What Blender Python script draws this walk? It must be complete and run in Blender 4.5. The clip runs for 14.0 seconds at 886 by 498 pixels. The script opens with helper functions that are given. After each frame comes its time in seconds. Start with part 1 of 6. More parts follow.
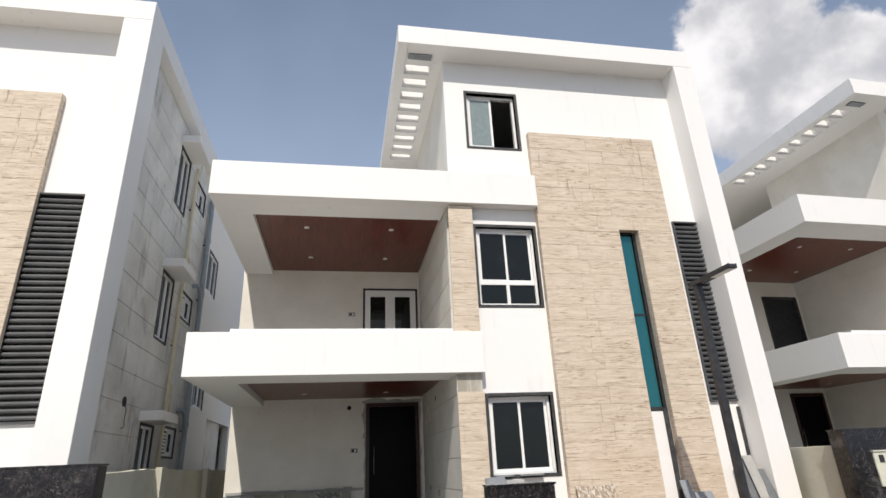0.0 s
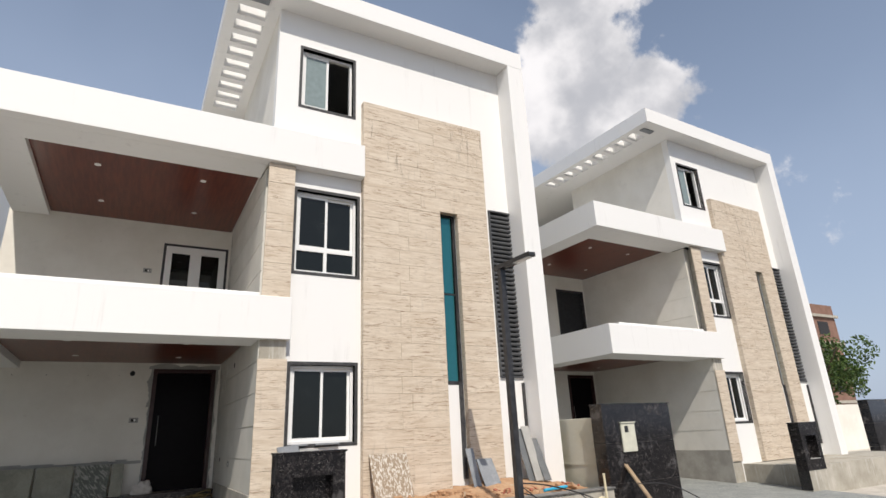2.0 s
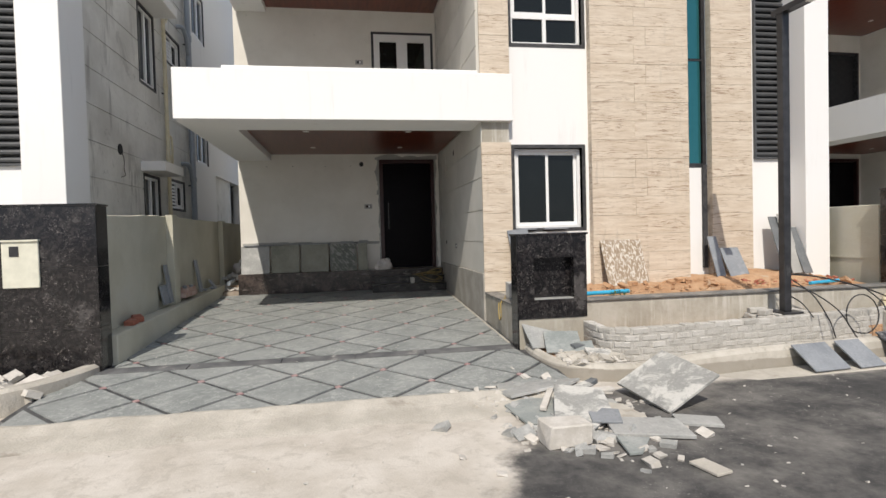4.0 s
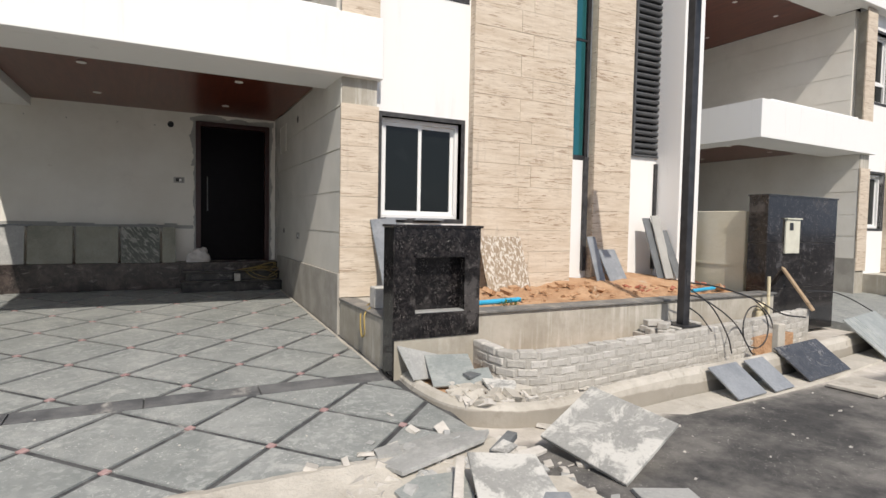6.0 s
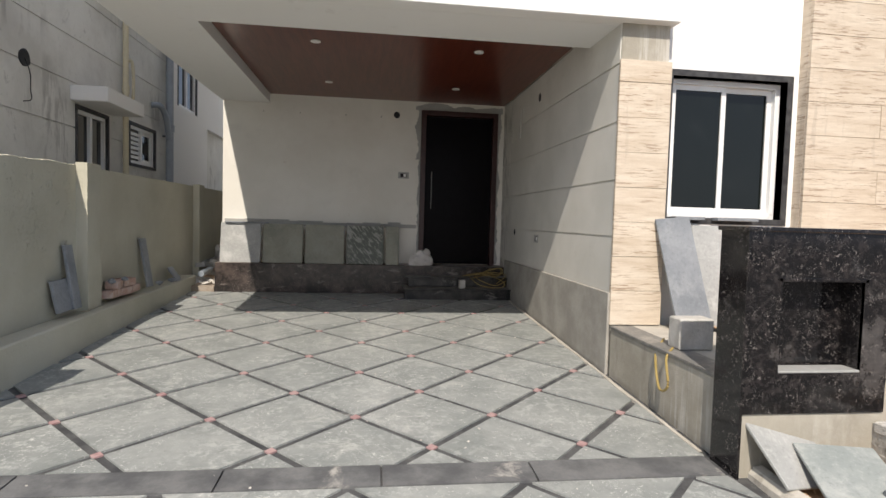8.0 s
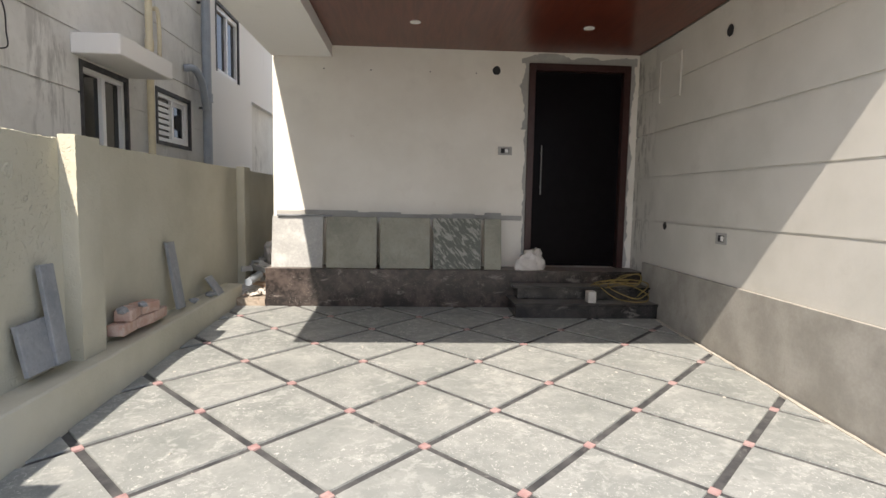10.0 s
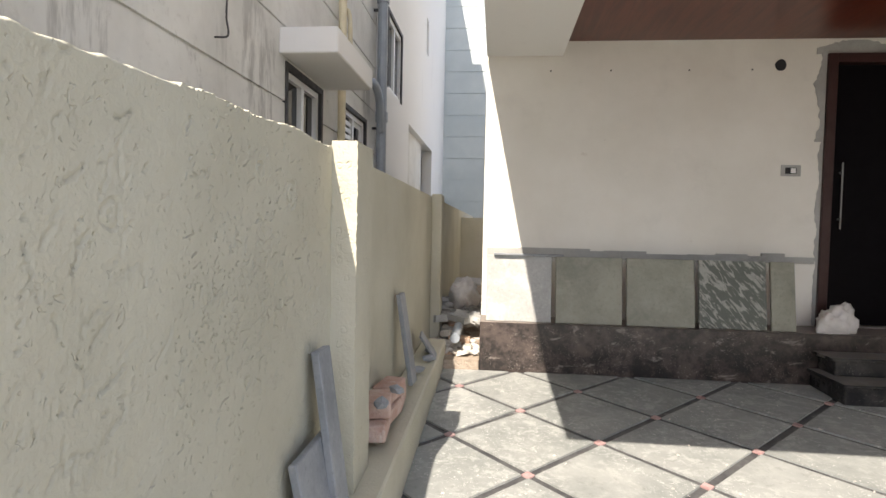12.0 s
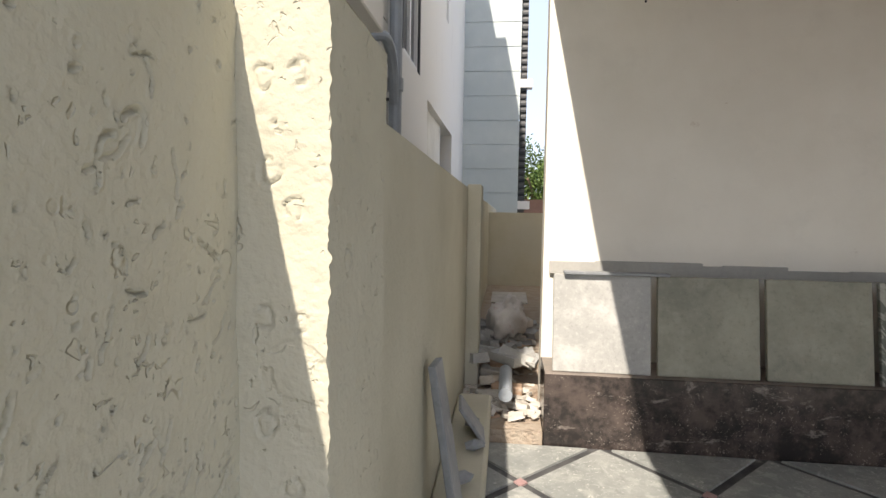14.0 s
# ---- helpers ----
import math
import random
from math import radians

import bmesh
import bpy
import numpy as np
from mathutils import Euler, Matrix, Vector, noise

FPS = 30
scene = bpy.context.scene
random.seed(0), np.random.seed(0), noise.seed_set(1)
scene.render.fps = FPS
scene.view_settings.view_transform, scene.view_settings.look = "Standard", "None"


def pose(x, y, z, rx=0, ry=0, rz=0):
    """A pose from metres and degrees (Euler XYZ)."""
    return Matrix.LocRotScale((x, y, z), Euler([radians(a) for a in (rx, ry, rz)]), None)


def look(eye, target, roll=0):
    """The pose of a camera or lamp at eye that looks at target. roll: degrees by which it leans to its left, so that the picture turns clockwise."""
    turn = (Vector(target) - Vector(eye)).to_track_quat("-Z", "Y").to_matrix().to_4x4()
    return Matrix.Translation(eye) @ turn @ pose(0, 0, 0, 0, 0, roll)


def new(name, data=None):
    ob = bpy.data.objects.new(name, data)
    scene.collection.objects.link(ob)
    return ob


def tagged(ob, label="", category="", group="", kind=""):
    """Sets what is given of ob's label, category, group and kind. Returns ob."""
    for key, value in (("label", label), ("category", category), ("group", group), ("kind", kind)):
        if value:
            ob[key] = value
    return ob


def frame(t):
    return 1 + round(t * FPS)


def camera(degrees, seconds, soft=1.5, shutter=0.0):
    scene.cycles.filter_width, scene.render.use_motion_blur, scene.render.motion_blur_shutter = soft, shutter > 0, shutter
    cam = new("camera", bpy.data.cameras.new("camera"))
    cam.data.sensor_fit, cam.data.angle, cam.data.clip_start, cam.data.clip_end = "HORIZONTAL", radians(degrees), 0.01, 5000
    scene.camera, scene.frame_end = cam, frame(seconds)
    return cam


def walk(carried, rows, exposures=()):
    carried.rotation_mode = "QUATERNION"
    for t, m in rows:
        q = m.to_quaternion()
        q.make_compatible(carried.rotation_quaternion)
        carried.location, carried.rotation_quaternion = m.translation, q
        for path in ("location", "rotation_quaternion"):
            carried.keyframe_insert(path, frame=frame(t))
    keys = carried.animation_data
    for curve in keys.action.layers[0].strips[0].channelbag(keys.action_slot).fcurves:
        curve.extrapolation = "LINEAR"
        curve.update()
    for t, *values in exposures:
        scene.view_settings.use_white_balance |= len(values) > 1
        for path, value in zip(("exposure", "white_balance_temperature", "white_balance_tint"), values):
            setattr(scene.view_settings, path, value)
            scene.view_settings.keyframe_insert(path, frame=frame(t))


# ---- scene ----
EXPOSURE, SUN, SKY, ROADZ = -0.03, 4.2, 0.125, -0.40
NEXT = pose(12.278, 0.22, 0.041, 0, 0, 2.11) @ Matrix.Diagonal((0.873, 1, 0.984, 1))
# cloud banks: direction, width, strength
CLOUDS = (((0.60, 0.56, 0.58), 0.25, 1.1), ((0.56, 0.50, 0.67), 0.22, 1.05), ((0.68, 0.50, 0.52), 0.22, 0.95), ((0.95, 0.55, 0.40), 0.22, 0.6), ((1.0, 0.45, 0.25), 0.25, 0.6), ((-0.8, -0.5, 0.5), 0.5, 0.7), ((-0.2, -1.0, 0.3), 0.6, 0.6))
cam = camera(77.7, 14.0)
PATH = [
    (0, (0.22, -0.073, 1.397), (0.57, 1.753, 2.134), -2.7),
    (0.5, (0.237, -0.095, 1.396), (0.621, 1.684, 2.226), -3.6),
    (1, (0.278, -0.038, 1.365), (0.839, 1.689, 2.204), -4.3),
    (1.5, (0.435, 0.016, 1.308), (1.268, 1.676, 2.05), -3.4),
    (2, (0.442, 0.023, 1.288), (1.373, 1.675, 1.925), -2.7),
    (2.5, (0.343, 0.086, 1.265), (1.103, 1.887, 1.688), -1.4),
    (2.7, (0.307, 0.118, 1.238), (0.944, 1.988, 1.547), -1.3),
    (2.8, (0.299, 0.144, 1.23), (0.861, 2.044, 1.498), -2.0),
    (3, (0.295, 0.209, 1.219), (0.721, 2.157, 1.367), -1.8),
    (3.2, (0.261, 0.344, 1.206), (0.571, 2.319, 1.259), -1.9),
    (5.3, (0.117, 2.217, 1.177), (0.682, 4.133, 1.08), 0.4),
    (5.5, (0.131, 2.413, 1.176), (0.835, 4.283, 1.084), 1.0),
    (6, (0.275, 2.878, 1.166), (1.182, 4.658, 1.075), 1.1),
    (6.5, (0.333, 3.327, 1.153), (1.338, 5.052, 1.043), 1.4),
    (7, (0.336, 3.799, 1.155), (1.403, 5.488, 1.06), 2.0),
    (7.5, (0.347, 4.295, 1.156), (1.131, 6.133, 1.077), 2.4),
    (8, (0.07, 4.663, 1.141), (0.322, 6.644, 1.037), 1.6),
    (8.2, (-0.023, 4.834, 1.164), (0.098, 6.827, 1.043), 1.0),
    (10.3, (-0.765, 7.054, 1.24), (-0.655, 9.043, 1.06), 1.1),
    (10.5, (-0.917, 7.189, 1.237), (-0.812, 9.18, 1.08), 1.2),
    (11, (-1.326, 7.519, 1.286), (-1.212, 9.513, 1.191), 1.2),
    (11.5, (-1.698, 7.907, 1.299), (-1.743, 9.905, 1.222), 0.8),
    (12, (-2.118, 8.215, 1.265), (-2.308, 10.204, 1.185), 1.2),
    (12.5, (-2.344, 8.598, 1.276), (-2.599, 10.58, 1.201), 2.0),
    (13, (-2.446, 8.98, 1.335), (-2.731, 10.958, 1.268), 2.2),
    (13.5, (-2.576, 9.375, 1.359), (-2.847, 11.354, 1.272), 2.0),
    (14, (-2.482, 9.797, 1.353), (-2.713, 11.781, 1.239), 1.0),
]
walk(cam, [(t, look(eye, target, roll)) for t, eye, target, roll in PATH], [(t, EXPOSURE + e, k, tint) for t, e, k, tint in [(0, -0.12, 6720, 11), (1.5, -0.16, 6720, 11), (3, -0.12, 6770, 11), (5.3, -0.08, 6770, 11), (6.5, -0.04, 6770, 12), (7.5, 0.02, 6820, 12), (8.2, 0.32, 6920, 12), (10.5, 1.08, 7120, 14), (11.5, 1.3, 7150, 14), (12.5, 1.14, 7200, 14), (13.5, 1.08, 7220, 14), (14, 0.93, 7220, 13)]])


# ---- world, sun ----
SUN_TRAVEL = Vector((0.205, 0.875, -1.0))
to_sun = -SUN_TRAVEL.normalized()
elev = math.asin(to_sun.z)
azim = math.atan2(to_sun.x, to_sun.y)


def make_world():
    w = bpy.data.worlds.new("world")
    scene.world = w
    w.use_nodes = True
    n, l = w.node_tree.nodes, w.node_tree.links
    n.clear()
    out = n.new("ShaderNodeOutputWorld")
    bg = n.new("ShaderNodeBackground")
    sky = n.new("ShaderNodeTexSky")
    sky.sky_type = "NISHITA"
    sky.sun_disc = False
    sky.sun_elevation = elev
    sky.sun_rotation = azim
    sky.dust_density = 1.6
    sky.air_density = 1.0
    geo = n.new("ShaderNodeTexCoord")

    def vec(op, a, b=None):
        m = n.new("ShaderNodeVectorMath")
        m.operation = op
        l.new(a, m.inputs[0])
        if b is not None:
            if isinstance(b, tuple):
                m.inputs[1].default_value = b
            else:
                l.new(b, m.inputs[1])
        return m

    def mth(op, a, b, clamp=False):
        m = n.new("ShaderNodeMath")
        m.operation = op
        m.use_clamp = clamp
        for k, v in enumerate((a, b)):
            if isinstance(v, (int, float)):
                m.inputs[k].default_value = v
            else:
                l.new(v, m.inputs[k])
        return m.outputs[0]

    direction = vec("NORMALIZE", geo.outputs["Generated"]).outputs[0]
    big = n.new("ShaderNodeTexNoise")
    big.inputs["Scale"].default_value = 3.2
    big.inputs["Detail"].default_value = 9
    big.inputs["Roughness"].default_value = 0.58
    l.new(direction, big.inputs["Vector"])
    amount = None
    # banks of cumulus: where they stand in the sky, how wide, how strong
    for d, wide, strong in CLOUDS:
        dd = Vector(d).normalized()
        dist = vec("DISTANCE", direction, tuple(dd)).outputs["Value"]
        v = mth("MULTIPLY", mth("SUBTRACT", 1.0, mth("DIVIDE", dist, wide), True), strong)
        amount = v if amount is None else mth("MAXIMUM", amount, v)
    mask = mth("ADD", amount, mth("MULTIPLY", mth("SUBTRACT", big.outputs["Fac"], 0.5), 1.7))
    ramp = n.new("ShaderNodeMapRange")
    ramp.interpolation_type = "SMOOTHSTEP"
    ramp.inputs["From Min"].default_value = 0.42
    ramp.inputs["From Max"].default_value = 0.52
    l.new(mask, ramp.inputs["Value"])
    veil = n.new("ShaderNodeMapRange")
    veil.inputs["From Min"].default_value = 0.35
    veil.inputs["From Max"].default_value = 0.8
    veil.inputs["To Max"].default_value = 0.25
    soft = n.new("ShaderNodeTexNoise")
    soft.inputs["Scale"].default_value = 1.6
    soft.inputs["Detail"].default_value = 4
    l.new(direction, soft.inputs["Vector"])
    l.new(soft.outputs["Fac"], veil.inputs["Value"])
    parts = n.new("ShaderNodeSeparateXYZ")
    l.new(direction, parts.inputs[0])
    haze = n.new("ShaderNodeMapRange")
    for key, val in (("From Min", 0.75), ("From Max", 0.05), ("To Min", 0.15), ("To Max", 0.70)):
        haze.inputs[key].default_value = val
    l.new(parts.outputs[2], haze.inputs["Value"])
    cover = ramp.outputs[0]
    thin = n.new("ShaderNodeMix")
    thin.data_type = "RGBA"
    l.new(mth("ADD", veil.outputs[0], haze.outputs[0], True), thin.inputs["Factor"])
    l.new(sky.outputs[0], thin.inputs["A"])
    thin.inputs["B"].default_value = (4.3, 5.3, 7.1, 1)
    shade = n.new("ShaderNodeTexNoise")
    shade.inputs["Scale"].default_value = 7
    shade.inputs["Detail"].default_value = 5
    l.new(direction, shade.inputs["Vector"])
    cr = n.new("ShaderNodeMix")
    cr.data_type = "RGBA"
    cr.inputs["A"].default_value = (4.7, 4.9, 5.4, 1)
    cr.inputs["B"].default_value = (8.8, 8.8, 9.1, 1)
    billow = n.new("ShaderNodeMapRange")
    billow.interpolation_type = "SMOOTHSTEP"
    billow.inputs["From Min"].default_value = 0.36
    billow.inputs["From Max"].default_value = 0.62
    l.new(shade.outputs["Fac"], billow.inputs["Value"])
    l.new(billow.outputs[0], cr.inputs["Factor"])
    mix = n.new("ShaderNodeMix")
    mix.data_type = "RGBA"
    l.new(cover, mix.inputs["Factor"])
    l.new(thin.outputs["Result"], mix.inputs["A"])
    l.new(cr.outputs["Result"], mix.inputs["B"])
    l.new(mix.outputs["Result"], bg.inputs["Color"])
    bg.inputs["Strength"].default_value = SKY
    l.new(bg.outputs[0], out.inputs["Surface"])


make_world()
sun_data = bpy.data.lights.new("sun", "SUN")
sun_data.energy = SUN
sun_data.angle = radians(0.53)
sun_data.color = (1.0, 0.955, 0.89)
sun = new("sun", sun_data)
sun.matrix_world = look((0, 0, 30), Vector((0, 0, 30)) + SUN_TRAVEL)


# ---- materials ----
class Mat:
    """A node material in the making."""

    def __init__(self, name, rough=0.7, metal=0.0, spec=0.5):
        self.m = bpy.data.materials.new(name)
        self.m.use_nodes = True
        self.t = self.m.node_tree
        self.n, self.l = self.t.nodes, self.t.links
        self.b = self.n["Principled BSDF"]
        self.b.inputs["Roughness"].default_value = rough
        self.b.inputs["Metallic"].default_value = metal
        self.b.inputs["Specular IOR Level"].default_value = spec
        g = self.n.new("ShaderNodeNewGeometry")
        self.pos = g.outputs["Position"]
        self.island = g.outputs["Random Per Island"]
        self.rand = self.n.new("ShaderNodeObjectInfo").outputs["Random"]

    def stretched(self, scale, src=None):
        v = self.n.new("ShaderNodeVectorMath")
        v.operation = "MULTIPLY"
        self.l.new(src or self.pos, v.inputs[0])
        v.inputs[1].default_value = scale
        return v.outputs[0]

    def offset_by(self, vec, fac, amount):
        v = self.n.new("ShaderNodeVectorMath")
        v.operation = "ADD"
        self.l.new(vec, v.inputs[0])
        self.l.new(self.math("MULTIPLY", fac, amount), v.inputs[1])
        return v.outputs[0]

    def noise(self, scale=5.0, detail=4.0, rough=0.55, vec=None, dist=0.0):
        t = self.n.new("ShaderNodeTexNoise")
        t.inputs["Scale"].default_value = scale
        t.inputs["Detail"].default_value = detail
        t.inputs["Roughness"].default_value = rough
        t.inputs["Distortion"].default_value = dist
        self.l.new(vec or self.pos, t.inputs["Vector"])
        return t.outputs["Fac"]

    def cells(self, scale=5.0, vec=None, feature="F1", out="Distance"):
        t = self.n.new("ShaderNodeTexVoronoi")
        t.feature = feature
        t.inputs["Scale"].default_value = scale
        self.l.new(vec or self.pos, t.inputs["Vector"])
        return t.outputs[out]

    def ramp(self, fac, lo, hi, a=0.0, b=1.0):
        t = self.n.new("ShaderNodeMapRange")
        t.interpolation_type = "SMOOTHSTEP"
        self.l.new(fac, t.inputs["Value"])
        for k, v in (("From Min", lo), ("From Max", hi), ("To Min", a), ("To Max", b)):
            t.inputs[k].default_value = v
        return t.outputs[0]

    def math(self, op, a, b=0.0, clamp=False):
        t = self.n.new("ShaderNodeMath")
        t.operation = op
        t.use_clamp = clamp
        for k, v in enumerate((a, b)):
            if isinstance(v, (int, float)):
                t.inputs[k].default_value = v
            else:
                self.l.new(v, t.inputs[k])
        return t.outputs[0]

    def mix(self, fac, a, b):
        t = self.n.new("ShaderNodeMix")
        t.data_type = "RGBA"
        if isinstance(fac, (int, float)):
            t.inputs["Factor"].default_value = fac
        else:
            self.l.new(fac, t.inputs["Factor"])
        for k, v in (("A", a), ("B", b)):
            if isinstance(v, tuple):
                t.inputs[k].default_value = (*v, 1) if len(v) == 3 else v
            else:
                self.l.new(v, t.inputs[k])
        return t.outputs["Result"]

    def xyz(self):
        t = self.n.new("ShaderNodeSeparateXYZ")
        self.l.new(self.pos, t.inputs[0])
        return t.outputs

    def color(self, c):
        if isinstance(c, tuple):
            self.b.inputs["Base Color"].default_value = (*c, 1)
        else:
            self.l.new(c, self.b.inputs["Base Color"])
        return self

    def rough(self, r):
        self.l.new(r, self.b.inputs["Roughness"])
        return self

    def bump(self, h, strength=0.3, dist=0.01):
        t = self.n.new("ShaderNodeBump")
        t.inputs["Strength"].default_value = strength
        t.inputs["Distance"].default_value = dist
        self.l.new(h, t.inputs["Height"])
        self.l.new(t.outputs[0], self.b.inputs["Normal"])
        return self


def mottled(name, a, b, scale=3.0, rough=0.8, bump=0.2, fine=60.0, c=None, metal=0.0, spec=0.4, dist=0.004):
    """Two tones in soft patches, fine grain, an optional third tone in stains."""
    m = Mat(name, rough, metal, spec)
    base = m.mix(m.ramp(m.noise(scale, 6, 0.6), 0.32, 0.68), a, b)
    if c:
        base = m.mix(m.ramp(m.noise(scale * 0.6, 8, 0.7, dist=0.4), 0.58, 0.72), base, c)
    g = m.noise(fine, 3)
    base = m.mix(m.ramp(g, 0.2, 0.8, 0.0, 0.22), base, tuple(x * 0.7 for x in a))
    m.color(base)
    m.bump(m.math("ADD", g, m.math("MULTIPLY", m.noise(scale * 4, 4), 1.5)), bump, dist)
    return m.m


def white_paint():
    m = Mat("white_paint", 0.75, spec=0.3)
    streak = m.noise(1.0, 6, 0.6, m.stretched((7.0, 7.0, 0.7)))
    patch = m.noise(0.8, 5)
    f = m.math("MULTIPLY", m.ramp(streak, 0.56, 0.74), m.ramp(patch, 0.42, 0.62))
    m.color(m.mix(m.math("MULTIPLY", f, 0.4), (0.80, 0.795, 0.775), (0.58, 0.57, 0.55)))
    m.bump(m.noise(45, 4), 0.15, 0.003)
    return m.m


def stone_clad():
    m = Mat("beige_stone", 0.62, spec=0.3)
    v = m.offset_by(m.stretched((1.3, 1.3, 9.0)), m.rand, 23.0)
    a = m.noise(1.6, 7, 0.62, v, 0.25)
    v2 = m.offset_by(m.stretched((3.0, 3.0, 34.0)), m.rand, 11.0)
    b = m.noise(1.7, 6, 0.68, v2, 0.2)
    v3 = m.offset_by(m.stretched((1.1, 1.1, 5.0)), m.rand, 7.0)
    where = m.ramp(m.noise(1.5, 4, 0.6, v3), 0.40, 0.60, 0.15, 1.0)
    base = m.mix(m.ramp(a, 0.3, 0.7), (0.53, 0.435, 0.33), (0.66, 0.575, 0.465))
    base = m.mix(m.math("MULTIPLY", m.ramp(b, 0.52, 0.60), m.math("MULTIPLY", where, 0.95)), base, (0.29, 0.205, 0.14))
    grain = m.noise(120, 3, 0.7, m.stretched((0.5, 0.5, 1.6)))
    base = m.mix(m.ramp(grain, 0.55, 0.68, 0, 0.3), base, (0.40, 0.32, 0.25))
    base = m.mix(m.math("MULTIPLY", m.ramp(b, 0.30, 0.42, 1.0, 0.0), 0.5), base, (0.72, 0.65, 0.55))
    base = m.mix(m.math("MULTIPLY", m.rand, 0.2), base, (0.60, 0.53, 0.44))
    run = m.noise(1.0, 6, 0.7, m.stretched((16.0, 16.0, 1.6)), 0.3)
    spot = m.noise(0.62, 3)
    high = m.ramp(m.xyz()[2], 4.8, 7.0, 0.25, 1.0)
    base = m.mix(m.math("MULTIPLY", m.math("MULTIPLY", m.ramp(run, 0.56, 0.64), m.ramp(spot, 0.42, 0.56)), m.math("MULTIPLY", high, 0.75)), base, (0.22, 0.18, 0.14))
    m.color(base)
    m.bump(m.math("ADD", b, m.math("MULTIPLY", m.noise(70, 3), 0.4)), 0.5, 0.005)
    return m.m


def granite():
    m = Mat("black_granite", 0.16, spec=0.5)
    s = m.noise(46, 5, 0.8, dist=1.2)
    f = m.ramp(s, 0.56, 0.64)
    cl = m.ramp(m.noise(11, 5, 0.6), 0.44, 0.62, 0.1, 1.0)
    base = m.mix(m.ramp(m.noise(20, 6, 0.7), 0.42, 0.66), (0.006, 0.006, 0.007), (0.024, 0.021, 0.021))
    base = m.mix(m.math("MULTIPLY", m.math("MULTIPLY", f, cl), 0.85), base, (0.30, 0.27, 0.25))
    dust = m.ramp(m.noise(2.6, 8, 0.7), 0.52, 0.72)
    base = m.mix(m.math("MULTIPLY", dust, 0.22), base, (0.30, 0.27, 0.25))
    m.color(base)
    m.rough(m.math("ADD", 0.12, m.math("MULTIPLY", dust, 0.4)))
    return m.m


def driveway_stone():
    """Grey-green slate slabs, worn in blotches, with flakes of pale cement trodden on."""
    m = Mat("grey_paving_stone", 0.6, spec=0.35)
    v = m.offset_by(m.stretched((1, 1, 1)), m.rand, 19.0)
    base = m.mix(m.ramp(m.noise(2.4, 7, 0.65, v), 0.3, 0.7), (0.20, 0.215, 0.205), (0.31, 0.32, 0.305))
    base = m.mix(m.math("MULTIPLY", m.rand, 0.3), base, (0.20, 0.215, 0.205))
    blotch = m.ramp(m.noise(13, 7, 0.72, v, 0.4), 0.50, 0.60)
    base = m.mix(m.math("MULTIPLY", blotch, m.ramp(m.noise(1.7, 4), 0.36, 0.60, 0.12, 0.6)), base, (0.40, 0.41, 0.39))
    dark = m.ramp(m.noise(19, 6, 0.7, v), 0.34, 0.44, 0.4, 0.0)
    base = m.mix(dark, base, (0.15, 0.16, 0.15))
    film = m.math("MULTIPLY", m.ramp(m.noise(4.5, 9, 0.75, dist=0.6), 0.50, 0.68), m.ramp(m.noise(0.9, 4), 0.40, 0.62, 0.2, 1.0))
    base = m.mix(m.math("MULTIPLY", film, 0.5), base, (0.50, 0.495, 0.46))
    flake = m.ramp(m.noise(42, 5, 0.8, dist=0.8), 0.585, 0.63)
    base = m.mix(m.math("MULTIPLY", flake, m.ramp(m.noise(2.2, 5), 0.40, 0.58, 0.1, 0.8)), base, (0.64, 0.635, 0.60))
    m.color(base)
    m.bump(m.math("ADD", blotch, m.noise(50, 3)), 0.25, 0.003)
    return m.m


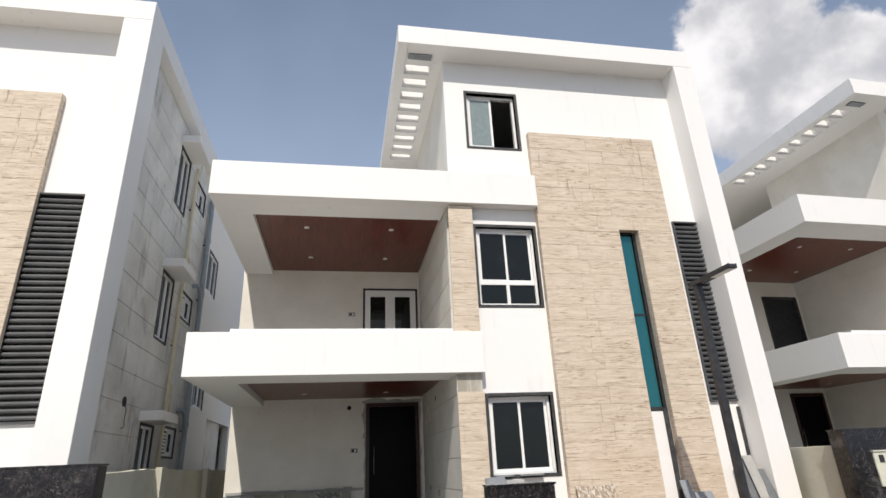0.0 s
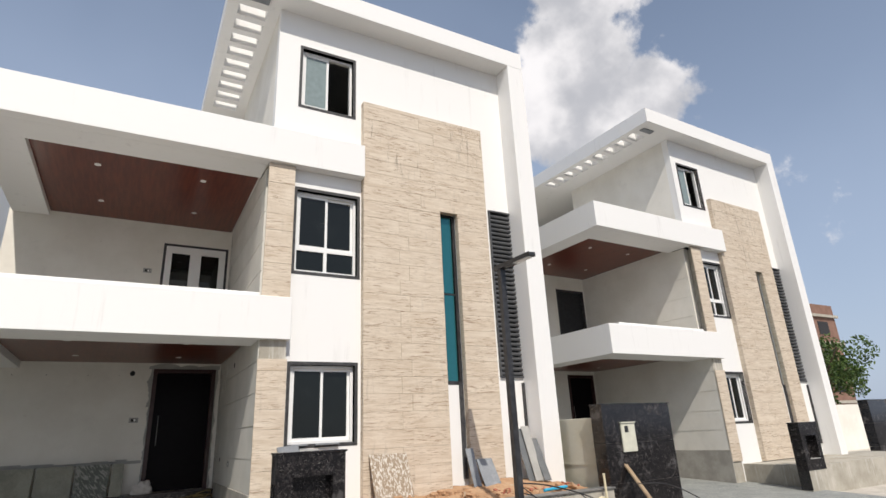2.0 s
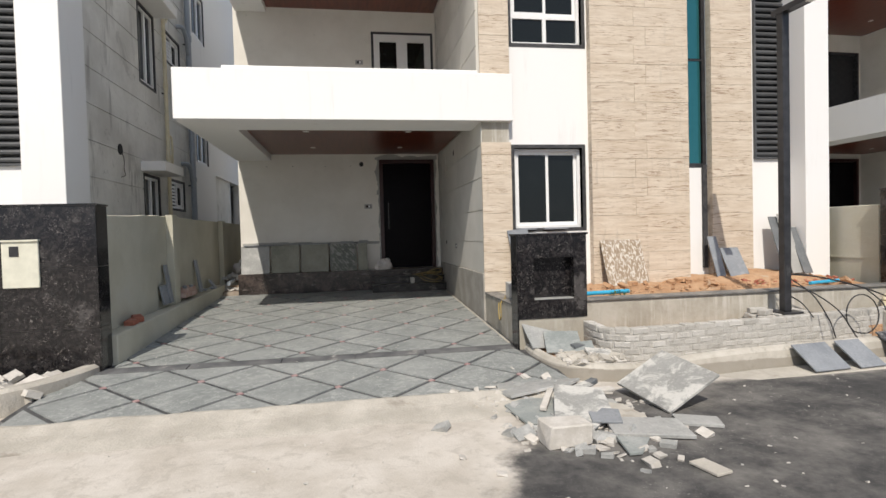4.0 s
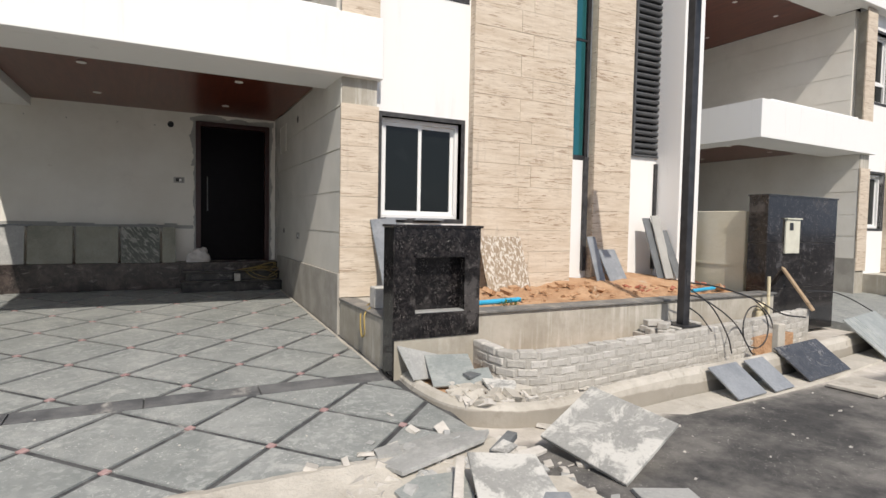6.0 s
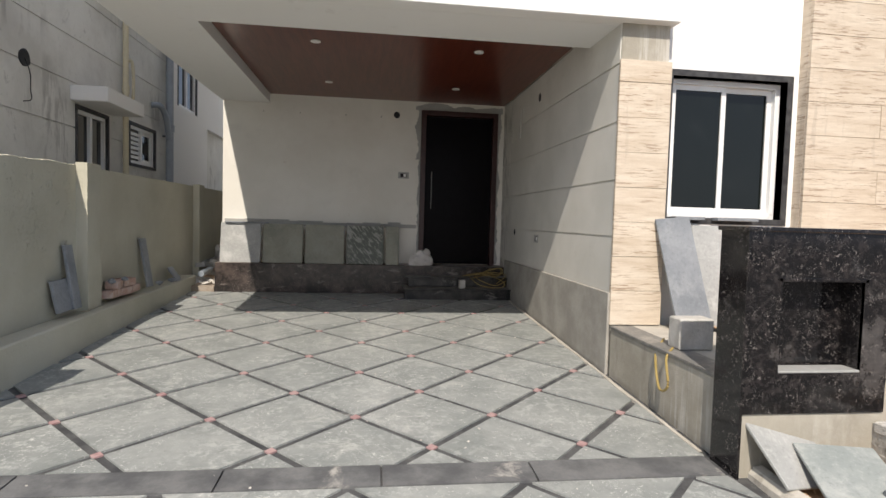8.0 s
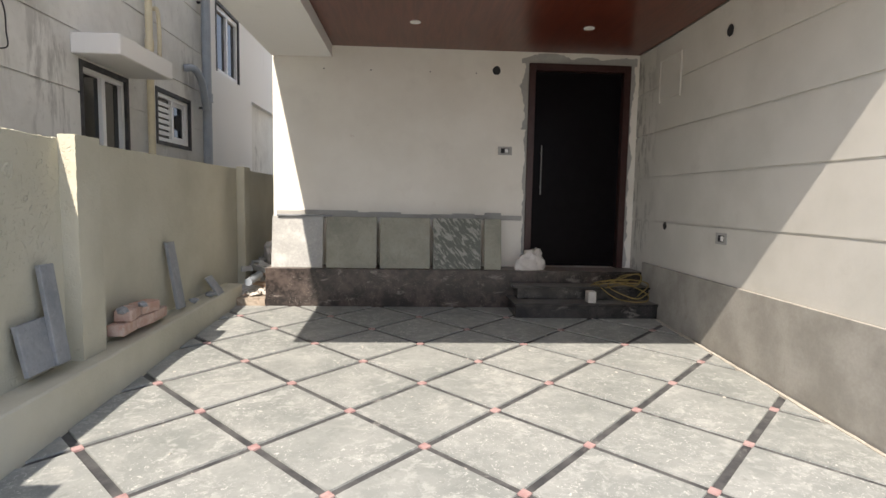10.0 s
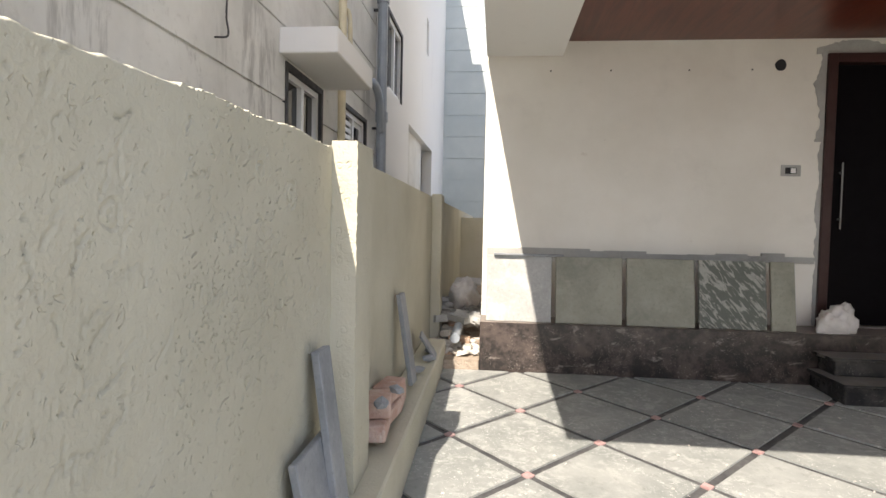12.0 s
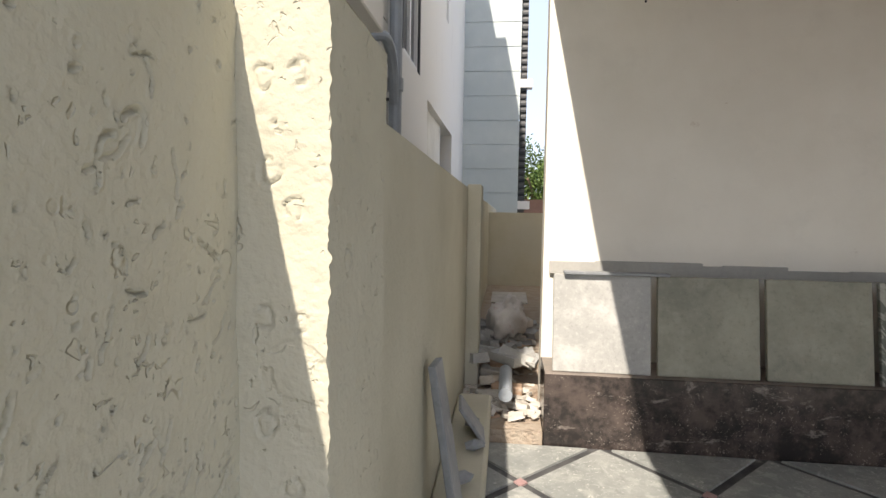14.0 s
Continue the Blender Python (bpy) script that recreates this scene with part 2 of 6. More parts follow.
def road_ground():
    m = Mat("road_ground", 0.9, spec=0.2)
    x, y, z = m.xyz()
    n1 = m.noise(1.3, 8, 0.65)
    n2 = m.noise(0.45, 5, 0.6)
    grit = m.cells(55)
    asphalt = m.mix(m.ramp(m.noise(4, 7, 0.7), 0.3, 0.7), (0.042, 0.042, 0.043), (0.075, 0.073, 0.070))
    asphalt = m.mix(m.ramp(grit, 0.02, 0.22, 0.5, 0.0), asphalt, (0.22, 0.21, 0.2))
    fine = m.noise(9, 7, 0.7)
    dusty = m.ramp(m.math("ADD", m.math("ADD", n1, m.math("MULTIPLY", n2, 0.8)), m.math("MULTIPLY", fine, 0.35)), 0.90, 1.30)
    asphalt = m.mix(m.math("MULTIPLY", dusty, 0.42), asphalt, (0.36, 0.34, 0.31))
    fleck = m.math("MULTIPLY", m.ramp(m.noise(38, 5, 0.8), 0.60, 0.66), m.ramp(m.noise(1.6, 5), 0.42, 0.62))
    asphalt = m.mix(m.math("MULTIPLY", fleck, 0.8), asphalt, (0.42, 0.40, 0.37))
    cement = m.mix(m.ramp(m.noise(2.2, 8, 0.65), 0.3, 0.7), (0.46, 0.42, 0.36), (0.60, 0.56, 0.50))
    cement = m.mix(m.ramp(m.noise(6, 9, 0.75, dist=0.5), 0.50, 0.62, 0, 0.5), cement, (0.38, 0.345, 0.295))
    edge = m.math("ADD", m.math("MULTIPLY", m.math("SUBTRACT", y, 5.35), 0.55), m.math("SUBTRACT", 1.62, x))
    edge = m.math("ADD", edge, m.math("MULTIPLY", m.math("SUBTRACT", n1, 0.5), 1.6))
    f = m.ramp(edge, -0.12, 0.22)
    strip = m.math("ADD", m.math("SUBTRACT", y, 6.05), m.math("MULTIPLY", m.math("SUBTRACT", n1, 0.5), 0.3))
    f = m.math("MAXIMUM", f, m.ramp(strip, -0.1, 0.1))
    m.color(m.mix(f, asphalt, cement))
    m.bump(m.math("ADD", m.math("MULTIPLY", grit, 0.35), m.math("MULTIPLY", m.noise(30, 5, 0.7), 1.0)), 0.5, 0.008)
    return m.m


def louvre_metal():
    return mottled("dark_louvre_metal", (0.060, 0.063, 0.067), (0.090, 0.094, 0.098), 2, 0.5, 0.05, 80)


def laminate():
    m = Mat("red_brown_laminate", 0.28, spec=0.5)
    v = m.stretched((9.0, 0.8, 1.0))
    a = m.noise(2.0, 6, 0.6, v, 0.5)
    m.color(m.mix(m.ramp(a, 0.3, 0.7), (0.085, 0.019, 0.012), (0.145, 0.037, 0.020)))
    return m.m


def cream_plaster(name="cream_plaster", a=(0.45, 0.43, 0.34), b=(0.53, 0.51, 0.415), marks=1.0):
    m = Mat(name, 0.85, spec=0.2)
    base = m.mix(m.ramp(m.noise(1.4, 7, 0.6), 0.3, 0.7), a, b)
    base = m.mix(m.ramp(m.noise(0.7, 5), 0.56, 0.7, 0, 0.4), base, (0.44, 0.44, 0.40))
    pits = None
    for sc, wide, lo in ((9.0, 0.014, 0.60), (15.0, 0.026, 0.605), (25.0, 0.035, 0.62)):
        iso = m.math("ABSOLUTE", m.math("SUBTRACT", m.noise(sc, 2, 0.5, dist=0.6), 0.5))
        line = m.ramp(iso, wide * 0.4, wide, 1.0, 0.0)
        line = m.math("MULTIPLY", line, m.ramp(m.noise(sc * 2.3, 3), lo, lo + 0.05))
        pits = line if pits is None else m.math("MAXIMUM", pits, line)
    dots = m.ramp(m.cells(26), 0.10, 0.16, 1.0, 0.0)
    dots = m.math("MULTIPLY", dots, m.ramp(m.noise(3.0, 3), 0.55, 0.62))
    # rings pressed into the wet plaster
    wobble = m.offset_by(m.pos, m.noise(16, 3), 0.025)
    d = m.cells(6.0, wobble)
    kept = m.n.new("ShaderNodeSeparateColor")
    m.l.new(m.cells(6.0, wobble, out="Color"), kept.inputs[0])
    ring = m.ramp(m.math("ABSOLUTE", m.math("SUBTRACT", d, 0.22)), 0.02, 0.05, 1.0, 0.0)
    ring = m.math("MULTIPLY", ring, m.ramp(kept.outputs[0], 0.62, 0.66, 0.0, 0.5))
    ring = m.math("MULTIPLY", ring, m.ramp(m.noise(42, 3), 0.48, 0.58))
    pits = m.math("MAXIMUM", pits, ring)
    pits = m.math("MULTIPLY", m.math("MAXIMUM", pits, dots), marks)
    patchy = m.ramp(m.noise(1.9, 4), 0.40, 0.60, 0.12, 1.0)
    near = m.math("MULTIPLY", m.ramp(m.xyz()[1], 10.5, 11.0, 1.0, 0.12), m.ramp(m.xyz()[1], 8.9, 9.8, 0.4, 1.0))
    pits = m.math("MULTIPLY", pits, m.math("MULTIPLY", patchy, near))
    # pits toned slightly darker: their shade is put into the colour
    base = m.mix(m.math("MULTIPLY", pits, 0.05), base, (0.22, 0.2, 0.15))
    m.color(base)
    h = m.math("SUBTRACT", m.math("ADD", m.math("MULTIPLY", m.noise(9, 4, 0.6), 0.6), m.math("MULTIPLY", m.noise(60, 3), 0.3)), m.math("MULTIPLY", pits, 1.1))
    m.bump(h, 0.75, 0.014)
    return m.m


def slate(name, a, b, streak=(0.40, 0.42, 0.42), amount=0.5, swirl=0.35, hard=0.70):
    m = Mat(name, 0.5, spec=0.4)
    v = m.offset_by(m.stretched((1, 1, 1)), m.rand, 31.0)
    base = m.mix(m.ramp(m.noise(2.5, 7, 0.65, v), 0.3, 0.7), a, b)
    w = m.noise(4.0, 9, 0.70, v, swirl)
    base = m.mix(m.ramp(w, 0.46, hard, 0, amount * 0.75), base, streak)
    fine = m.noise(38, 5, 0.7, v)
    base = m.mix(m.ramp(fine, 0.54, 0.66, 0, amount * 0.35), base, streak)
    base = m.mix(m.ramp(fine, 0.34, 0.46, 0.3, 0.0), base, tuple(x * 0.6 for x in a))
    m.color(base)
    m.bump(m.noise(25, 5), 0.25, 0.004)
    return m.m


def streaked(name, a, b, scale, turn=0):
    """Strong slanting streaks of two tones."""
    m = Mat(name, 0.55, spec=0.35)
    v = m.pos
    if turn:
        r = m.n.new("ShaderNodeVectorRotate")
        r.rotation_type = "Y_AXIS"
        r.inputs["Angle"].default_value = radians(turn)
        m.l.new(v, r.inputs["Vector"])
        v = r.outputs[0]
    w = m.noise(1.5, 6, 0.6, m.stretched(scale, v), 0.6)
    base = m.mix(m.ramp(w, 0.50, 0.56), a, b)
    m.color(m.mix(m.ramp(m.noise(40, 4), 0.4, 0.8, 0, 0.3), base, tuple(x * 0.6 for x in a)))
    m.bump(w, 0.2, 0.003)
    return m.m


def glass_dark(name, tint, rough=0.03):
    m = Mat(name, rough, spec=0.4)
    m.color(m.mix(m.ramp(m.noise(3, 5), 0.5, 0.8, 0, 0.06), tint, (0.10, 0.11, 0.11)))
    return m.m


def plain(name, c, rough=0.5, metal=0.0, spec=0.5, var=0.25):
    m = Mat(name, rough, metal, spec)
    m.color(m.mix(m.ramp(m.noise(9, 5), 0.3, 0.7, 0, var), c, tuple(min(1.0, x * 1.5 + 0.03) for x in c)))
    m.bump(m.noise(80, 2), 0.08, 0.002)
    return m.m


def leafy():
    m = Mat("tree_leaves", 0.6, spec=0.3)
    m.color(m.mix(m.island, (0.035, 0.075, 0.018), (0.10, 0.15, 0.035)))
    return m.m


WHITE = white_paint()
def cream_wall():
    """Cream paint with faint rubbed patches, a few brown scuffs and small knocks."""
    m = Mat("cream_white_paint", 0.8, spec=0.3)
    base = m.mix(m.ramp(m.noise(0.9, 6, 0.6), 0.32, 0.68), (0.71, 0.68, 0.61), (0.79, 0.765, 0.70))
    base = m.mix(m.ramp(m.noise(2.3, 7, 0.65), 0.54, 0.70, 0, 0.25), base, (0.60, 0.575, 0.52))
    scuff = m.math("MULTIPLY", m.ramp(m.noise(2.1, 7, 0.7, m.stretched((1.0, 1.0, 3.2)), 0.5), 0.66, 0.72), m.ramp(m.noise(17, 4), 0.45, 0.6))
    base = m.mix(m.math("MULTIPLY", scuff, 0.6), base, (0.42, 0.33, 0.26))
    knock = m.math("MULTIPLY", m.ramp(m.cells(2.6), 0.012, 0.03, 1.0, 0.0), 0.7)
    base = m.mix(knock, base, (0.30, 0.28, 0.25))
    m.color(base)
    m.bump(m.math("ADD", m.noise(50, 3), m.math("MULTIPLY", m.noise(6, 4), 1.5)), 0.15, 0.004)
    return m.m


CREAMWALL = cream_wall()
def flank_plaster():
    """Grey primed plaster: pale bands of putty, dark damp runs and bare cement patches."""
    m = Mat("grey_primed_plaster", 0.85, spec=0.25)
    base = m.mix(m.ramp(m.noise(0.9, 7, 0.62), 0.32, 0.68), (0.60, 0.59, 0.55), (0.78, 0.775, 0.735))
    run = m.math("MULTIPLY", m.ramp(m.noise(1.0, 7, 0.7, m.stretched((3.0, 3.0, 0.45)), 0.4), 0.52, 0.62), m.ramp(m.noise(0.8, 4), 0.44, 0.62))
    base = m.mix(m.math("MULTIPLY", run, 0.75), base, (0.36, 0.35, 0.325))
    patch = m.ramp(m.noise(1.5, 8, 0.72, dist=0.6), 0.60, 0.66)
    base = m.mix(m.math("MULTIPLY", patch, 0.6), base, (0.42, 0.41, 0.38))
    fine = m.ramp(m.noise(14, 6, 0.7), 0.55, 0.70, 0, 0.35)
    base = m.mix(fine, base, (0.50, 0.49, 0.45))
    m.color(base)
    m.bump(m.math("ADD", m.noise(30, 5), m.math("MULTIPLY", patch, 0.8)), 0.3, 0.006)
    return m.m


SIDEWALL = flank_plaster()


def grooved_plaster():
    """Pale cream plaster, dusty, with cement smears beside the entrance door."""
    m = Mat("pale_cream_plaster", 0.85, spec=0.2)
    base = m.mix(m.ramp(m.noise(1.2, 6, 0.6), 0.32, 0.68), (0.60, 0.585, 0.53), (0.68, 0.66, 0.605))
    base = m.mix(m.ramp(m.noise(0.9, 8, 0.7), 0.56, 0.70, 0, 0.4), base, (0.50, 0.475, 0.42))
    y = m.xyz()[1]
    smear = m.math("MULTIPLY", m.ramp(m.noise(1.0, 7, 0.7, m.stretched((9.0, 9.0, 3.0))), 0.50, 0.60), m.ramp(y, 12.75, 13.4, 0.0, 0.75))
    base = m.mix(smear, base, (0.30, 0.29, 0.26))
    m.color(base)
    m.bump(m.math("ADD", m.noise(40, 3), m.math("MULTIPLY", m.noise(5, 4), 1.5)), 0.2, 0.004)
    return m.m


FACEWALL = grooved_plaster()
STONE = stone_clad()
GRANITE = granite()
PAVE = driveway_stone()


def dusty_granite(name, dark, brown, dust, top):
    """Near-black polished stone with brown scuffs, pale specks and dust that lies on flat tops."""
    m = Mat(name, 0.22, spec=0.45)
    base = m.mix(m.ramp(m.noise(6, 7, 0.7), 0.40, 0.66), dark, brown)
    speck = m.math("MULTIPLY", m.ramp(m.noise(85, 4, 0.75, m.stretched((1.0, 1.0, 0.8))), 0.60, 0.66), m.ramp(m.noise(5, 4), 0.42, 0.6))
    base = m.mix(m.math("MULTIPLY", speck, 0.75), base, dust)
    scuff = m.math("MULTIPLY", m.ramp(m.noise(3.2, 8, 0.72, m.stretched((1.0, 1.0, 2.2)), 0.5), 0.56, 0.68), 0.5)
    base = m.mix(scuff, base, dust)
    g = m.n.new("ShaderNodeNewGeometry")
    up = m.n.new("ShaderNodeSeparateXYZ")
    m.l.new(g.outputs["True Normal"], up.inputs[0])
    lying = m.math("MULTIPLY", m.ramp(up.outputs[2], 0.7, 0.95), m.ramp(m.noise(7, 8, 0.7), 0.34, 0.62, 0.25, top))
    base = m.mix(lying, base, dust)
    m.color(base)
    m.rough(m.math("ADD", 0.22, m.math("MULTIPLY", m.math("MAXIMUM", lying, scuff), 0.5)))
    m.bump(m.noise(60, 3), 0.1, 0.002)
    return m.m


PLINTHSTONE = dusty_granite("dusty_black_granite", (0.022, 0.019, 0.018), (0.085, 0.066, 0.058), (0.36, 0.31, 0.27), 0.7)
STEPSTONE = dusty_granite("dusty_dark_granite", (0.016, 0.016, 0.018), (0.05, 0.048, 0.046), (0.29, 0.275, 0.25), 0.65)
STRIP = mottled("dark_slate_strip", (0.040, 0.041, 0.044), (0.10, 0.10, 0.10), 7, 0.6, 0.3, 60, (0.36, 0.35, 0.33))
DOT = mottled("red_stone_dot", (0.34, 0.20, 0.195), (0.44, 0.31, 0.295), 14, 0.6, 0.2, 60, (0.5, 0.46, 0.42))
ROAD = road_ground()
def raw_concrete():
    m = Mat("raw_concrete", 0.9, spec=0.2)
    base = m.mix(m.ramp(m.noise(2.2, 7, 0.65), 0.3, 0.7), (0.33, 0.305, 0.25), (0.45, 0.42, 0.36))
    run = m.noise(1.0, 5, 0.65, m.stretched((14.0, 14.0, 1.0)))
    where = m.ramp(m.noise(1.6, 5, 0.6), 0.40, 0.62)
    base = m.mix(m.math("MULTIPLY", m.ramp(run, 0.48, 0.66, 0.0, 0.6), where), base, (0.60, 0.58, 0.53))
    base = m.mix(m.ramp(m.noise(1.0, 7, 0.7, m.stretched((4.0, 4.0, 1.4))), 0.30, 0.46, 0.45, 0.0), base, (0.24, 0.215, 0.175))
    m.color(base)
    m.bump(m.noise(22, 6, 0.65), 0.4, 0.01)
    return m.m


CONCRETE = raw_concrete()
KERB = mottled("kerb_concrete", (0.41, 0.38, 0.325), (0.54, 0.505, 0.44), 2.5, 0.9, 0.6, 50, (0.29, 0.26, 0.215), dist=0.012)


def dirty_kerb():
    m = Mat("splashed_kerb_concrete", 0.9, spec=0.2)
    base = m.mix(m.ramp(m.noise(3, 7, 0.65), 0.3, 0.7), (0.39, 0.36, 0.305), (0.53, 0.50, 0.44))
    base = m.mix(m.ramp(m.noise(5, 8, 0.7), 0.54, 0.66, 0, 0.7), base, (0.27, 0.245, 0.205))
    edge = m.math("ADD", m.xyz()[2], m.math("MULTIPLY", m.math("SUBTRACT", m.noise(4, 5, 0.6), 0.5), 0.07))
    base = m.mix(m.ramp(edge, -0.285, -0.265, 0.75, 0.0), base, (0.25, 0.225, 0.185))
    m.color(base)
    m.bump(m.noise(30, 6, 0.65), 0.35, 0.008)
    return m.m


DIRTYKERB = dirty_kerb()
CEMENT = mottled("grey_cement_plaster", (0.34, 0.34, 0.32), (0.43, 0.425, 0.40), 2.4, 0.9, 0.3, 45, (0.25, 0.25, 0.235))
SKIRT = mottled("dusty_cement_skirting", (0.31, 0.295, 0.26), (0.43, 0.41, 0.37), 3.0, 0.9, 0.4, 45, (0.32, 0.30, 0.265))
def cement_brick():
    m = Mat("grey_cement_brick", 0.9, spec=0.2)
    v = m.offset_by(m.stretched((1, 1, 1)), m.rand, 13.0)
    base = m.mix(m.rand, (0.36, 0.345, 0.31), (0.56, 0.54, 0.50))
    base = m.mix(m.ramp(m.noise(9, 6, 0.65, v), 0.40, 0.66, 0, 0.7), base, (0.50, 0.48, 0.44))
    base = m.mix(m.ramp(m.noise(22, 6, 0.7, v), 0.52, 0.66, 0, 0.6), base, (0.30, 0.285, 0.25))
    m.color(base)
    m.bump(m.math("ADD", m.noise(14, 6, 0.7, v), m.noise(60, 3)), 0.7, 0.008)
    return m.m


BRICKM = cement_brick()
COPING = slate("dusty_slate_coping", (0.12, 0.12, 0.115), (0.18, 0.175, 0.165), (0.40, 0.37, 0.32), 0.9)
BLOCKM = mottled("grey_cement_brick", (0.42, 0.405, 0.37), (0.54, 0.525, 0.485), 7, 0.9, 0.7, 45, (0.33, 0.315, 0.28), dist=0.008)
MORTAR = mottled("mortar", (0.40, 0.38, 0.34), (0.50, 0.48, 0.44), 9, 0.95, 0.6, 45, dist=0.01)
REDBRICK = mottled("red_brick", (0.32, 0.10, 0.06), (0.42, 0.17, 0.11), 9, 0.9, 0.5, 70, (0.52, 0.47, 0.42))
SOIL = mottled("orange_soil", (0.42, 0.24, 0.13), (0.54, 0.35, 0.21), 3.5, 0.95, 0.8, 30, (0.50, 0.42, 0.32), dist=0.03)
PLASTER = cream_plaster(marks=0.45)
LEDGEPLASTER = cream_plaster("cream_ledge_plaster", marks=0.1)
LOUVRE = louvre_metal()
LAMINATE = laminate()
UPVC = plain("white_window_plastic", (0.80, 0.80, 0.78), 0.3, var=0.05)
PUTTY = mottled("black_window_surround", (0.025, 0.025, 0.028), (0.07, 0.07, 0.07), 14, 0.6, 0.2)
GLASS = glass_dark("dark_window_glass", (0.006, 0.008, 0.007))
TEAL = plain("teal_glass", (0.03, 0.17, 0.185), 0.04, 0.65, var=0.1)
# near-black for unlit rooms, holes and open boxes: shade put into the colour
DARK = plain("unlit_dark", (0.02, 0.02, 0.022), 0.8)
DOORINFILL = plain("doorway_black", (0.005, 0.004, 0.005), 0.3, spec=0.06, var=0.05)
DOORWOOD = plain("dark_red_door_frame", (0.032, 0.008, 0.006), 0.4)
DULLSTEEL = plain("dusty_steel", (0.22, 0.22, 0.21), 0.5, 0.6)
BLACKMETAL = plain("black_painted_steel", (0.018, 0.018, 0.02), 0.4, var=0.5)
SLATEGREEN = slate("green_grey_slate", (0.19, 0.19, 0.15), (0.29, 0.285, 0.225), (0.38, 0.37, 0.30), 0.5)
SLATEMARBLE = streaked("veined_slate", (0.12, 0.13, 0.11), (0.34, 0.34, 0.30), (20, 4, 5), 40)
SLATEBLUE = slate("blue_grey_slate", (0.185, 0.20, 0.215), (0.26, 0.275, 0.29), (0.38, 0.39, 0.395), 0.6)
SLATEPALE = slate("pale_dusty_slate", (0.30, 0.305, 0.29), (0.37, 0.37, 0.355), (0.55, 0.545, 0.52), 0.95)
SLATEBLOTCH = slate("blotched_pale_slate", (0.25, 0.25, 0.235), (0.32, 0.32, 0.30), (0.56, 0.55, 0.51), 1.2, 0.5, 0.56)
TEALSLAB = slate("green_stone_slab", (0.235, 0.26, 0.25), (0.30, 0.32, 0.305), (0.48, 0.48, 0.46), 0.7)
MOTTLED = streaked("mottled_brown_tile", (0.30, 0.23, 0.16), (0.60, 0.56, 0.49), (24, 24, 6))
DARKSPECK = dusty_granite("dark_speckled_slab", (0.02, 0.02, 0.022), (0.045, 0.045, 0.047), (0.34, 0.33, 0.31), 0.15)
PVC = plain("cream_plastic_pipe", (0.62, 0.55, 0.38), 0.4)
GREYPIPE = plain("grey_plastic_pipe", (0.27, 0.30, 0.33), 0.4)
BLUEPIPE = plain("blue_plastic_pipe", (0.03, 0.35, 0.55), 0.4)
CABLE = plain("black_cable", (0.015, 0.015, 0.016), 0.5)
YELLOW = plain("yellow_cable", (0.30, 0.22, 0.07), 0.6)
CLOTH = mottled("white_sack", (0.60, 0.57, 0.53), (0.70, 0.67, 0.64), 9, 0.9, 0.4, 50, (0.45, 0.18, 0.15))
WOOD = mottled("timber", (0.33, 0.23, 0.14), (0.42, 0.31, 0.2), 6, 0.8, 0.3)
METERBOX = plain("cream_meter_box", (0.58, 0.57, 0.47), 0.45)
LAMPGLASS = plain("white_lamp_cover", (0.8, 0.8, 0.78), 0.4)
PANELBLUE = mottled("pale_blue_plaster", (0.50, 0.56, 0.57), (0.58, 0.63, 0.63), 1.2, 0.85, 0.15, 40)
BROWNBLD = mottled("brown_plaster", (0.20, 0.11, 0.08), (0.27, 0.16, 0.12), 1.0, 0.9, 0.2)
BARK = mottled("bark", (0.10, 0.07, 0.045), (0.16, 0.12, 0.08), 8, 0.95, 0.6)
LEAVES = leafy()
RUBBLE = mottled("pale_rubble", (0.48, 0.45, 0.40), (0.60, 0.57, 0.52), 9, 0.95, 0.5, 50, (0.33, 0.33, 0.31))


# ---- mesh helpers ----
def box(bm, x0, x1, y0, y1, z0, z1, m=None):
    r = bmesh.ops.create_cube(bm, size=1)
    vs = r["verts"]
    for v in vs:
        v.co = Vector((x0 + (v.co.x + 0.5) * (x1 - x0), y0 + (v.co.y + 0.5) * (y1 - y0), z0 + (v.co.z + 0.5) * (z1 - z0)))
        if m is not None:
            v.co = m @ v.co
    return vs


def mesh_of(name, bm, material, bevel=0.0):
    if bevel:
        bmesh.ops.bevel(bm, geom=list(bm.edges), offset=bevel, segments=1, affect="EDGES", clamp_overlap=True)
    bmesh.ops.recalc_face_normals(bm, faces=bm.faces)
    me = bpy.data.meshes.new(name)
    bm.to_mesh(me)
    bm.free()
    me.materials.append(material)
    return me


def part(name, bm, material, parent=None, label="", bevel=0.0, kind=""):
    ob = new(name, mesh_of(name, bm, material, bevel))
    if parent:
        ob.parent = parent
    return tagged(ob, label, kind=kind)


def boxes(name, dims, material, parent=None, label="", bevel=0.0, kind=""):
    bm = bmesh.new()
    for d in dims:
        box(bm, *d)
    return part(name, bm, material, parent, label, bevel, kind)


def thing(name, label, category, m=None, group=""):
    e = new(name)
    e.empty_display_size = 0.2
    if m is not None:
        e.matrix_basis = m
    return tagged(e, label, category, group)


def shared(name, me, parent, m=None):
    ob = new(name, me)
    ob.parent = parent
    if m is not None:
        ob.matrix_basis = m
    return ob


def structure(ob, label=""):
    return tagged(ob, label, kind="structure")


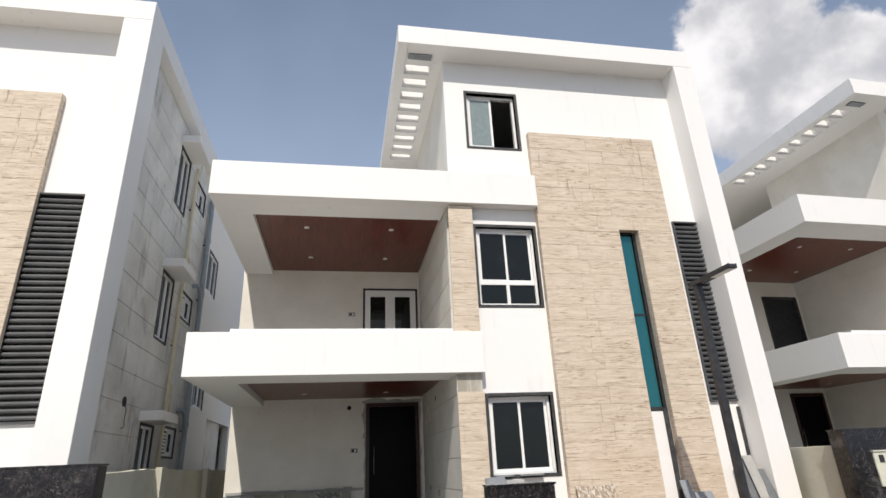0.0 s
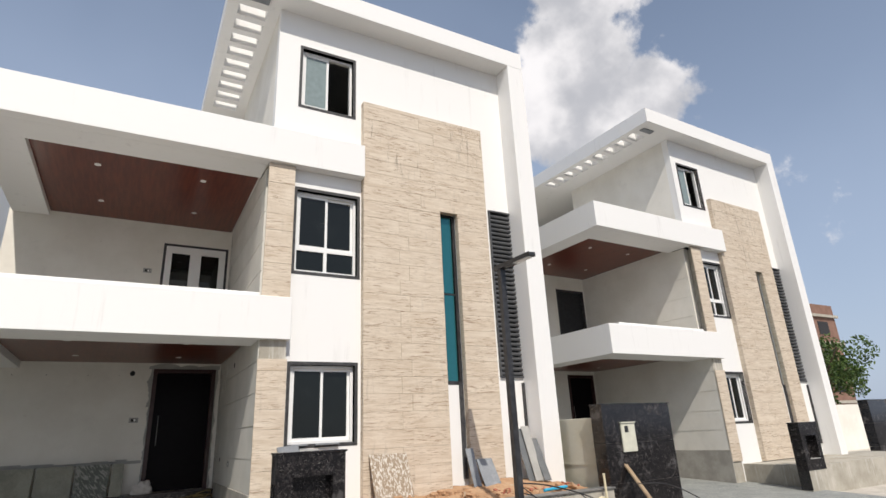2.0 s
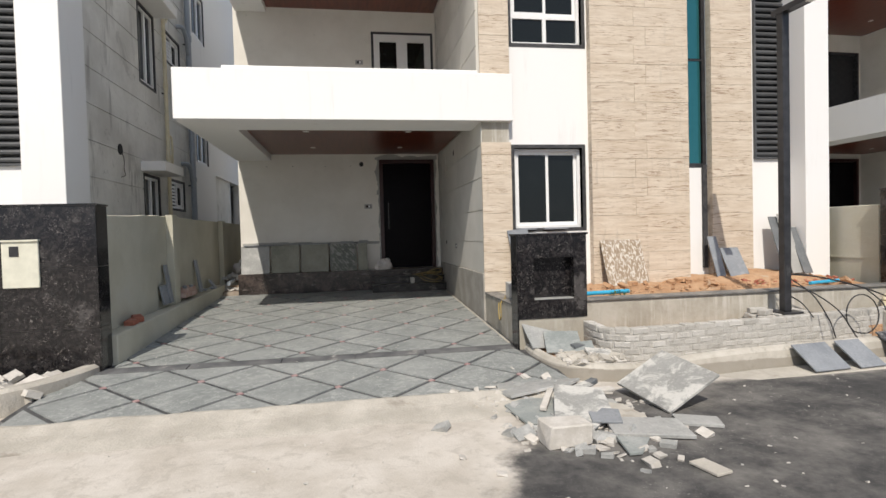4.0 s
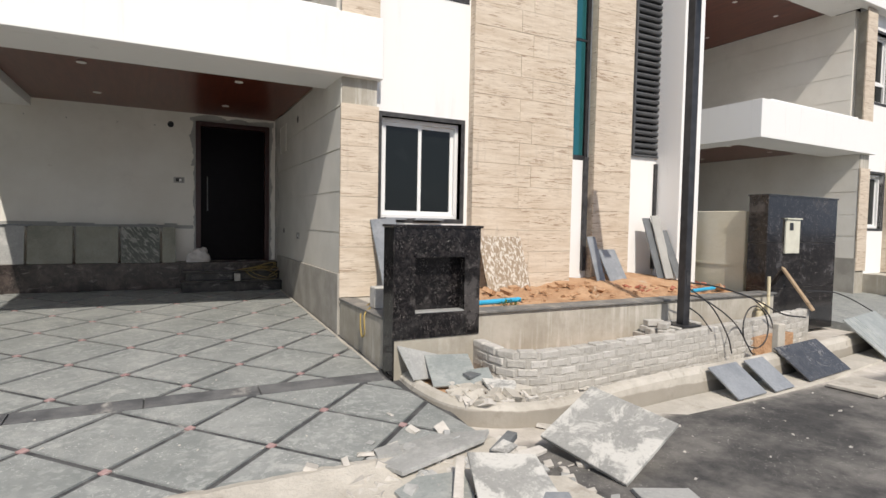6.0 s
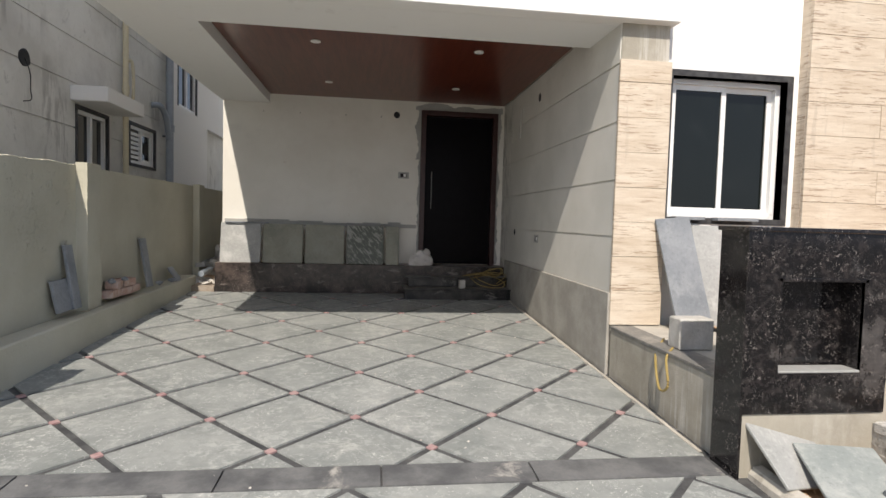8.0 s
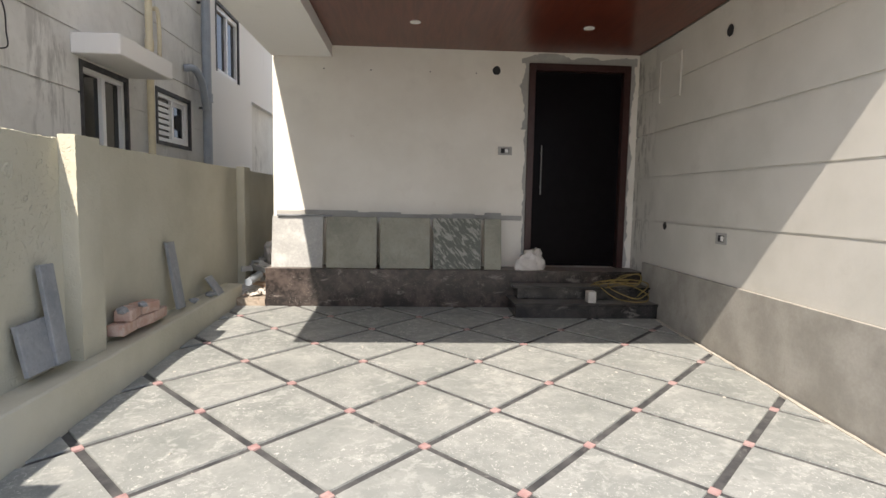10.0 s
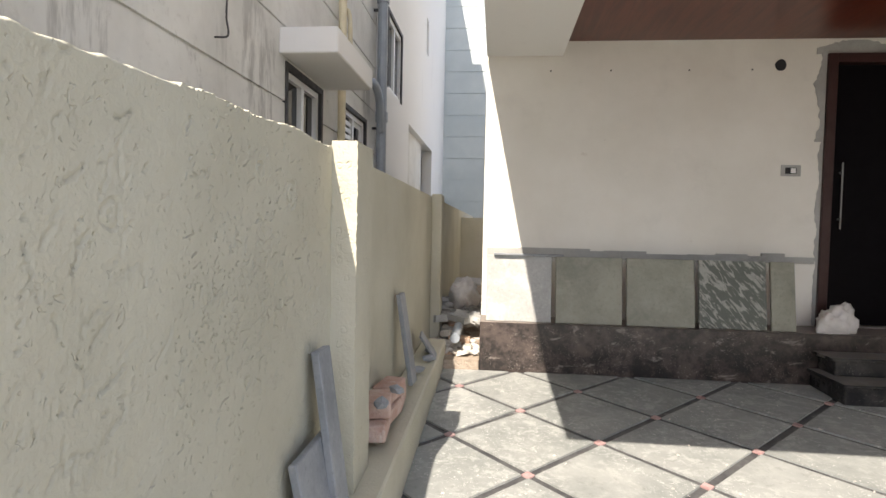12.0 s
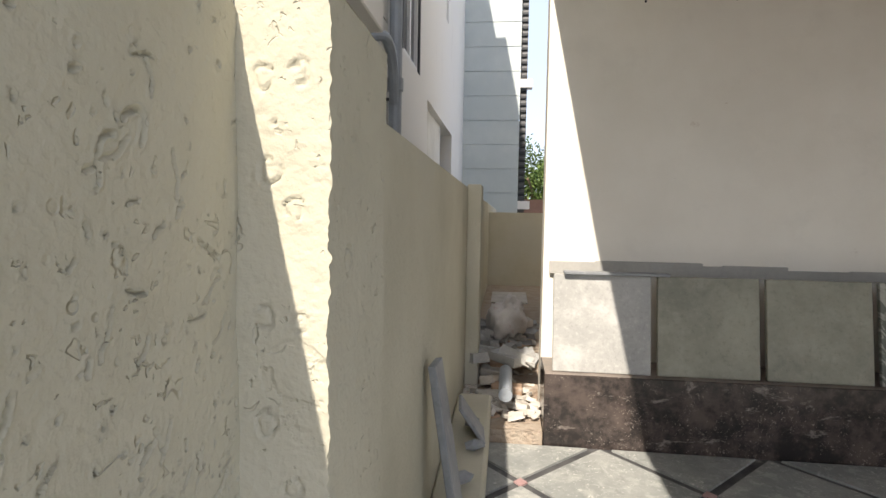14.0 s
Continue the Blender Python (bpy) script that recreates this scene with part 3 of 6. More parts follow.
def pierced(bm, axis, u0, u1, v0, v1, w0, w1, holes):
    """One slab with rectangular holes. axis: the one across which it is thin; u, v: its two long directions (x or y, then z or y)."""
    us = [u for u in sorted({u0, u1, *[h[0] for h in holes], *[h[1] for h in holes]}) if u0 <= u <= u1]
    vs = [v for v in sorted({v0, v1, *[h[2] for h in holes], *[h[3] for h in holes]}) if v0 <= v <= v1]

    def solid(i, j):
        if not (0 <= i < len(us) - 1 and 0 <= j < len(vs) - 1):
            return False
        a, b = (us[i] + us[i + 1]) / 2, (vs[j] + vs[j + 1]) / 2
        return not any(h[0] < a < h[1] and h[2] < b < h[3] for h in holes)

    made = {}

    def vert(i, j, k):
        if (i, j, k) not in made:
            u, v, w = us[i], vs[j], (w0, w1)[k]
            made[i, j, k] = bm.verts.new({"y": (u, w, v), "x": (w, u, v), "z": (u, v, w)}[axis])
        return made[i, j, k]

    for i in range(len(us) - 1):
        for j in range(len(vs) - 1):
            if not solid(i, j):
                continue
            for k in (0, 1):
                bm.faces.new([vert(*c, k) for c in ((i, j), (i + 1, j), (i + 1, j + 1), (i, j + 1))])
            for di, dj, p, q in ((-1, 0, (i, j), (i, j + 1)), (1, 0, (i + 1, j), (i + 1, j + 1)), (0, -1, (i, j), (i + 1, j)), (0, 1, (i, j + 1), (i + 1, j + 1))):
                if not solid(i + di, j + dj):
                    bm.faces.new([vert(*p, 0), vert(*q, 0), vert(*q, 1), vert(*p, 1)])


def tube(bm, pts, r, sides=8):
    """A round tube along points."""
    pts = [Vector(p) for p in pts]
    rings = []
    side = Vector((0, 0, 1))
    for i, p in enumerate(pts):
        d = (pts[min(i + 1, len(pts) - 1)] - pts[max(i - 1, 0)]).normalized()
        a = side - d * side.dot(d)
        if a.length < 0.1:
            a = Vector((1, 0, 0)) - d * d.x
        a.normalize()
        b = d.cross(a)
        rings.append([bm.verts.new(p + (a * math.cos(k * math.tau / sides) + b * math.sin(k * math.tau / sides)) * r) for k in range(sides)])
    for p, q in zip(rings, rings[1:]):
        for k in range(sides):
            bm.faces.new((p[k], p[(k + 1) % sides], q[(k + 1) % sides], q[k]))
    bm.faces.new(rings[0])
    bm.faces.new(rings[-1][::-1])


def curve_pts(ctrl, n=8):
    """Smooth points through control points."""
    c = [Vector(p) for p in ctrl]
    c = [c[0] * 2 - c[1]] + c + [c[-1] * 2 - c[-2]]
    out = []
    for i in range(1, len(c) - 2):
        for k in range(n):
            t = k / n
            p0, p1, p2, p3 = c[i - 1], c[i], c[i + 1], c[i + 2]
            out.append(0.5 * ((2 * p1) + (p2 - p0) * t + (2 * p0 - 5 * p1 + 4 * p2 - p3) * t * t + (3 * p1 - p0 - 3 * p2 + p3) * t ** 3))
    out.append(c[-2])
    return out


def rough_stone(bm, centre, size, seed, m=None):
    """An angular lump."""
    rng = random.Random(seed)
    r = bmesh.ops.create_icosphere(bm, subdivisions=1, radius=0.5)
    for v in r["verts"]:
        k = rng.uniform(0.75, 1.15)
        v.co = Vector((v.co.x * size[0] * k, v.co.y * size[1] * k, v.co.z * size[2] * k))
        if m is not None:
            v.co = m @ v.co
        v.co += Vector(centre)


# ---- house ----
W1 = (2.69, 3.81, 1.23, 2.49)
W2 = (2.68, 3.84, 4.12, 5.68)
W3 = (2.68, 3.74, 7.49, 8.81)
FRONT = 9.35


def window(house, x0, x1, z0, z1, y, low=0.0, open_right=False):
    """A sliding window in a wall that faces -y: black surround, white frame, sashes, panes."""
    w = part("window", surround(x0, x1, z0, z1, y), PUTTY, house, "white sliding window in a rough black surround")
    y += 0.10
    bm = bmesh.new()
    f = 0.05
    pierced(bm, "y", x0, x1, z0, z1, y - 0.015, y + 0.07, [(x0 + f, x1 - f, z0 + f, z1 - f)])
    part("window_frame", bm, UPVC, w, bevel=0.004)
    zl = z0 + f
    zm = z0 + low if low else zl
    xm = (x0 + x1) / 2
    bm = bmesh.new()
    if low:
        box(bm, x0 + f, x1 - f, y + 0.0, y + 0.06, zm - 0.03, zm + 0.03)
        box(bm, xm - 0.03, xm + 0.03, y, y + 0.06, zl, zm - 0.03)
        zm += 0.03
    for a, b, dy in ((x0 + f, xm + 0.03, 0.005), (xm - 0.03, x1 - f, 0.035)):
        s = 0.045
        if open_right and dy > 0.02:
            continue
        pierced(bm, "y", a, b, zm, z1 - f, y + dy, y + dy + 0.028, [(a + s, b - s, zm + s, z1 - f - s)])
    part("sash", bm, UPVC, w)
    bm = bmesh.new()
    box(bm, x0 + f, xm, y + 0.018, y + 0.024, zm, z1 - f)
    part("pane", bm, GLASSLIT if open_right else GLASS, w)
    if not open_right:
        bm = bmesh.new()
        box(bm, xm, x1 - f, y + 0.048, y + 0.054, zm, z1 - f)
        part("pane", bm, GLASS, w)
    if low:
        for a, b in ((x0 + f, xm - 0.03), (xm + 0.03, x1 - f)):
            bm = bmesh.new()
            box(bm, a, b, y + 0.03, y + 0.036, zl, zm - 0.06)
            part("pane", bm, GLASS, w)
    return w


def surround(x0, x1, z0, z1, y):
    bm = bmesh.new()
    g = 0.055
    pierced(bm, "y", x0 - g, x1 + g, z0 - g, z1 + g, y - 0.008, y + 0.19, [(x0, x1, z0, z1)])
    return bm


# paler pane glass for the top window: light on it is put into the colour
GLASSLIT = plain("grey_lit_glass", (0.20, 0.25, 0.25), 0.15)
SLAT = bmesh.new()
SPROF = [(0.045, -0.034), (-0.012, -0.038), (-0.038, -0.026), (-0.046, 0.0), (-0.036, 0.024), (-0.008, 0.036), (0.045, 0.036)]
ends = [[SLAT.verts.new((x, a, b)) for a, b in SPROF] for x in (0.0, 0.60)]
for k in range(7):
    SLAT.faces.new((ends[0][k], ends[0][(k + 1) % 7], ends[1][(k + 1) % 7], ends[1][k]))
SLAT.faces.new(ends[0])
SLAT.faces.new(ends[1][::-1])
SLAT = mesh_of("slat", SLAT, LOUVRE)
PANELS = {}


def clad_panel(w, h):
    key = (round(w, 3), round(h, 3))
    if key not in PANELS:
        bm = bmesh.new()
        box(bm, 0, w, 0, 0.03, 0, h)
        PANELS[key] = mesh_of("cladding_panel", bm, STONE, 0.0015)
    return PANELS[key]


def clad(parent, x0, x1, y, z0, z1, seed, row=0.30, split=True):
    rng = random.Random(seed)
    z, k = z0, 0
    while z < z1 - 0.02:
        h = min(row, z1 - z)
        cut = [x0, x1]
        if split and x1 - x0 > 0.9:
            cut = [x0, x0 + (x1 - x0) * (0.56 if k % 2 else 0.44), x1]
        for a, b in zip(cut, cut[1:]):
            shared("cladding_panel", clad_panel(b - a - 0.003, h - 0.003), parent, pose(a + 0.0015, y + rng.uniform(-0.0025, 0.0025), z + 0.0015))
        z += h
        k += 1


def coursed_wall(bm, x0, x1, y0, y1, z0, z1, face, joints, depth=0.015, g=0.02):
    """A wall whose face (-x or +x) is cut by level grooves at the heights in joints: one extruded outline."""
    out, back, d = (x0, x1, depth) if face == "-x" else (x1, x0, -depth)
    line = [(out, z0)]
    for j in joints:
        line += [(out, j - g / 2), (out + d, j - g / 2), (out + d, j + g / 2), (out, j + g / 2)]
    line += [(out, z1), (back, z1), (back, z0)]
    p = [bm.verts.new((x, y0, z)) for x, z in line]
    q = [bm.verts.new((x, y1, z)) for x, z in line]
    for k in range(len(line)):
        bm.faces.new((p[k], p[(k + 1) % len(p)], q[(k + 1) % len(p)], q[k]))
    bm.faces.new(p)
    bm.faces.new(q[::-1])


def downlight(parent, x, y, z):
    bm = bmesh.new()
    bmesh.ops.create_cone(bm, cap_ends=True, segments=20, radius1=0.055, radius2=0.05, depth=0.012)
    for v in bm.verts:
        v.co += Vector((x, y, z - 0.004))
    part("downlight", bm, LAMPGLASS, parent, "small white recessed ceiling light")


def build_house(m, seed, label, side=False, fx=7.45, raw=False, w1=W1, w2=W2, w3=W3, roof_x0=1.2, clad_x0=3.92, clad_x1=6.75, clad_z1=7.83, louvre=(6.87, 2.30, 5.92)):
    h = thing("house", label, "house", m, "row of villas")
    # front wall
    bm = bmesh.new()
    pierced(bm, "y", 2.59, 7.45, -0.4, 6.4, FRONT, FRONT + 0.2, [w1, w2, (5.5, 6.02, 2.16, 5.68), (louvre[0], 7.45, louvre[1], louvre[2])])
    part("wall", bm, WHITE, h, "white painted front wall")
    bm = bmesh.new()
    pierced(bm, "y", 2.2, 7.45, 6.4, 9.6, FRONT, FRONT + 0.2, [w3])
    part("wall", bm, WHITE, h, "white painted top floor front wall")
    if fx > 7.46:
        boxes("wall_return", [(7.45, fx, FRONT, FRONT + 0.2, -0.4, 9.6)], WHITE, h)
    window(h, *w1, FRONT)
    window(h, *w2, FRONT, low=0.45)
    window(h, *w3, FRONT, open_right=True)
    # cladding
    backing = boxes("stone_cladding", [(clad_x0, 5.60, 9.252, 9.348, 0.2, clad_z1), (6.01, clad_x1, 9.252, 9.348, 0.2, clad_z1), (5.60, 6.01, 9.252, 9.348, 5.65, clad_z1)], STONE, h, "beige travertine-look stone cladding with streaked courses")
    clad(backing, clad_x0, 5.60, 9.22, 0.2, 5.65, seed)
    clad(backing, 6.01, clad_x1, 9.22, 0.2, 5.65, seed + 1)
    clad(backing, clad_x0, clad_x1, 9.22, 5.65, clad_z1, seed + 2)
    # slot window
    s = boxes("slot_window", [(5.50, 5.57, 9.39, 9.45, 2.2, 5.65), (5.96, 6.02, 9.39, 9.45, 2.2, 5.65), (5.57, 5.96, 9.39, 9.45, 3.93, 3.96), (5.57, 5.96, 9.39, 9.45, 2.16, 2.24), (5.57, 5.96, 9.39, 9.45, 5.62, 5.68)], BLACKMETAL, h, "tall narrow window with teal glass")
    boxes("pane", [(5.60, 5.93, 9.40, 9.41, 2.24, 3.93)], TEAL, s)
    boxes("pane", [(5.60, 5.93, 9.40, 9.41, 3.97, 5.61)], TEAL, s)
    boxes("trim_strip", [(5.90, 5.975, 9.30, 9.345, 0.5, 2.2)], PUTTY, h)
    boxes("trim_strip", [(7.38, 7.425, 9.30, 9.345, 0.5, 2.2)], PUTTY, h)
    # louvre
    lx, lz0, lz1 = louvre
    lv = boxes("louvre", [(lx, lx + 0.03, 9.30, 9.42, lz0 + 0.03, lz1 - 0.03), (lx, 7.50, 9.30, 9.42, lz0, lz0 + 0.03), (lx, 7.50, 9.30, 9.42, lz1 - 0.03, lz1), (lx + 0.03, 7.50, 9.44, 9.46, lz0 + 0.03, lz1 - 0.03)], LOUVRE, h, "dark grey metal louvre of level blades")
    for k in range(35):
        shared("slat", SLAT, lv, pose(lx + 0.03, 9.36, lz0 + 0.08 + k * (lz1 - lz0 - 0.15) / 34.5) @ Matrix.Diagonal(((7.47 - lx) / 0.60, 1, 1, 1)))
    # roof frame and fin
    bm = bmesh.new()
    holes = [(roof_x0 + 0.22, roof_x0 + 0.78, 9.55 + k * 0.46, 9.85 + k * 0.46) for k in range(9)]
    pierced(bm, "z", roof_x0, 7.87, 8.87, 20, 9.6, 10.05, holes)
    part("roof", bm, WHITE, h, "white flat roof frame with a slotted overhang", 0.006)
    boxes("vent_box", [(roof_x0 + 0.25, roof_x0 + 0.75, 9.17, 9.33, 9.57, 9.6)], SLATEBLUE, h, "grey metal plate under the roof overhang")
    bm = bmesh.new()
    box(bm, 7.43, 7.87, 8.87, 9.55, -0.3, 9.6)
    part("fin_wall", bm, WHITE, h, "white projecting side fin of the front", 0.006)
    # carport and balcony bands
    boxes("balcony_band", [(-2.24, 2.62, 9.13, 9.30, 2.87, 3.58)], WHITE, h, "white balcony parapet band above the carport", 0.006)
    boxes("band_return", [(-2.24, -2.07, 9.30, 13.45, 2.87, 3.58)], WHITE, h)
    boxes("edge_beam", [(-2.07, 2.62, 9.30, 9.95, 2.87, 3.12)], WHITE, h)
    boxes("edge_beam", [(-2.07, -1.54, 9.95, 13.45, 2.87, 3.12)], WHITE, h)
    boxes("floor_slab", [(-1.54, 2.12, 9.95, 13.45, 3.03, 3.12)], WHITE, h)
    boxes("parapet_cap", [(-1.62, 2.12, 9.30, 9.46, 3.30, 3.67)], WHITE, h)
    boxes("upper_band", [(-2.18, 3.915, 9.12, 9.345, 6.07, 6.75)], WHITE, h, "white upper terrace parapet band", 0.006)
    boxes("band_return", [(-2.18, -2.0, 9.345, 13.45, 6.07, 6.75)], WHITE, h)
    boxes("edge_beam", [(-2.0, 2.12, 9.345, 9.95, 6.07, 6.4)], WHITE, h)
    boxes("edge_beam", [(-2.0, -1.54, 9.95, 13.45, 6.07, 6.4)], WHITE, h)
    boxes("floor_slab", [(-1.54, 2.12, 9.95, 13.45, 6.2, 6.4)], WHITE, h)
    for z, up in ((3.0, 0), (6.17, 1)):
        c = boxes("ceiling_panel", [(-1.535, 2.115, 9.955, 13.44, z, z + 0.025)], LAMINATE, h, "red-brown laminate ceiling with small round lights")
        for x in (-0.58, 1.18):
            for y in (10.72, 12.47):
                downlight(c, x, y, z)
    # columns
    for z0, z1, zc in ((-0.25, 2.87, 2.56), (3.58, 6.05, 6.05)):
        col = boxes("column", [(2.345, 2.58, 9.235, 9.7, z0, z1), (2.15, 2.345, 9.235, 9.245, z0, z1)], CONCRETE, h, "concrete column faced with beige stone")
        clad(col, 2.13, 2.60, 9.205, max(z0, 0.27), zc, seed + 5, split=False)
    # side wall between carport and rooms, two storeys
    bm = bmesh.new()
    coursed_wall(bm, 2.14, 2.34, 9.952, 13.5, -0.2, 3.0, "-x", (1.04, 1.53, 2.03, 2.53))
    coursed_wall(bm, 2.14, 2.34, 9.25, 9.952, -0.2, 2.868, "-x", (1.04, 1.53, 2.03, 2.53))
    part("side_wall", bm, CREAMWALL if raw else FACEWALL, h, "pale grey plastered side wall with level grooves")
    bm = bmesh.new()
    coursed_wall(bm, 2.14, 2.34, 9.952, 13.5, 3.12, 6.17, "-x", (4.1, 4.65, 5.2, 5.75))
    coursed_wall(bm, 2.14, 2.34, 9.47, 9.952, 3.12, 6.065, "-x", (4.1, 4.65, 5.2, 5.75))
    part("side_wall", bm, CREAMWALL if raw else FACEWALL, h, "pale grey plastered balcony side wall with level grooves")
    boxes("skirting_plaster", [(2.112, 2.138, 9.22, 13.08, -0.25, 0.55)], SKIRT, h, "grey cement skirting", 0.004)
    # back walls
    bm = bmesh.new()
    pierced(bm, "y", -2.24, 2.34, -0.2, 3.03, 13.5, 13.7, [(0.84, 1.98, 0.43, 2.84)])
    part("rear_wall", bm, CREAMWALL, h, "cream painted wall behind the carport")
    bm = bmesh.new()
    pierced(bm, "y", -2.24, 2.34, 3.03, 6.4, 13.5, 13.7, [(0.72, 2.05, 3.2, 5.72)])
    part("rear_wall", bm, CREAMWALL, h, "cream painted wall behind the balcony")
    # the next three walls are added to keep light out of the rooms
    boxes("end_wall", [(-1.5, -1.3, 13.7, 20, -0.2, 6.4)], CREAMWALL, h)
    boxes("end_wall", [(-1.3, 7.2, 19.8, 20, -0.2, 9.6)], CREAMWALL, h)
    boxes("end_wall", [(2.4, 7.2, 13.5, 13.6, 6.4, 9.6)], CREAMWALL, h)
    boxes("top_floor_wall", [(2.2, 2.4, FRONT + 0.2, 13.5, 6.4, 9.6)], CREAMWALL, h)
    boxes("floor_slab", [(-1.5, 2.2, 13.7, 20, 6.2, 6.4)], CREAMWALL, h)
    # doors
    d = boxes("door", [(0.79, 0.87, 13.46, 13.62, 0.43, 2.88), (1.95, 2.03, 13.46, 13.62, 0.43, 2.88), (0.87, 1.95, 13.46, 13.62, 2.80, 2.88)], DOORWOOD, h, "dark entrance door in a red-brown frame", 0.004)
    # opaque black infill: the dark interior seen in the doorway, put into colour
    boxes("door_leaf", [(0.87, 1.95, 13.56, 13.60, 0.45, 2.80)], DOORINFILL, d, "black infill of the doorway, drawn for the dark interior")
    bm = bmesh.new()
    tube(bm, [(0.98, 13.52, 1.32), (0.98, 13.52, 1.92)], 0.008)
    box(bm, 0.972, 0.988, 13.52, 13.56, 1.40, 1.42)
    box(bm, 0.972, 0.988, 13.52, 13.56, 1.82, 1.84)
    part("door_handle", bm, DULLSTEEL, d, "long steel pull handle")
    d = part("balcony_door", surround(0.75, 2.03, 3.2, 5.68, 13.5), PUTTY, h, "white double balcony door with dark panes")
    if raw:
        # flat dark sheet: the unlit room behind is put into its colour
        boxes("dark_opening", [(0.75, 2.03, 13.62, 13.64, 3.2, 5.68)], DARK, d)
    bm = bmesh.new()
    pierced(bm, "y", 0.75, 2.03, 3.2, 5.68, 13.49, 13.58, [(0.88, 1.26, 3.4, 5.52), (1.50, 1.89, 3.4, 5.52)])
    if raw:
        bm.free()
    else:
        part("door_frame", bm, UPVC, d)
        boxes("pane", [(0.88, 1.26, 13.53, 13.54, 3.4, 5.52)], GLASS, d)
        boxes("pane", [(1.50, 1.89, 13.53, 13.54, 3.4, 5.52)], GLASS, d)
    # floors inside, added to close the rooms, their shade put into the dark colour
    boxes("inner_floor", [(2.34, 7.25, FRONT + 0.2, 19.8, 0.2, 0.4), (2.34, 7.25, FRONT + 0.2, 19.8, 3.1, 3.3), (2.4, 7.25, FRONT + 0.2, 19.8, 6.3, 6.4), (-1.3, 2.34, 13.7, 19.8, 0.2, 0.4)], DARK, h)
    # side wall towards the neighbour
    bm = bmesh.new()
    holes = []
    if side:
        holes = [(12.30, 13.20, 0.95 + z, 2.50 + z) for z in (0, 3.27, 6.47)] + [(13.85, 14.92, 1.86 + z, 2.56 + z) for z in (0, 3.23, 6.35)]
    lo = -0.3
    pierced(bm, "x", 9.55, 20.0, lo, 9.6, fx - 0.2, fx - 0.015 if side else fx, holes)
    flank = part("flank_wall", bm, SIDEWALL, h, "grey plastered flank wall with level grooves")
    if side:
        joints = [lo + 0.25 + 0.56 * k for k in range(1, 17)]
        for a, b in zip([lo, *joints], [*joints, 9.6]):
            cuts = [hh for hh in holes if hh[2] < b - 0.012 and hh[3] > a + 0.012]
            full = sorted(hh for hh in cuts if hh[2] <= a + 0.010 and hh[3] >= b - 0.010)
            ends = [9.55] + [e for hh in full for e in hh[:2]] + [16.0]
            for ya, yb in zip(ends[::2], ends[1::2]):
                bm = bmesh.new()
                pierced(bm, "x", ya, yb, a + 0.010, b - 0.010, fx - 0.015, fx, [hh for hh in cuts if hh not in full and ya < hh[0] < yb])
                part("plaster_course", bm, SIDEWALL, flank)
    return h


# ---- the setting ----
def surf(y):
    """Height of the driveway."""
    pts = ((-50, ROADZ), (5.75, ROADZ), (6.1, -0.345), (7.5, -0.24), (13.1, 0.002), (60, 0.002))
    for (a, za), (b, zb) in zip(pts, pts[1:]):
        if a <= y <= b:
            return za + (zb - za) * (y - a) / (b - a)
    return 0.0


main_house = build_house(pose(0, 0, 0), 3, "three-storey white villa with beige stone cladding, carport and balcony")
LEFT = pose(-3.50, 0, 0) @ Matrix.Diagonal((1.17, 1, 1, 1)) @ pose(-7.87, 0, 0)
left_house = build_house(LEFT, 30, "three-storey white villa seen from its grey grooved flank", side=True, fx=7.665, clad_x1=6.66, clad_z1=8.04, louvre=(6.63, 2.26, 6.05))
right_house = build_house(NEXT, 60, "three-storey white villa beyond, same design, unfinished windows", raw=True, w1=(2.69, 3.72, 1.23, 2.49), w2=(2.69, 3.74, 4.12, 5.68), w3=(2.50, 3.58, 7.49, 8.81), roof_x0=0.55, clad_x0=3.80)

# ground sheet
bm = bmesh.new()
xs = [-300, -60, -20, -8, -4, -2, 0, 2, 4, 6, 8, 10, 14, 20, 40, 80, 300]
ys = [-200, -40, -12, -5, -2, 0, 2, 4, 5.3, 5.8]
for X in (xs,):
    grid = [[bm.verts.new((x, y, ROADZ)) for x in X] for y in ys]
    grid.append([bm.verts.new((x, 6.4, ROADZ)) for x in X])
    grid.append([bm.verts.new((x, 7.0, ROADZ)) for x in X])
    grid.append([bm.verts.new((x, 400, ROADZ)) for x in X])
    for p, q in zip(grid, grid[1:]):
        for k in range(len(X) - 1):
            bm.faces.new((p[k], p[k + 1], q[k + 1], q[k]))
structure(part("ground", bm, ROAD), "asphalt road dusted with cement")

# driveway bed
bm = bmesh.new()
rows_y = [5.95, 6.1, 7.5, 13.1]
top = [[bm.verts.new((x, y, surf(y) - 0.012)) for x in (-2.92, 2.3)] for y in rows_y]
bot = [[bm.verts.new((x, y, ROADZ - 0.1)) for x in (-2.92, 2.3)] for y in rows_y]
for i in range(len(rows_y) - 1):
    bm.faces.new((top[i][0], top[i][1], top[i + 1][1], top[i + 1][0]))
bm.faces.new((bot[0][0], bot[0][1], top[0][1], top[0][0]))
driveway = structure(part("driveway", bm, STRIP), "driveway of grey diamond paving with dark strips")


def clip_poly(poly, a, b, c):
    """Keeps the part of poly where a*x + b*y <= c."""
    out = []
    for p, q in zip(poly, poly[1:] + poly[:1]):
        dp, dq = a * p[0] + b * p[1] - c, a * q[0] + b * q[1] - c
        if dp <= 0:
            out.append(p)
        if dp * dq < 0:
            t = dp / (dp - dq)
            out.append((p[0] + (q[0] - p[0]) * t, p[1] + (q[1] - p[1]) * t))
    return out


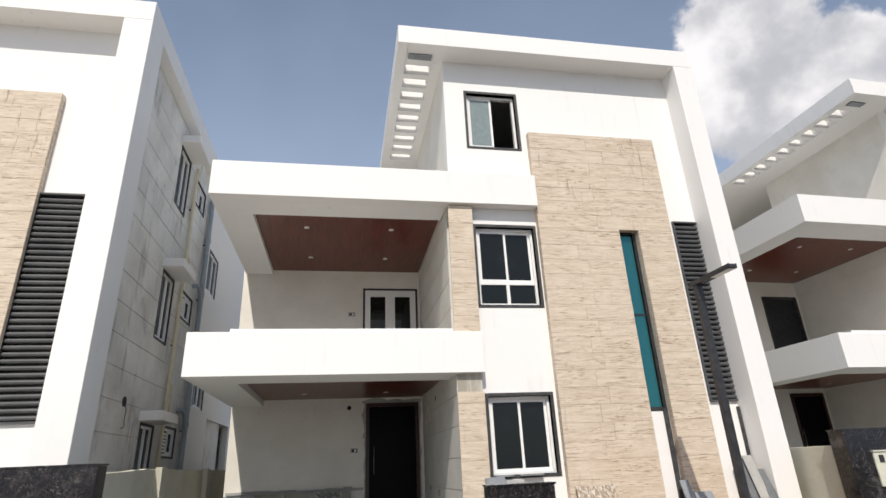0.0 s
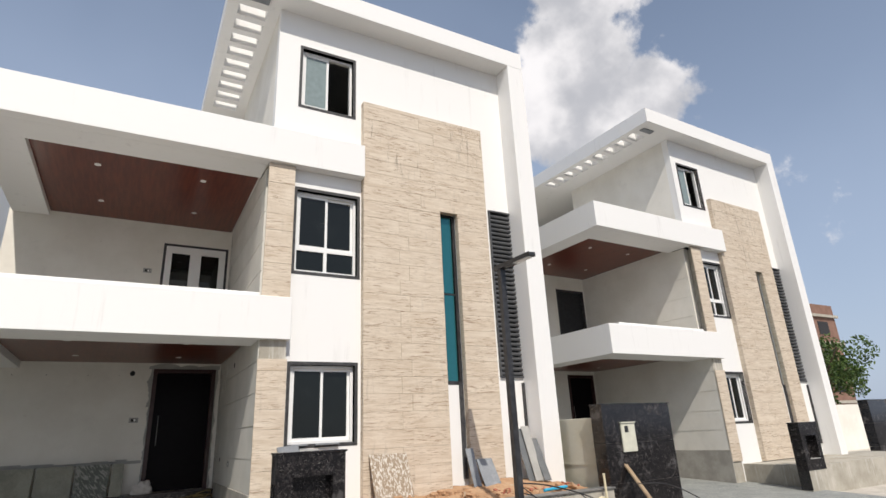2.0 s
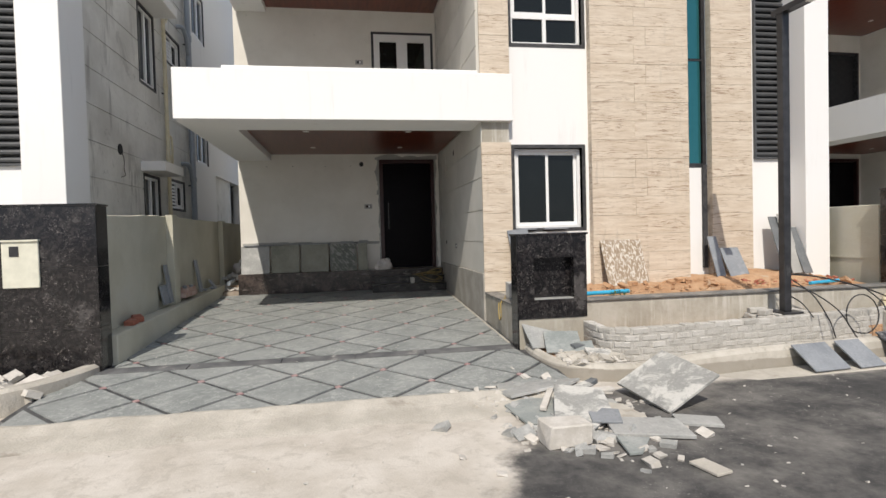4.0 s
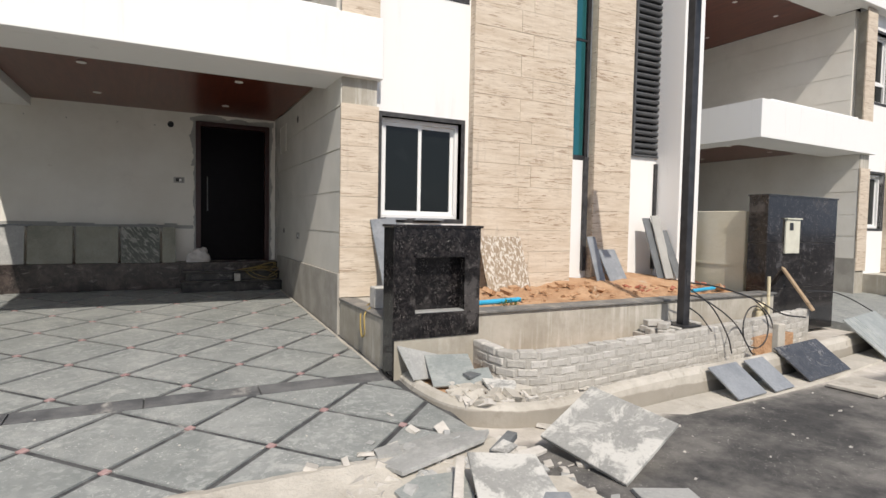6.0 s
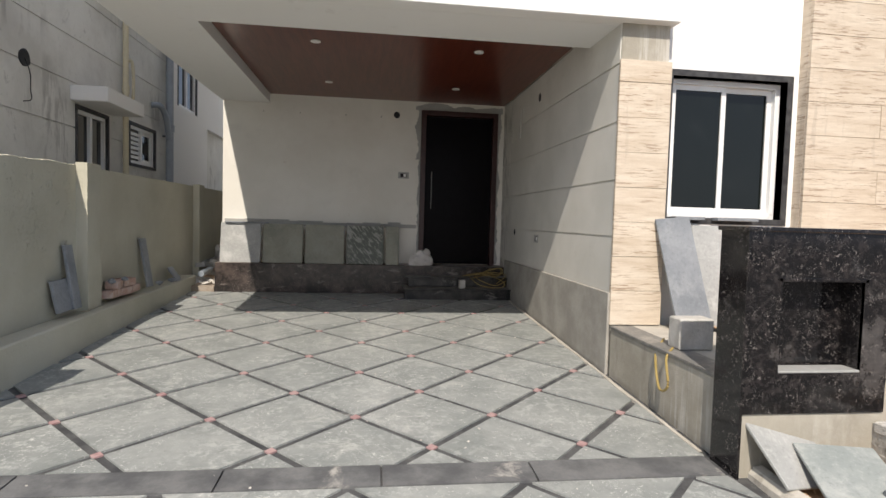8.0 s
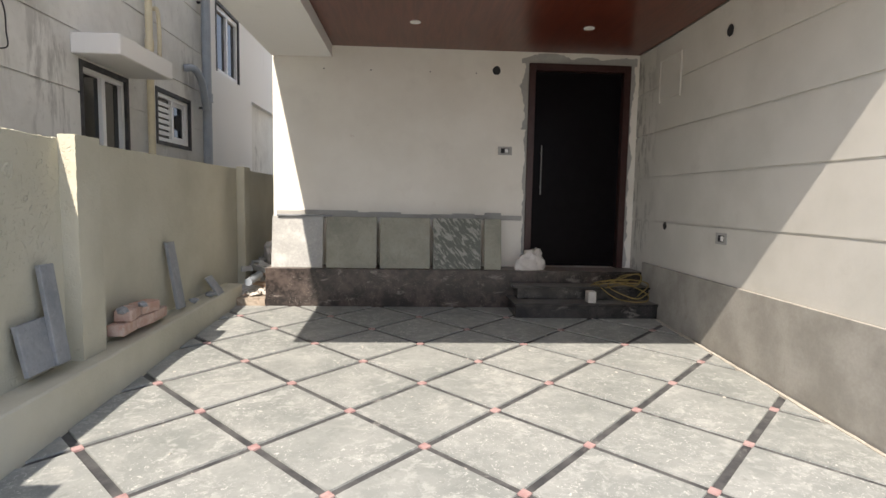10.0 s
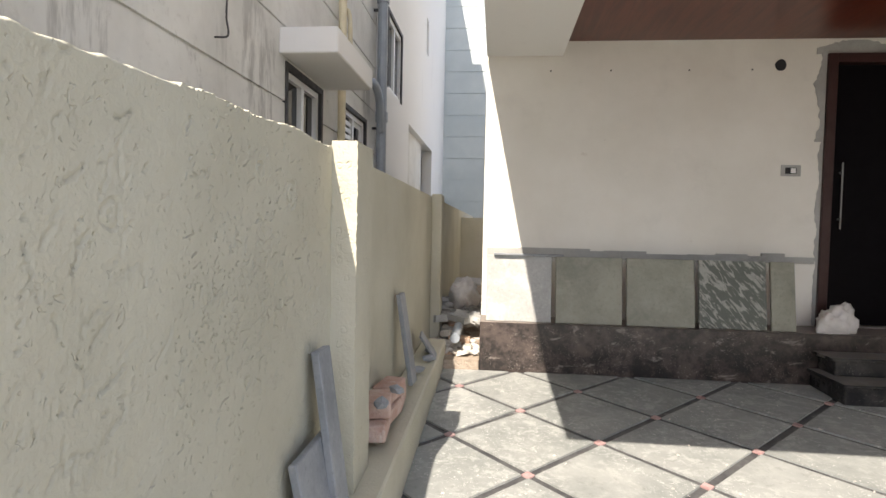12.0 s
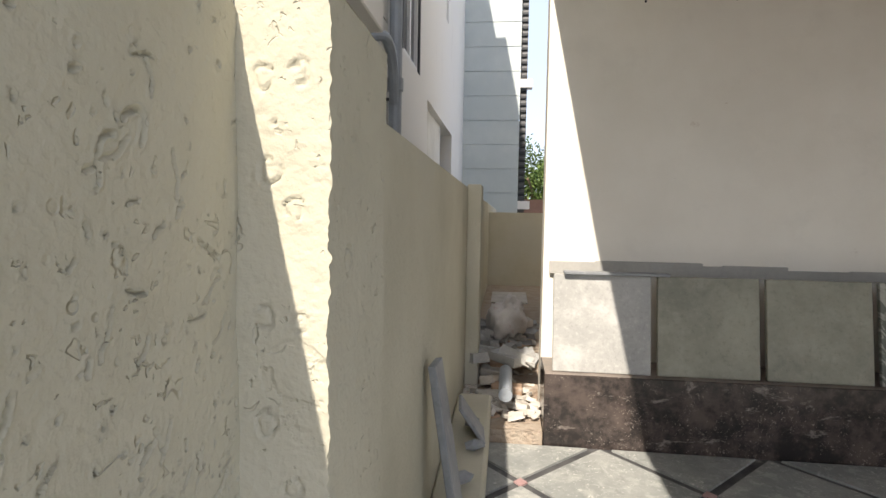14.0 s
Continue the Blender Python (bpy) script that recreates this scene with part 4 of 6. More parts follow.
def prism(bm, poly, t=0.02, lift=0.0):
    topv = [bm.verts.new((x, y, surf(y) + lift)) for x, y in poly]
    low = [bm.verts.new((x, y, surf(y) + lift - t)) for x, y in poly]
    bm.faces.new(topv)
    for k in range(len(poly)):
        bm.faces.new((topv[k], low[k], low[(k + 1) % len(poly)], topv[(k + 1) % len(poly)]))


def right_edge(y):
    return 2.08 if y > 7.6 else 2.08 + (7.6 - y) * 0.18


def pave(left, right, cx, cy, px, py, gap, ylo, yhi, shear=0.0):
    """Diamond paving stones between ylo and yhi; the strips cross at (cx, cy) and have red dots there."""
    for i in range(-9, 10):
        for j in range(-14, 15):
            v = cy + j * py / 2
            u = cx + i * px / 2 + shear * (cy - v)
            if (i + j) % 2 == 0:
                if left + 0.05 < u < right + 0.05 and ylo + 0.05 < v < yhi - 0.05:
                    q = 0.036
                    bmp = bmesh.new()
                    prism(bmp, [(u - q, v), (u, v - q * 1.1), (u + q, v), (u, v + q * 1.1)], 0.01, 0.001)
                    part("red_dot", bmp, DOT, driveway)
                continue
            s = 1 - gap
            k = shear * py / 2 * s
            poly = [(u - px / 2 * s, v), (u + k, v - py / 2 * s), (u + px / 2 * s, v), (u - k, v + py / 2 * s)]
            cuts = [(-1, 0, -left), (0, -1, -ylo), (0, 1, yhi), (1, 0, right)]
            if ylo < 7:
                cuts[3] = (1, 0.2, right + 0.2 * 7.4)
            for cut in cuts:
                if len(poly) > 2:
                    poly = clip_poly(poly, *cut)
            if len(poly) > 2 and abs(sum(p[0] * q[1] - q[0] * p[1] for p, q in zip(poly, poly[1:] + poly[:1]))) > 0.01:
                bmp = bmesh.new()
                prism(bmp, poly)
                part("paving_stone", bmp, PAVE, driveway)


# left compound wall with piers and ledge
bm = bmesh.new()
box(bm, -2.92, -2.775, 10.62, 24.0, -0.5, 1.575)
box(bm, -2.92, -2.785, 7.85, 10.375, -0.5, 1.48)
box(bm, -2.92, -2.785, 10.375, 10.62, -0.5, 1.57)
box(bm, -2.775, -1.5, 18.5, 18.65, -0.5, 1.45)
wall_left = structure(part("wall_left", bm, PLASTER), "cream plastered compound wall with rough marks")
boxes("pier", [(-2.777, -2.675, 13.82, 14.08, -0.3, 1.60)], PLASTER, wall_left, bevel=0.008)
boxes("pier", [(-2.777, -2.683, 10.378, 10.63, -0.3, 1.594)], PLASTER, wall_left)


def scored(u, v, seed, strokes, dents, rings, size, deep):
    """Heights over a grid of places (u along, v up): strokes, dents and rings scored in wet plaster."""
    rng = np.random.default_rng(seed)
    U, V = np.meshgrid(u, v, indexing="ij")
    du, dv = u[1] - u[0], v[1] - v[0]
    H = np.zeros_like(U)
    lift = np.zeros_like(U)

    def press(pu, pv, w, d):
        """One groove through the points, w half wide and d deep, with a raised lip."""
        m = 3.2 * w
        i0, i1 = np.searchsorted(u, [pu.min() - m, pu.max() + m])
        j0, j1 = np.searchsorted(v, [pv.min() - m, pv.max() + m])
        if i1 <= i0 or j1 <= j0:
            return
        a, b = U[i0:i1, j0:j1], V[i0:i1, j0:j1]
        near = np.full(a.shape, 9.0)
        for x, y in zip(pu, pv):
            near = np.minimum(near, np.hypot(a - x, b - y))
        H[i0:i1, j0:j1] = np.minimum(H[i0:i1, j0:j1], -d * np.exp(-(near / w) ** 4))
        lift[i0:i1, j0:j1] = np.maximum(lift[i0:i1, j0:j1], 0.30 * d * np.exp(-((near - 1.7 * w) / (0.45 * w)) ** 2))

    lo, hi, bot, top = u[0], u[-1], v[0], v[-1]
    cu, cv = rng.uniform(lo, hi, 9), rng.uniform(bot, top, 9)

    def place():
        if rng.random() < 0.72:
            k = rng.integers(9)
            return cu[k] + rng.normal(0, 0.13), cv[k] + rng.normal(0, 0.17)
        return rng.uniform(lo, hi), rng.uniform(bot, top)

    for _ in range(strokes):
        x, y = place()
        a, bend, ln = rng.normal(1.05, 0.55), rng.normal(0, 9), size * rng.uniform(2.0, 9.0) * rng.uniform(0.5, 1.2)
        n = max(4, int(ln / (size * 0.25)))
        step = ln / n
        xs, ys = [x], [y]
        for _ in range(n):
            xs.append(xs[-1] + math.cos(a) * step)
            ys.append(ys[-1] + math.sin(a) * step)
            a += bend * step + rng.normal(0, 0.16)
        w = size * rng.uniform(0.16, 0.34)
        if rng.random() < 0.35:
            cut = rng.integers(1, n)
            xs, ys = xs[:cut], ys[:cut]
        press(np.array(xs), np.array(ys), w, deep * rng.uniform(0.35, 1.0))
    for _ in range(dents):
        x, y = place()
        a, ln = rng.normal(0.9, 0.8), size * rng.uniform(0.1, 0.8)
        k = np.linspace(0, 1, 4)
        press(x + math.cos(a) * ln * k, y + math.sin(a) * ln * k, size * rng.uniform(0.14, 0.34), deep * rng.uniform(0.3, 0.9))
    for x, y, rad in rings:
        a0, span = rng.uniform(0, 6.28), rng.uniform(3.6, 6.2)
        k = a0 + np.linspace(0, span, 26)
        rr_ = rad * (1 + 0.12 * np.sin(3 * k + a0))
        press(x + np.cos(k) * rr_, y + np.sin(k) * rr_ * 1.15, rad * 0.2, deep * 0.7)
    edge_ = np.minimum(np.minimum(U - lo, hi - U), np.minimum(V - bot, top - V))
    taper = np.clip(edge_ / 0.006, 0, 1)
    soft = sum(np.sin(U * f * math.cos(p) + V * f * math.sin(p) + q) * amp for f, p, q, amp in ((9, 0.4, 1, 0.0016), (17, 2.0, 2, 0.0010), (31, 1.1, 0, 0.0006), (58, 2.6, 4, 0.0004), (97, 0.8, 3, 0.00025)))
    grain = rng.normal(0, 0.00012, U.shape)
    return U, V, (H + lift) * taper + soft + grain


def face_mesh(name, X, Y, Z, parent, flip=False):
    nu, nv = X.shape
    co = np.stack([X, Y, Z], axis=-1).reshape(-1, 3)
    i, j = np.meshgrid(np.arange(nu - 1), np.arange(nv - 1), indexing="ij")
    a = (i * nv + j).ravel()
    quads = np.stack([a, a + nv, a + nv + 1, a + 1] if not flip else [a, a + 1, a + nv + 1, a + nv], axis=-1)
    me = bpy.data.meshes.new(name)
    me.from_pydata(co.tolist(), [], quads.tolist())
    me.polygons.foreach_set("use_smooth", [True] * len(quads))
    me.materials.append(PLASTER)
    ob = new(name, me)
    ob.parent = parent
    return tagged(ob, "rough cream plaster scored with strokes and rings")


def ragged_top(n, seed):
    rng = np.random.default_rng(seed)
    k = rng.normal(0, 0.0050, n)
    return np.convolve(k, np.hanning(11) / 5, "same") + 0.004 * np.sin(np.arange(n) * 0.021)


TOP = 1.572
for y0_, y1_, z0_, z1_, step, seed, strokes, dents, size, deep, rings in (
    (7.85, 9.30, 0.10, TOP, 0.0048, 5, 330, 460, 0.0115, 0.0080, [(8.62, 0.95, 0.03), (8.66, 0.98, 0.07), (9.1, 1.3, 0.022)]),
    (9.30, 10.379, 0.10, 0.75, 0.0040, 6, 110, 200, 0.0105, 0.0055, [(9.95, 0.6, 0.02), (10.2, 0.5, 0.018)]),
    (9.30, 10.379, 0.75, TOP, 0.0017, 8, 640, 1700, 0.0066, 0.0072, [(9.93, 1.36, 0.014), (9.93, 1.36, 0.034), (9.74, 1.16, 0.014), (10.06, 1.2, 0.016), (10.2, 1.42, 0.012), (9.62, 0.84, 0.015), (10.12, 0.82, 0.014), (9.86, 1.02, 0.012), (9.70, 1.42, 0.022), (10.0, 1.46, 0.012)]),
):
    ys_ = np.linspace(y0_, y1_, int((y1_ - y0_) / step))
    zs_ = np.linspace(z0_, z1_, int((z1_ - z0_) / (step * 1.1)))
    U, V, H = scored(ys_, zs_, seed, strokes, dents, rings, size, deep)
    X = -2.775 + H
    V += -0.034 * np.clip(10.0 - U, 0, 2) * (V - z0_) / (z1_ - z0_) * (z1_ == TOP)
    if z1_ == TOP:
        V[:, -3:] += ragged_top(len(ys_), seed)[:, None] + 0.003
        X[:, -1] -= 0.012
        top = np.stack([X[:, -1], X[:, -1] * 0 - 2.86, X[:, -1] * 0 - 2.922], axis=-1)
        zt = np.stack([V[:, -1], V[:, -1], V[:, -1] - 0.014], axis=-1)
        face_mesh("plaster_face", top, np.repeat(ys_[:, None], 3, axis=1), zt, wall_left, flip=True)
    face_mesh("plaster_face", X, U, V, wall_left)

zs_ = np.linspace(-0.2, 1.60, 560)
us_ = np.linspace(-2.777, -2.672, 36)
U, V, H = scored(us_, zs_, 21, 5, 40, [(-2.745, 1.50, 0.011), (-2.706, 1.505, 0.011), (-2.738, 1.40, 0.012), (-2.712, 1.36, 0.010), (-2.745, 1.24, 0.010), (-2.704, 1.235, 0.009), (-2.742, 1.12, 0.011), (-2.712, 1.05, 0.010), (-2.744, 0.97, 0.010), (-2.72, 0.84, 0.012), (-2.74, 0.78, 0.011), (-2.71, 0.66, 0.011)], 0.010, 0.0060)
edge = 0.0028 * np.convolve(np.random.default_rng(3).normal(0, 1, 560), [0.2, 0.3, 0.3, 0.2], "same")
U[-1] += edge
U[-2] += edge * 0.6
face_mesh("plaster_face", U, 10.370 - H, V, wall_left)
us_ = np.linspace(10.370, 10.636, 70)
U, V, H2 = scored(us_, zs_, 22, 8, 60, [(10.45, 1.3, 0.014), (10.43, 0.9, 0.012)], 0.012, 0.0055)
X = -2.672 + H2
X[0] = -2.672 + edge
U[0] = 10.370 - H[-1]
face_mesh("plaster_face", X, U, V, wall_left)
xs_ = np.linspace(-2.777, -2.672, 12)
X, Y = np.meshgrid(xs_, np.linspace(10.370, 10.636, 24), indexing="ij")
Z = 1.60 + 0.004 * np.sin(X * 160) * np.sin(Y * 70)
Z[0] = Z[-1] = 1.60
Z[:, 0] = Z[:, -1] = 1.60
face_mesh("plaster_face", X, Y, Z, wall_left)
bm = bmesh.new()
vs = box(bm, -2.773, -2.56, 7.86, 13.3, -0.5, 0.22)
for v in vs:
    if v.co.z > 0 and v.co.y < 9:
        v.co.z = 0.12
structure(part("kerb_left", bm, LEDGEPLASTER, bevel=0.012), "plastered ledge at the foot of the wall")

# plinth ledge and steps
plinth = structure(boxes("plinth", [(-2.24, 2.13, 13.09, 13.5, -0.1, 0.43)], PLINTHSTONE, bevel=0.004), "black granite plinth below the rear wall")
steps = thing("entrance_steps", "two dark granite steps up to the entrance door", "steps")
boxes("step", [(0.54, 2.105, 12.60, 13.08, -0.06, 0.115)], STEPSTONE, steps, bevel=0.006)
boxes("tread", [(0.515, 2.105, 12.57, 13.08, 0.117, 0.142)], STEPSTONE, steps, bevel=0.005)
boxes("step", [(0.60, 2.105, 12.84, 13.08, 0.144, 0.265)], STEPSTONE, steps, bevel=0.006)
boxes("tread", [(0.55, 2.105, 12.80, 13.08, 0.267, 0.292)], STEPSTONE, steps, bevel=0.005)

# pier posts
def granite_board(m, w, z0, z1, meter, label):
    t = thing("gate_pillar", label, "gate pillar", m, "granite pillars")
    bm = bmesh.new()
    box(bm, 0.02, w - 0.02, 0.02, 0.26, z0, z1)
    part("core", bm, CONCRETE, t)
    hgt = (z1 - z0)
    n = 3
    for k in range(n):
        a, b = z0 + hgt * k / n, z0 + hgt * (k + 1) / n
        for u0, u1 in ((0, w * 0.5), (w * 0.5, w)):
            bmp = bmesh.new()
            box(bmp, u0 + 0.002, u1 - 0.002, 0, 0.018, a + 0.002, b - 0.002)
            part("granite_panel", bmp, GRANITE, t)
        for u0, u1 in ((0, 0.018), (w - 0.018, w)):
            bmp = bmesh.new()
            box(bmp, u0, u1, 0.02, 0.28, a + 0.002, b - 0.002)
            part("granite_panel", bmp, GRANITE, t)
    boxes("cap", [(-0.015, w + 0.015, -0.015, 0.295, z1, z1 + 0.02)], GRANITE, t, bevel=0.003)
    if meter:
        x, z = meter
        mb = boxes("meter_box", [(x, x + 0.36, -0.03, 0.0, z, z + 0.5)], METERBOX, t, "cream metal meter box", 0.006)
        boxes("meter_window", [(x + 0.08, x + 0.17, -0.036, -0.03, z + 0.34, z + 0.45)], BLACKMETAL, mb)
        boxes("meter_lip", [(x - 0.01, x + 0.37, -0.05, 0.0, z + 0.5, z + 0.52)], METERBOX, mb)
    return t


granite_board(pose(-4.58, 7.58, 0), 1.96, -0.42, 1.60, (1.03, 0.72), "wide black granite gate pillar with a cream meter box")
granite_board(pose(7.93, 7.76, 0, 0, 0, 2), 1.85, -0.35, 1.66, (0.42, 0.83), "wide black granite gate pillar with a cream meter box, beyond the planter")
granite_board(pose(20.6, 9.3, 0, 0, 0, 4), 1.85, -0.35, 1.7, None, "far black granite gate pillar")

# niche post
def niche_post(m):
    t = thing("gate_post", "black granite gate post with a square recessed niche", "gate post", m, "gate posts")
    bm = bmesh.new()
    pierced(bm, "y", 0, 0.88, 0.11, 1.13, 0, 0.15, [(0.20, 0.71, 0.34, 0.855)])
    box(bm, 0.002, 0.878, 0.151, 0.24, 0.112, 1.128)
    part("body", bm, GRANITE, t)
    boxes("side_cladding", [(-0.018, 0.0, -0.004, 0.24, -0.3, 1.13)], GRANITE, t, bevel=0.002)
    boxes("cap", [(-0.03, 0.90, -0.02, 0.26, 1.13, 1.155)], GRANITE, t, bevel=0.004)
    boxes("niche_trim", [(0.18, 0.20, -0.004, 0.02, 0.32, 0.875), (0.71, 0.73, -0.004, 0.02, 0.32, 0.875), (0.18, 0.73, -0.004, 0.02, 0.855, 0.875)], GRANITE, t, bevel=0.002)
    boxes("niche_sill", [(0.202, 0.708, -0.006, 0.119, 0.342, 0.356)], SLATEPALE, t, bevel=0.003)
    boxes("footing", [(0.0, 0.88, 0.01, 0.24, -0.45, 0.11)], CONCRETE, t)
    return t


niche_post(pose(2.12, 7.43, 0))
niche_post(NEXT @ pose(2.1, 7.43, 0))

# retaining walls of the front bed
structure(boxes("retaining_wall", [(2.14, 2.30, 7.68, 9.2, -0.4, 0.24), (2.9, 7.75, 7.51, 7.67, -0.45, 0.29)], CONCRETE, bevel=0.008), "rough concrete retaining wall")
structure(boxes("wall_coping", [(2.13, 2.34, 7.68, 9.2, 0.24, 0.265), (3.01, 7.77, 7.48, 7.73, 0.29, 0.315)], COPING, bevel=0.004), "slate coping")


def soil_bed():
    bm = bmesh.new()
    nx, ny = 60, 22
    grid = []
    for j in range(ny + 1):
        row = []
        for i in range(nx + 1):
            x, y = 2.95 + 4.80 * i / nx, 7.66 + 1.66 * j / ny
            heap = 0.16 * math.exp(-((x - 6.6) ** 2) / 1.2 - ((y - 9.1) ** 2) / 0.5) + 0.06 * max(0.0, (y - 8.2))
            nz = noise.noise((x * 2.5, y * 2.5, 0)) * 0.05 + noise.noise((x * 9, y * 9, 3)) * 0.025
            row.append(bm.verts.new((x, y, 0.255 + heap * 0.9 + nz * (0.3 if y < 7.9 else 1))))
        grid.append(row)
    for p, q in zip(grid, grid[1:]):
        for k in range(nx):
            bm.faces.new((p[k], p[k + 1], q[k + 1], q[k]))
    return bm


structure(boxes("bed_screed", [(2.30, 2.96, 7.67, 9.25, 0.05, 0.262)], KERB, bevel=0.006), "rough cement screed beside the column")
soil = structure(part("soil_bed", soil_bed(), SOIL), "orange soil in the raised front bed")
for p in soil.data.polygons:
    p.use_smooth = True

# brick planter, street lamp and kerb
PLANTER = curve_pts([(2.95, 7.46, 0), (2.95, 7.02, 0), (3.12, 6.80, 0), (3.6, 6.76, 0), (4.6, 6.86, 0), (5.8, 7.0, 0), (7.1, 7.2, 0), (8.5, 7.46, 0)], 10)


def along(path, s):
    """The point and direction at length s."""
    for a, b in zip(path, path[1:]):
        d = (b - a).length
        if s <= d:
            return a + (b - a) * (s / d), (b - a).normalized()
        s -= d
    return path[-1], (path[-1] - path[-2]).normalized()


def sweep(bm, path, profile):
    """A closed profile of (across, up) swept along a level path."""
    rings = []
    for i, p in enumerate(path):
        d = (path[min(i + 1, len(path) - 1)] - path[max(i - 1, 0)]).normalized()
        nrm = Vector((-d.y, d.x, 0))
        rings.append([bm.verts.new(p + nrm * a + Vector((0, 0, u))) for a, u in profile])
    n = len(profile)
    for p, q in zip(rings, rings[1:]):
        for k in range(n):
            bm.faces.new((p[k], p[(k + 1) % n], q[(k + 1) % n], q[k]))
    bm.faces.new(rings[0])
    bm.faces.new(rings[-1][::-1])


bm = bmesh.new()
sweep(bm, PLANTER, [(0.001, -0.45), (0.10, -0.45), (0.10, 0.045), (-0.002, 0.045)])
planter = structure(part("planter_wall", bm, MORTAR), "low wall of grey cement bricks round the planting strip")
BRICK = bmesh.new()
box(BRICK, -0.100, 0.100, -0.056, 0.056, -0.036, 0.036)
BRICK = mesh_of("brick", BRICK, BRICKM, 0.009)

KERBPATH = curve_pts([(2.20, 7.62, -0.03), (2.20, 7.15, -0.05), (2.30, 6.68, -0.07), (2.60, 6.40, -0.08), (3.1, 6.30, -0.08), (4.2, 6.34, -0.02), (5.9, 6.40, 0), (7.5, 6.6, 0), (9.2, 6.85, 0)], 8)
bm = bmesh.new()
sweep(bm, KERBPATH, [(-0.04, ROADZ - 0.05), (-0.01, -0.19), (0.02, -0.155), (0.07, -0.145), (0.09, -0.17), (0.09, ROADZ - 0.05)])
structure(part("kerb", bm, DIRTYKERB), "concrete kerb")
bm = bmesh.new()
sweep(bm, KERBPATH[12:], [(0.08, ROADZ - 0.05), (0.08, -0.33), (0.42, -0.31), (0.42, ROADZ - 0.05)])
sweep(bm, KERBPATH[24:], [(-0.36, ROADZ - 0.05), (-0.34, ROADZ + 0.02), (-0.05, ROADZ + 0.035), (-0.05, ROADZ - 0.05)])
structure(part("kerb_apron", bm, KERB), "cement strip behind the kerb")
# planting strip earth
structure(boxes("planter_earth", [(3.05, 7.6, 7.14, 7.51, -0.4, -0.16), (3.05, 4.6, 6.97, 7.14, -0.4, -0.16), (2.3, 2.95, 6.85, 7.44, -0.4, -0.24)], SOIL), "earth in the planting strip")


def street_lamp(m):
    t = thing("street_lamp", "black square steel street lamp with a slanted arm", "street lamp", m)
    boxes("pole", [(-0.05, 0.05, -0.05, 0.05, 0.0, 3.75)], BLACKMETAL, t, bevel=0.006)
    boxes("base_plate", [(-0.14, 0.14, -0.14, 0.14, -0.02, 0.0)], BLACKMETAL, t, bevel=0.003)
    bm = bmesh.new()
    mm = pose(0, 0.12, 3.75, 0, 1, -90)
    box(bm, 0, 0.96, -0.06, 0.06, 0, 0.06, mm)
    part("arm", bm, BLACKMETAL, t, bevel=0.006)
    bm = bmesh.new()
    box(bm, 0.52, 0.92, -0.045, 0.045, -0.012, 0.0, mm)
    part("lamp_head", bm, LAMPGLASS, t)
    boxes("hatch", [(-0.03, 0.03, -0.056, -0.05, 0.45, 0.62)], PUTTY, t)
    return t


street_lamp(pose(5.565, 7.19, 0.08))
structure(boxes("lamp_footing", [(5.38, 5.80, 7.08, 7.50, -0.4, 0.06)], BLOCKM, bevel=0.01), "cement block footing of the street lamp")
for k, (x, y, z, turn) in enumerate(((5.27, 7.16, 0.005, 12), (5.25, 7.30, 0.0, -6), (5.29, 7.42, 0.01, 4), (5.30, 7.22, 0.075, 28), (5.31, 7.38, 0.078, -14), (5.90, 7.34, 0.03, 82))):
    bm = bmesh.new()
    box(bm, -0.105, 0.105, -0.052, 0.052, -0.034, 0.034)
    b = tagged(part("loose_brick", bm, BRICKM, bevel=0.008), "grey cement brick stacked loosely beside the lamp footing", "brick", "bricks at the lamp")
    b.matrix_basis = pose(x, y, z, 0, 0, turn)
structure(boxes("footing_base", [(5.12, 5.38, 7.08, 7.50, -0.4, -0.035)], MORTAR), "mortar bed beside the lamp footing")

# compound wall on the other side
structure(boxes("wall_right", [(8.02, 8.17, 8.15, 19, -0.5, 1.45)], PLASTER, bevel=0.01), "cream compound wall beyond")
structure(boxes("wall_right_band", [(8.005, 8.02, 8.15, 19, 0.62, 0.65)], PLASTER), "thin band on the compound wall")

# neighbour's drive
bm = bmesh.new()
for x0, x1, yy0, yy1, z in ((9.9, 14.3, 6.5, 13.4, -0.12),):
    vs = box(bm, x0, x1, yy0, yy1, -0.5, 0.0)
    for v in vs:
        if v.co.z > -0.1 and v.co.y < 8:
            v.co.z = -0.34
structure(part("driveway_far", bm, PAVE), "grey paved driveway of the next house")
structure(boxes("bed_far", [(14.4, 20.3, 7.9, 9.8, -0.5, 0.22)], CONCRETE), "raised bed before the next house")

# white wing and far building beside the left house
wing = thing("rear_wing", "white rear wing of the neighbouring villa with a dark recess", "house", pose(0, 0, 0))
bm = bmesh.new()
pierced(bm, "x", 15.45, 24.0, -0.4, 9.6, -3.87, -3.65, [(15.72, 16.88, 3.17, 4.25), (17.6, 21.0, -0.4, 3.02), (15.72, 16.88, 6.4, 7.6), (19.73, 20.08, 4.9, 5.62)])
part("wall", bm, WHITE, wing)
for name, d in (("wall_edge", (-3.92, -3.65, 15.41, 15.45, -0.4, 9.6)), ("end_wall", (-6.5, -3.87, 22.5, 22.7, -0.4, 9.6)), ("rear_wall", (-6.5, -6.3, 15.45, 22.5, -0.4, 9.6)), ("roof", (-6.5, -3.87, 15.45, 22.5, 9.4, 9.6)), ("floor_slab", (-6.3, -3.87, 15.45, 22.5, 3.1, 3.3))):
    boxes(name, [d], WHITE, wing)
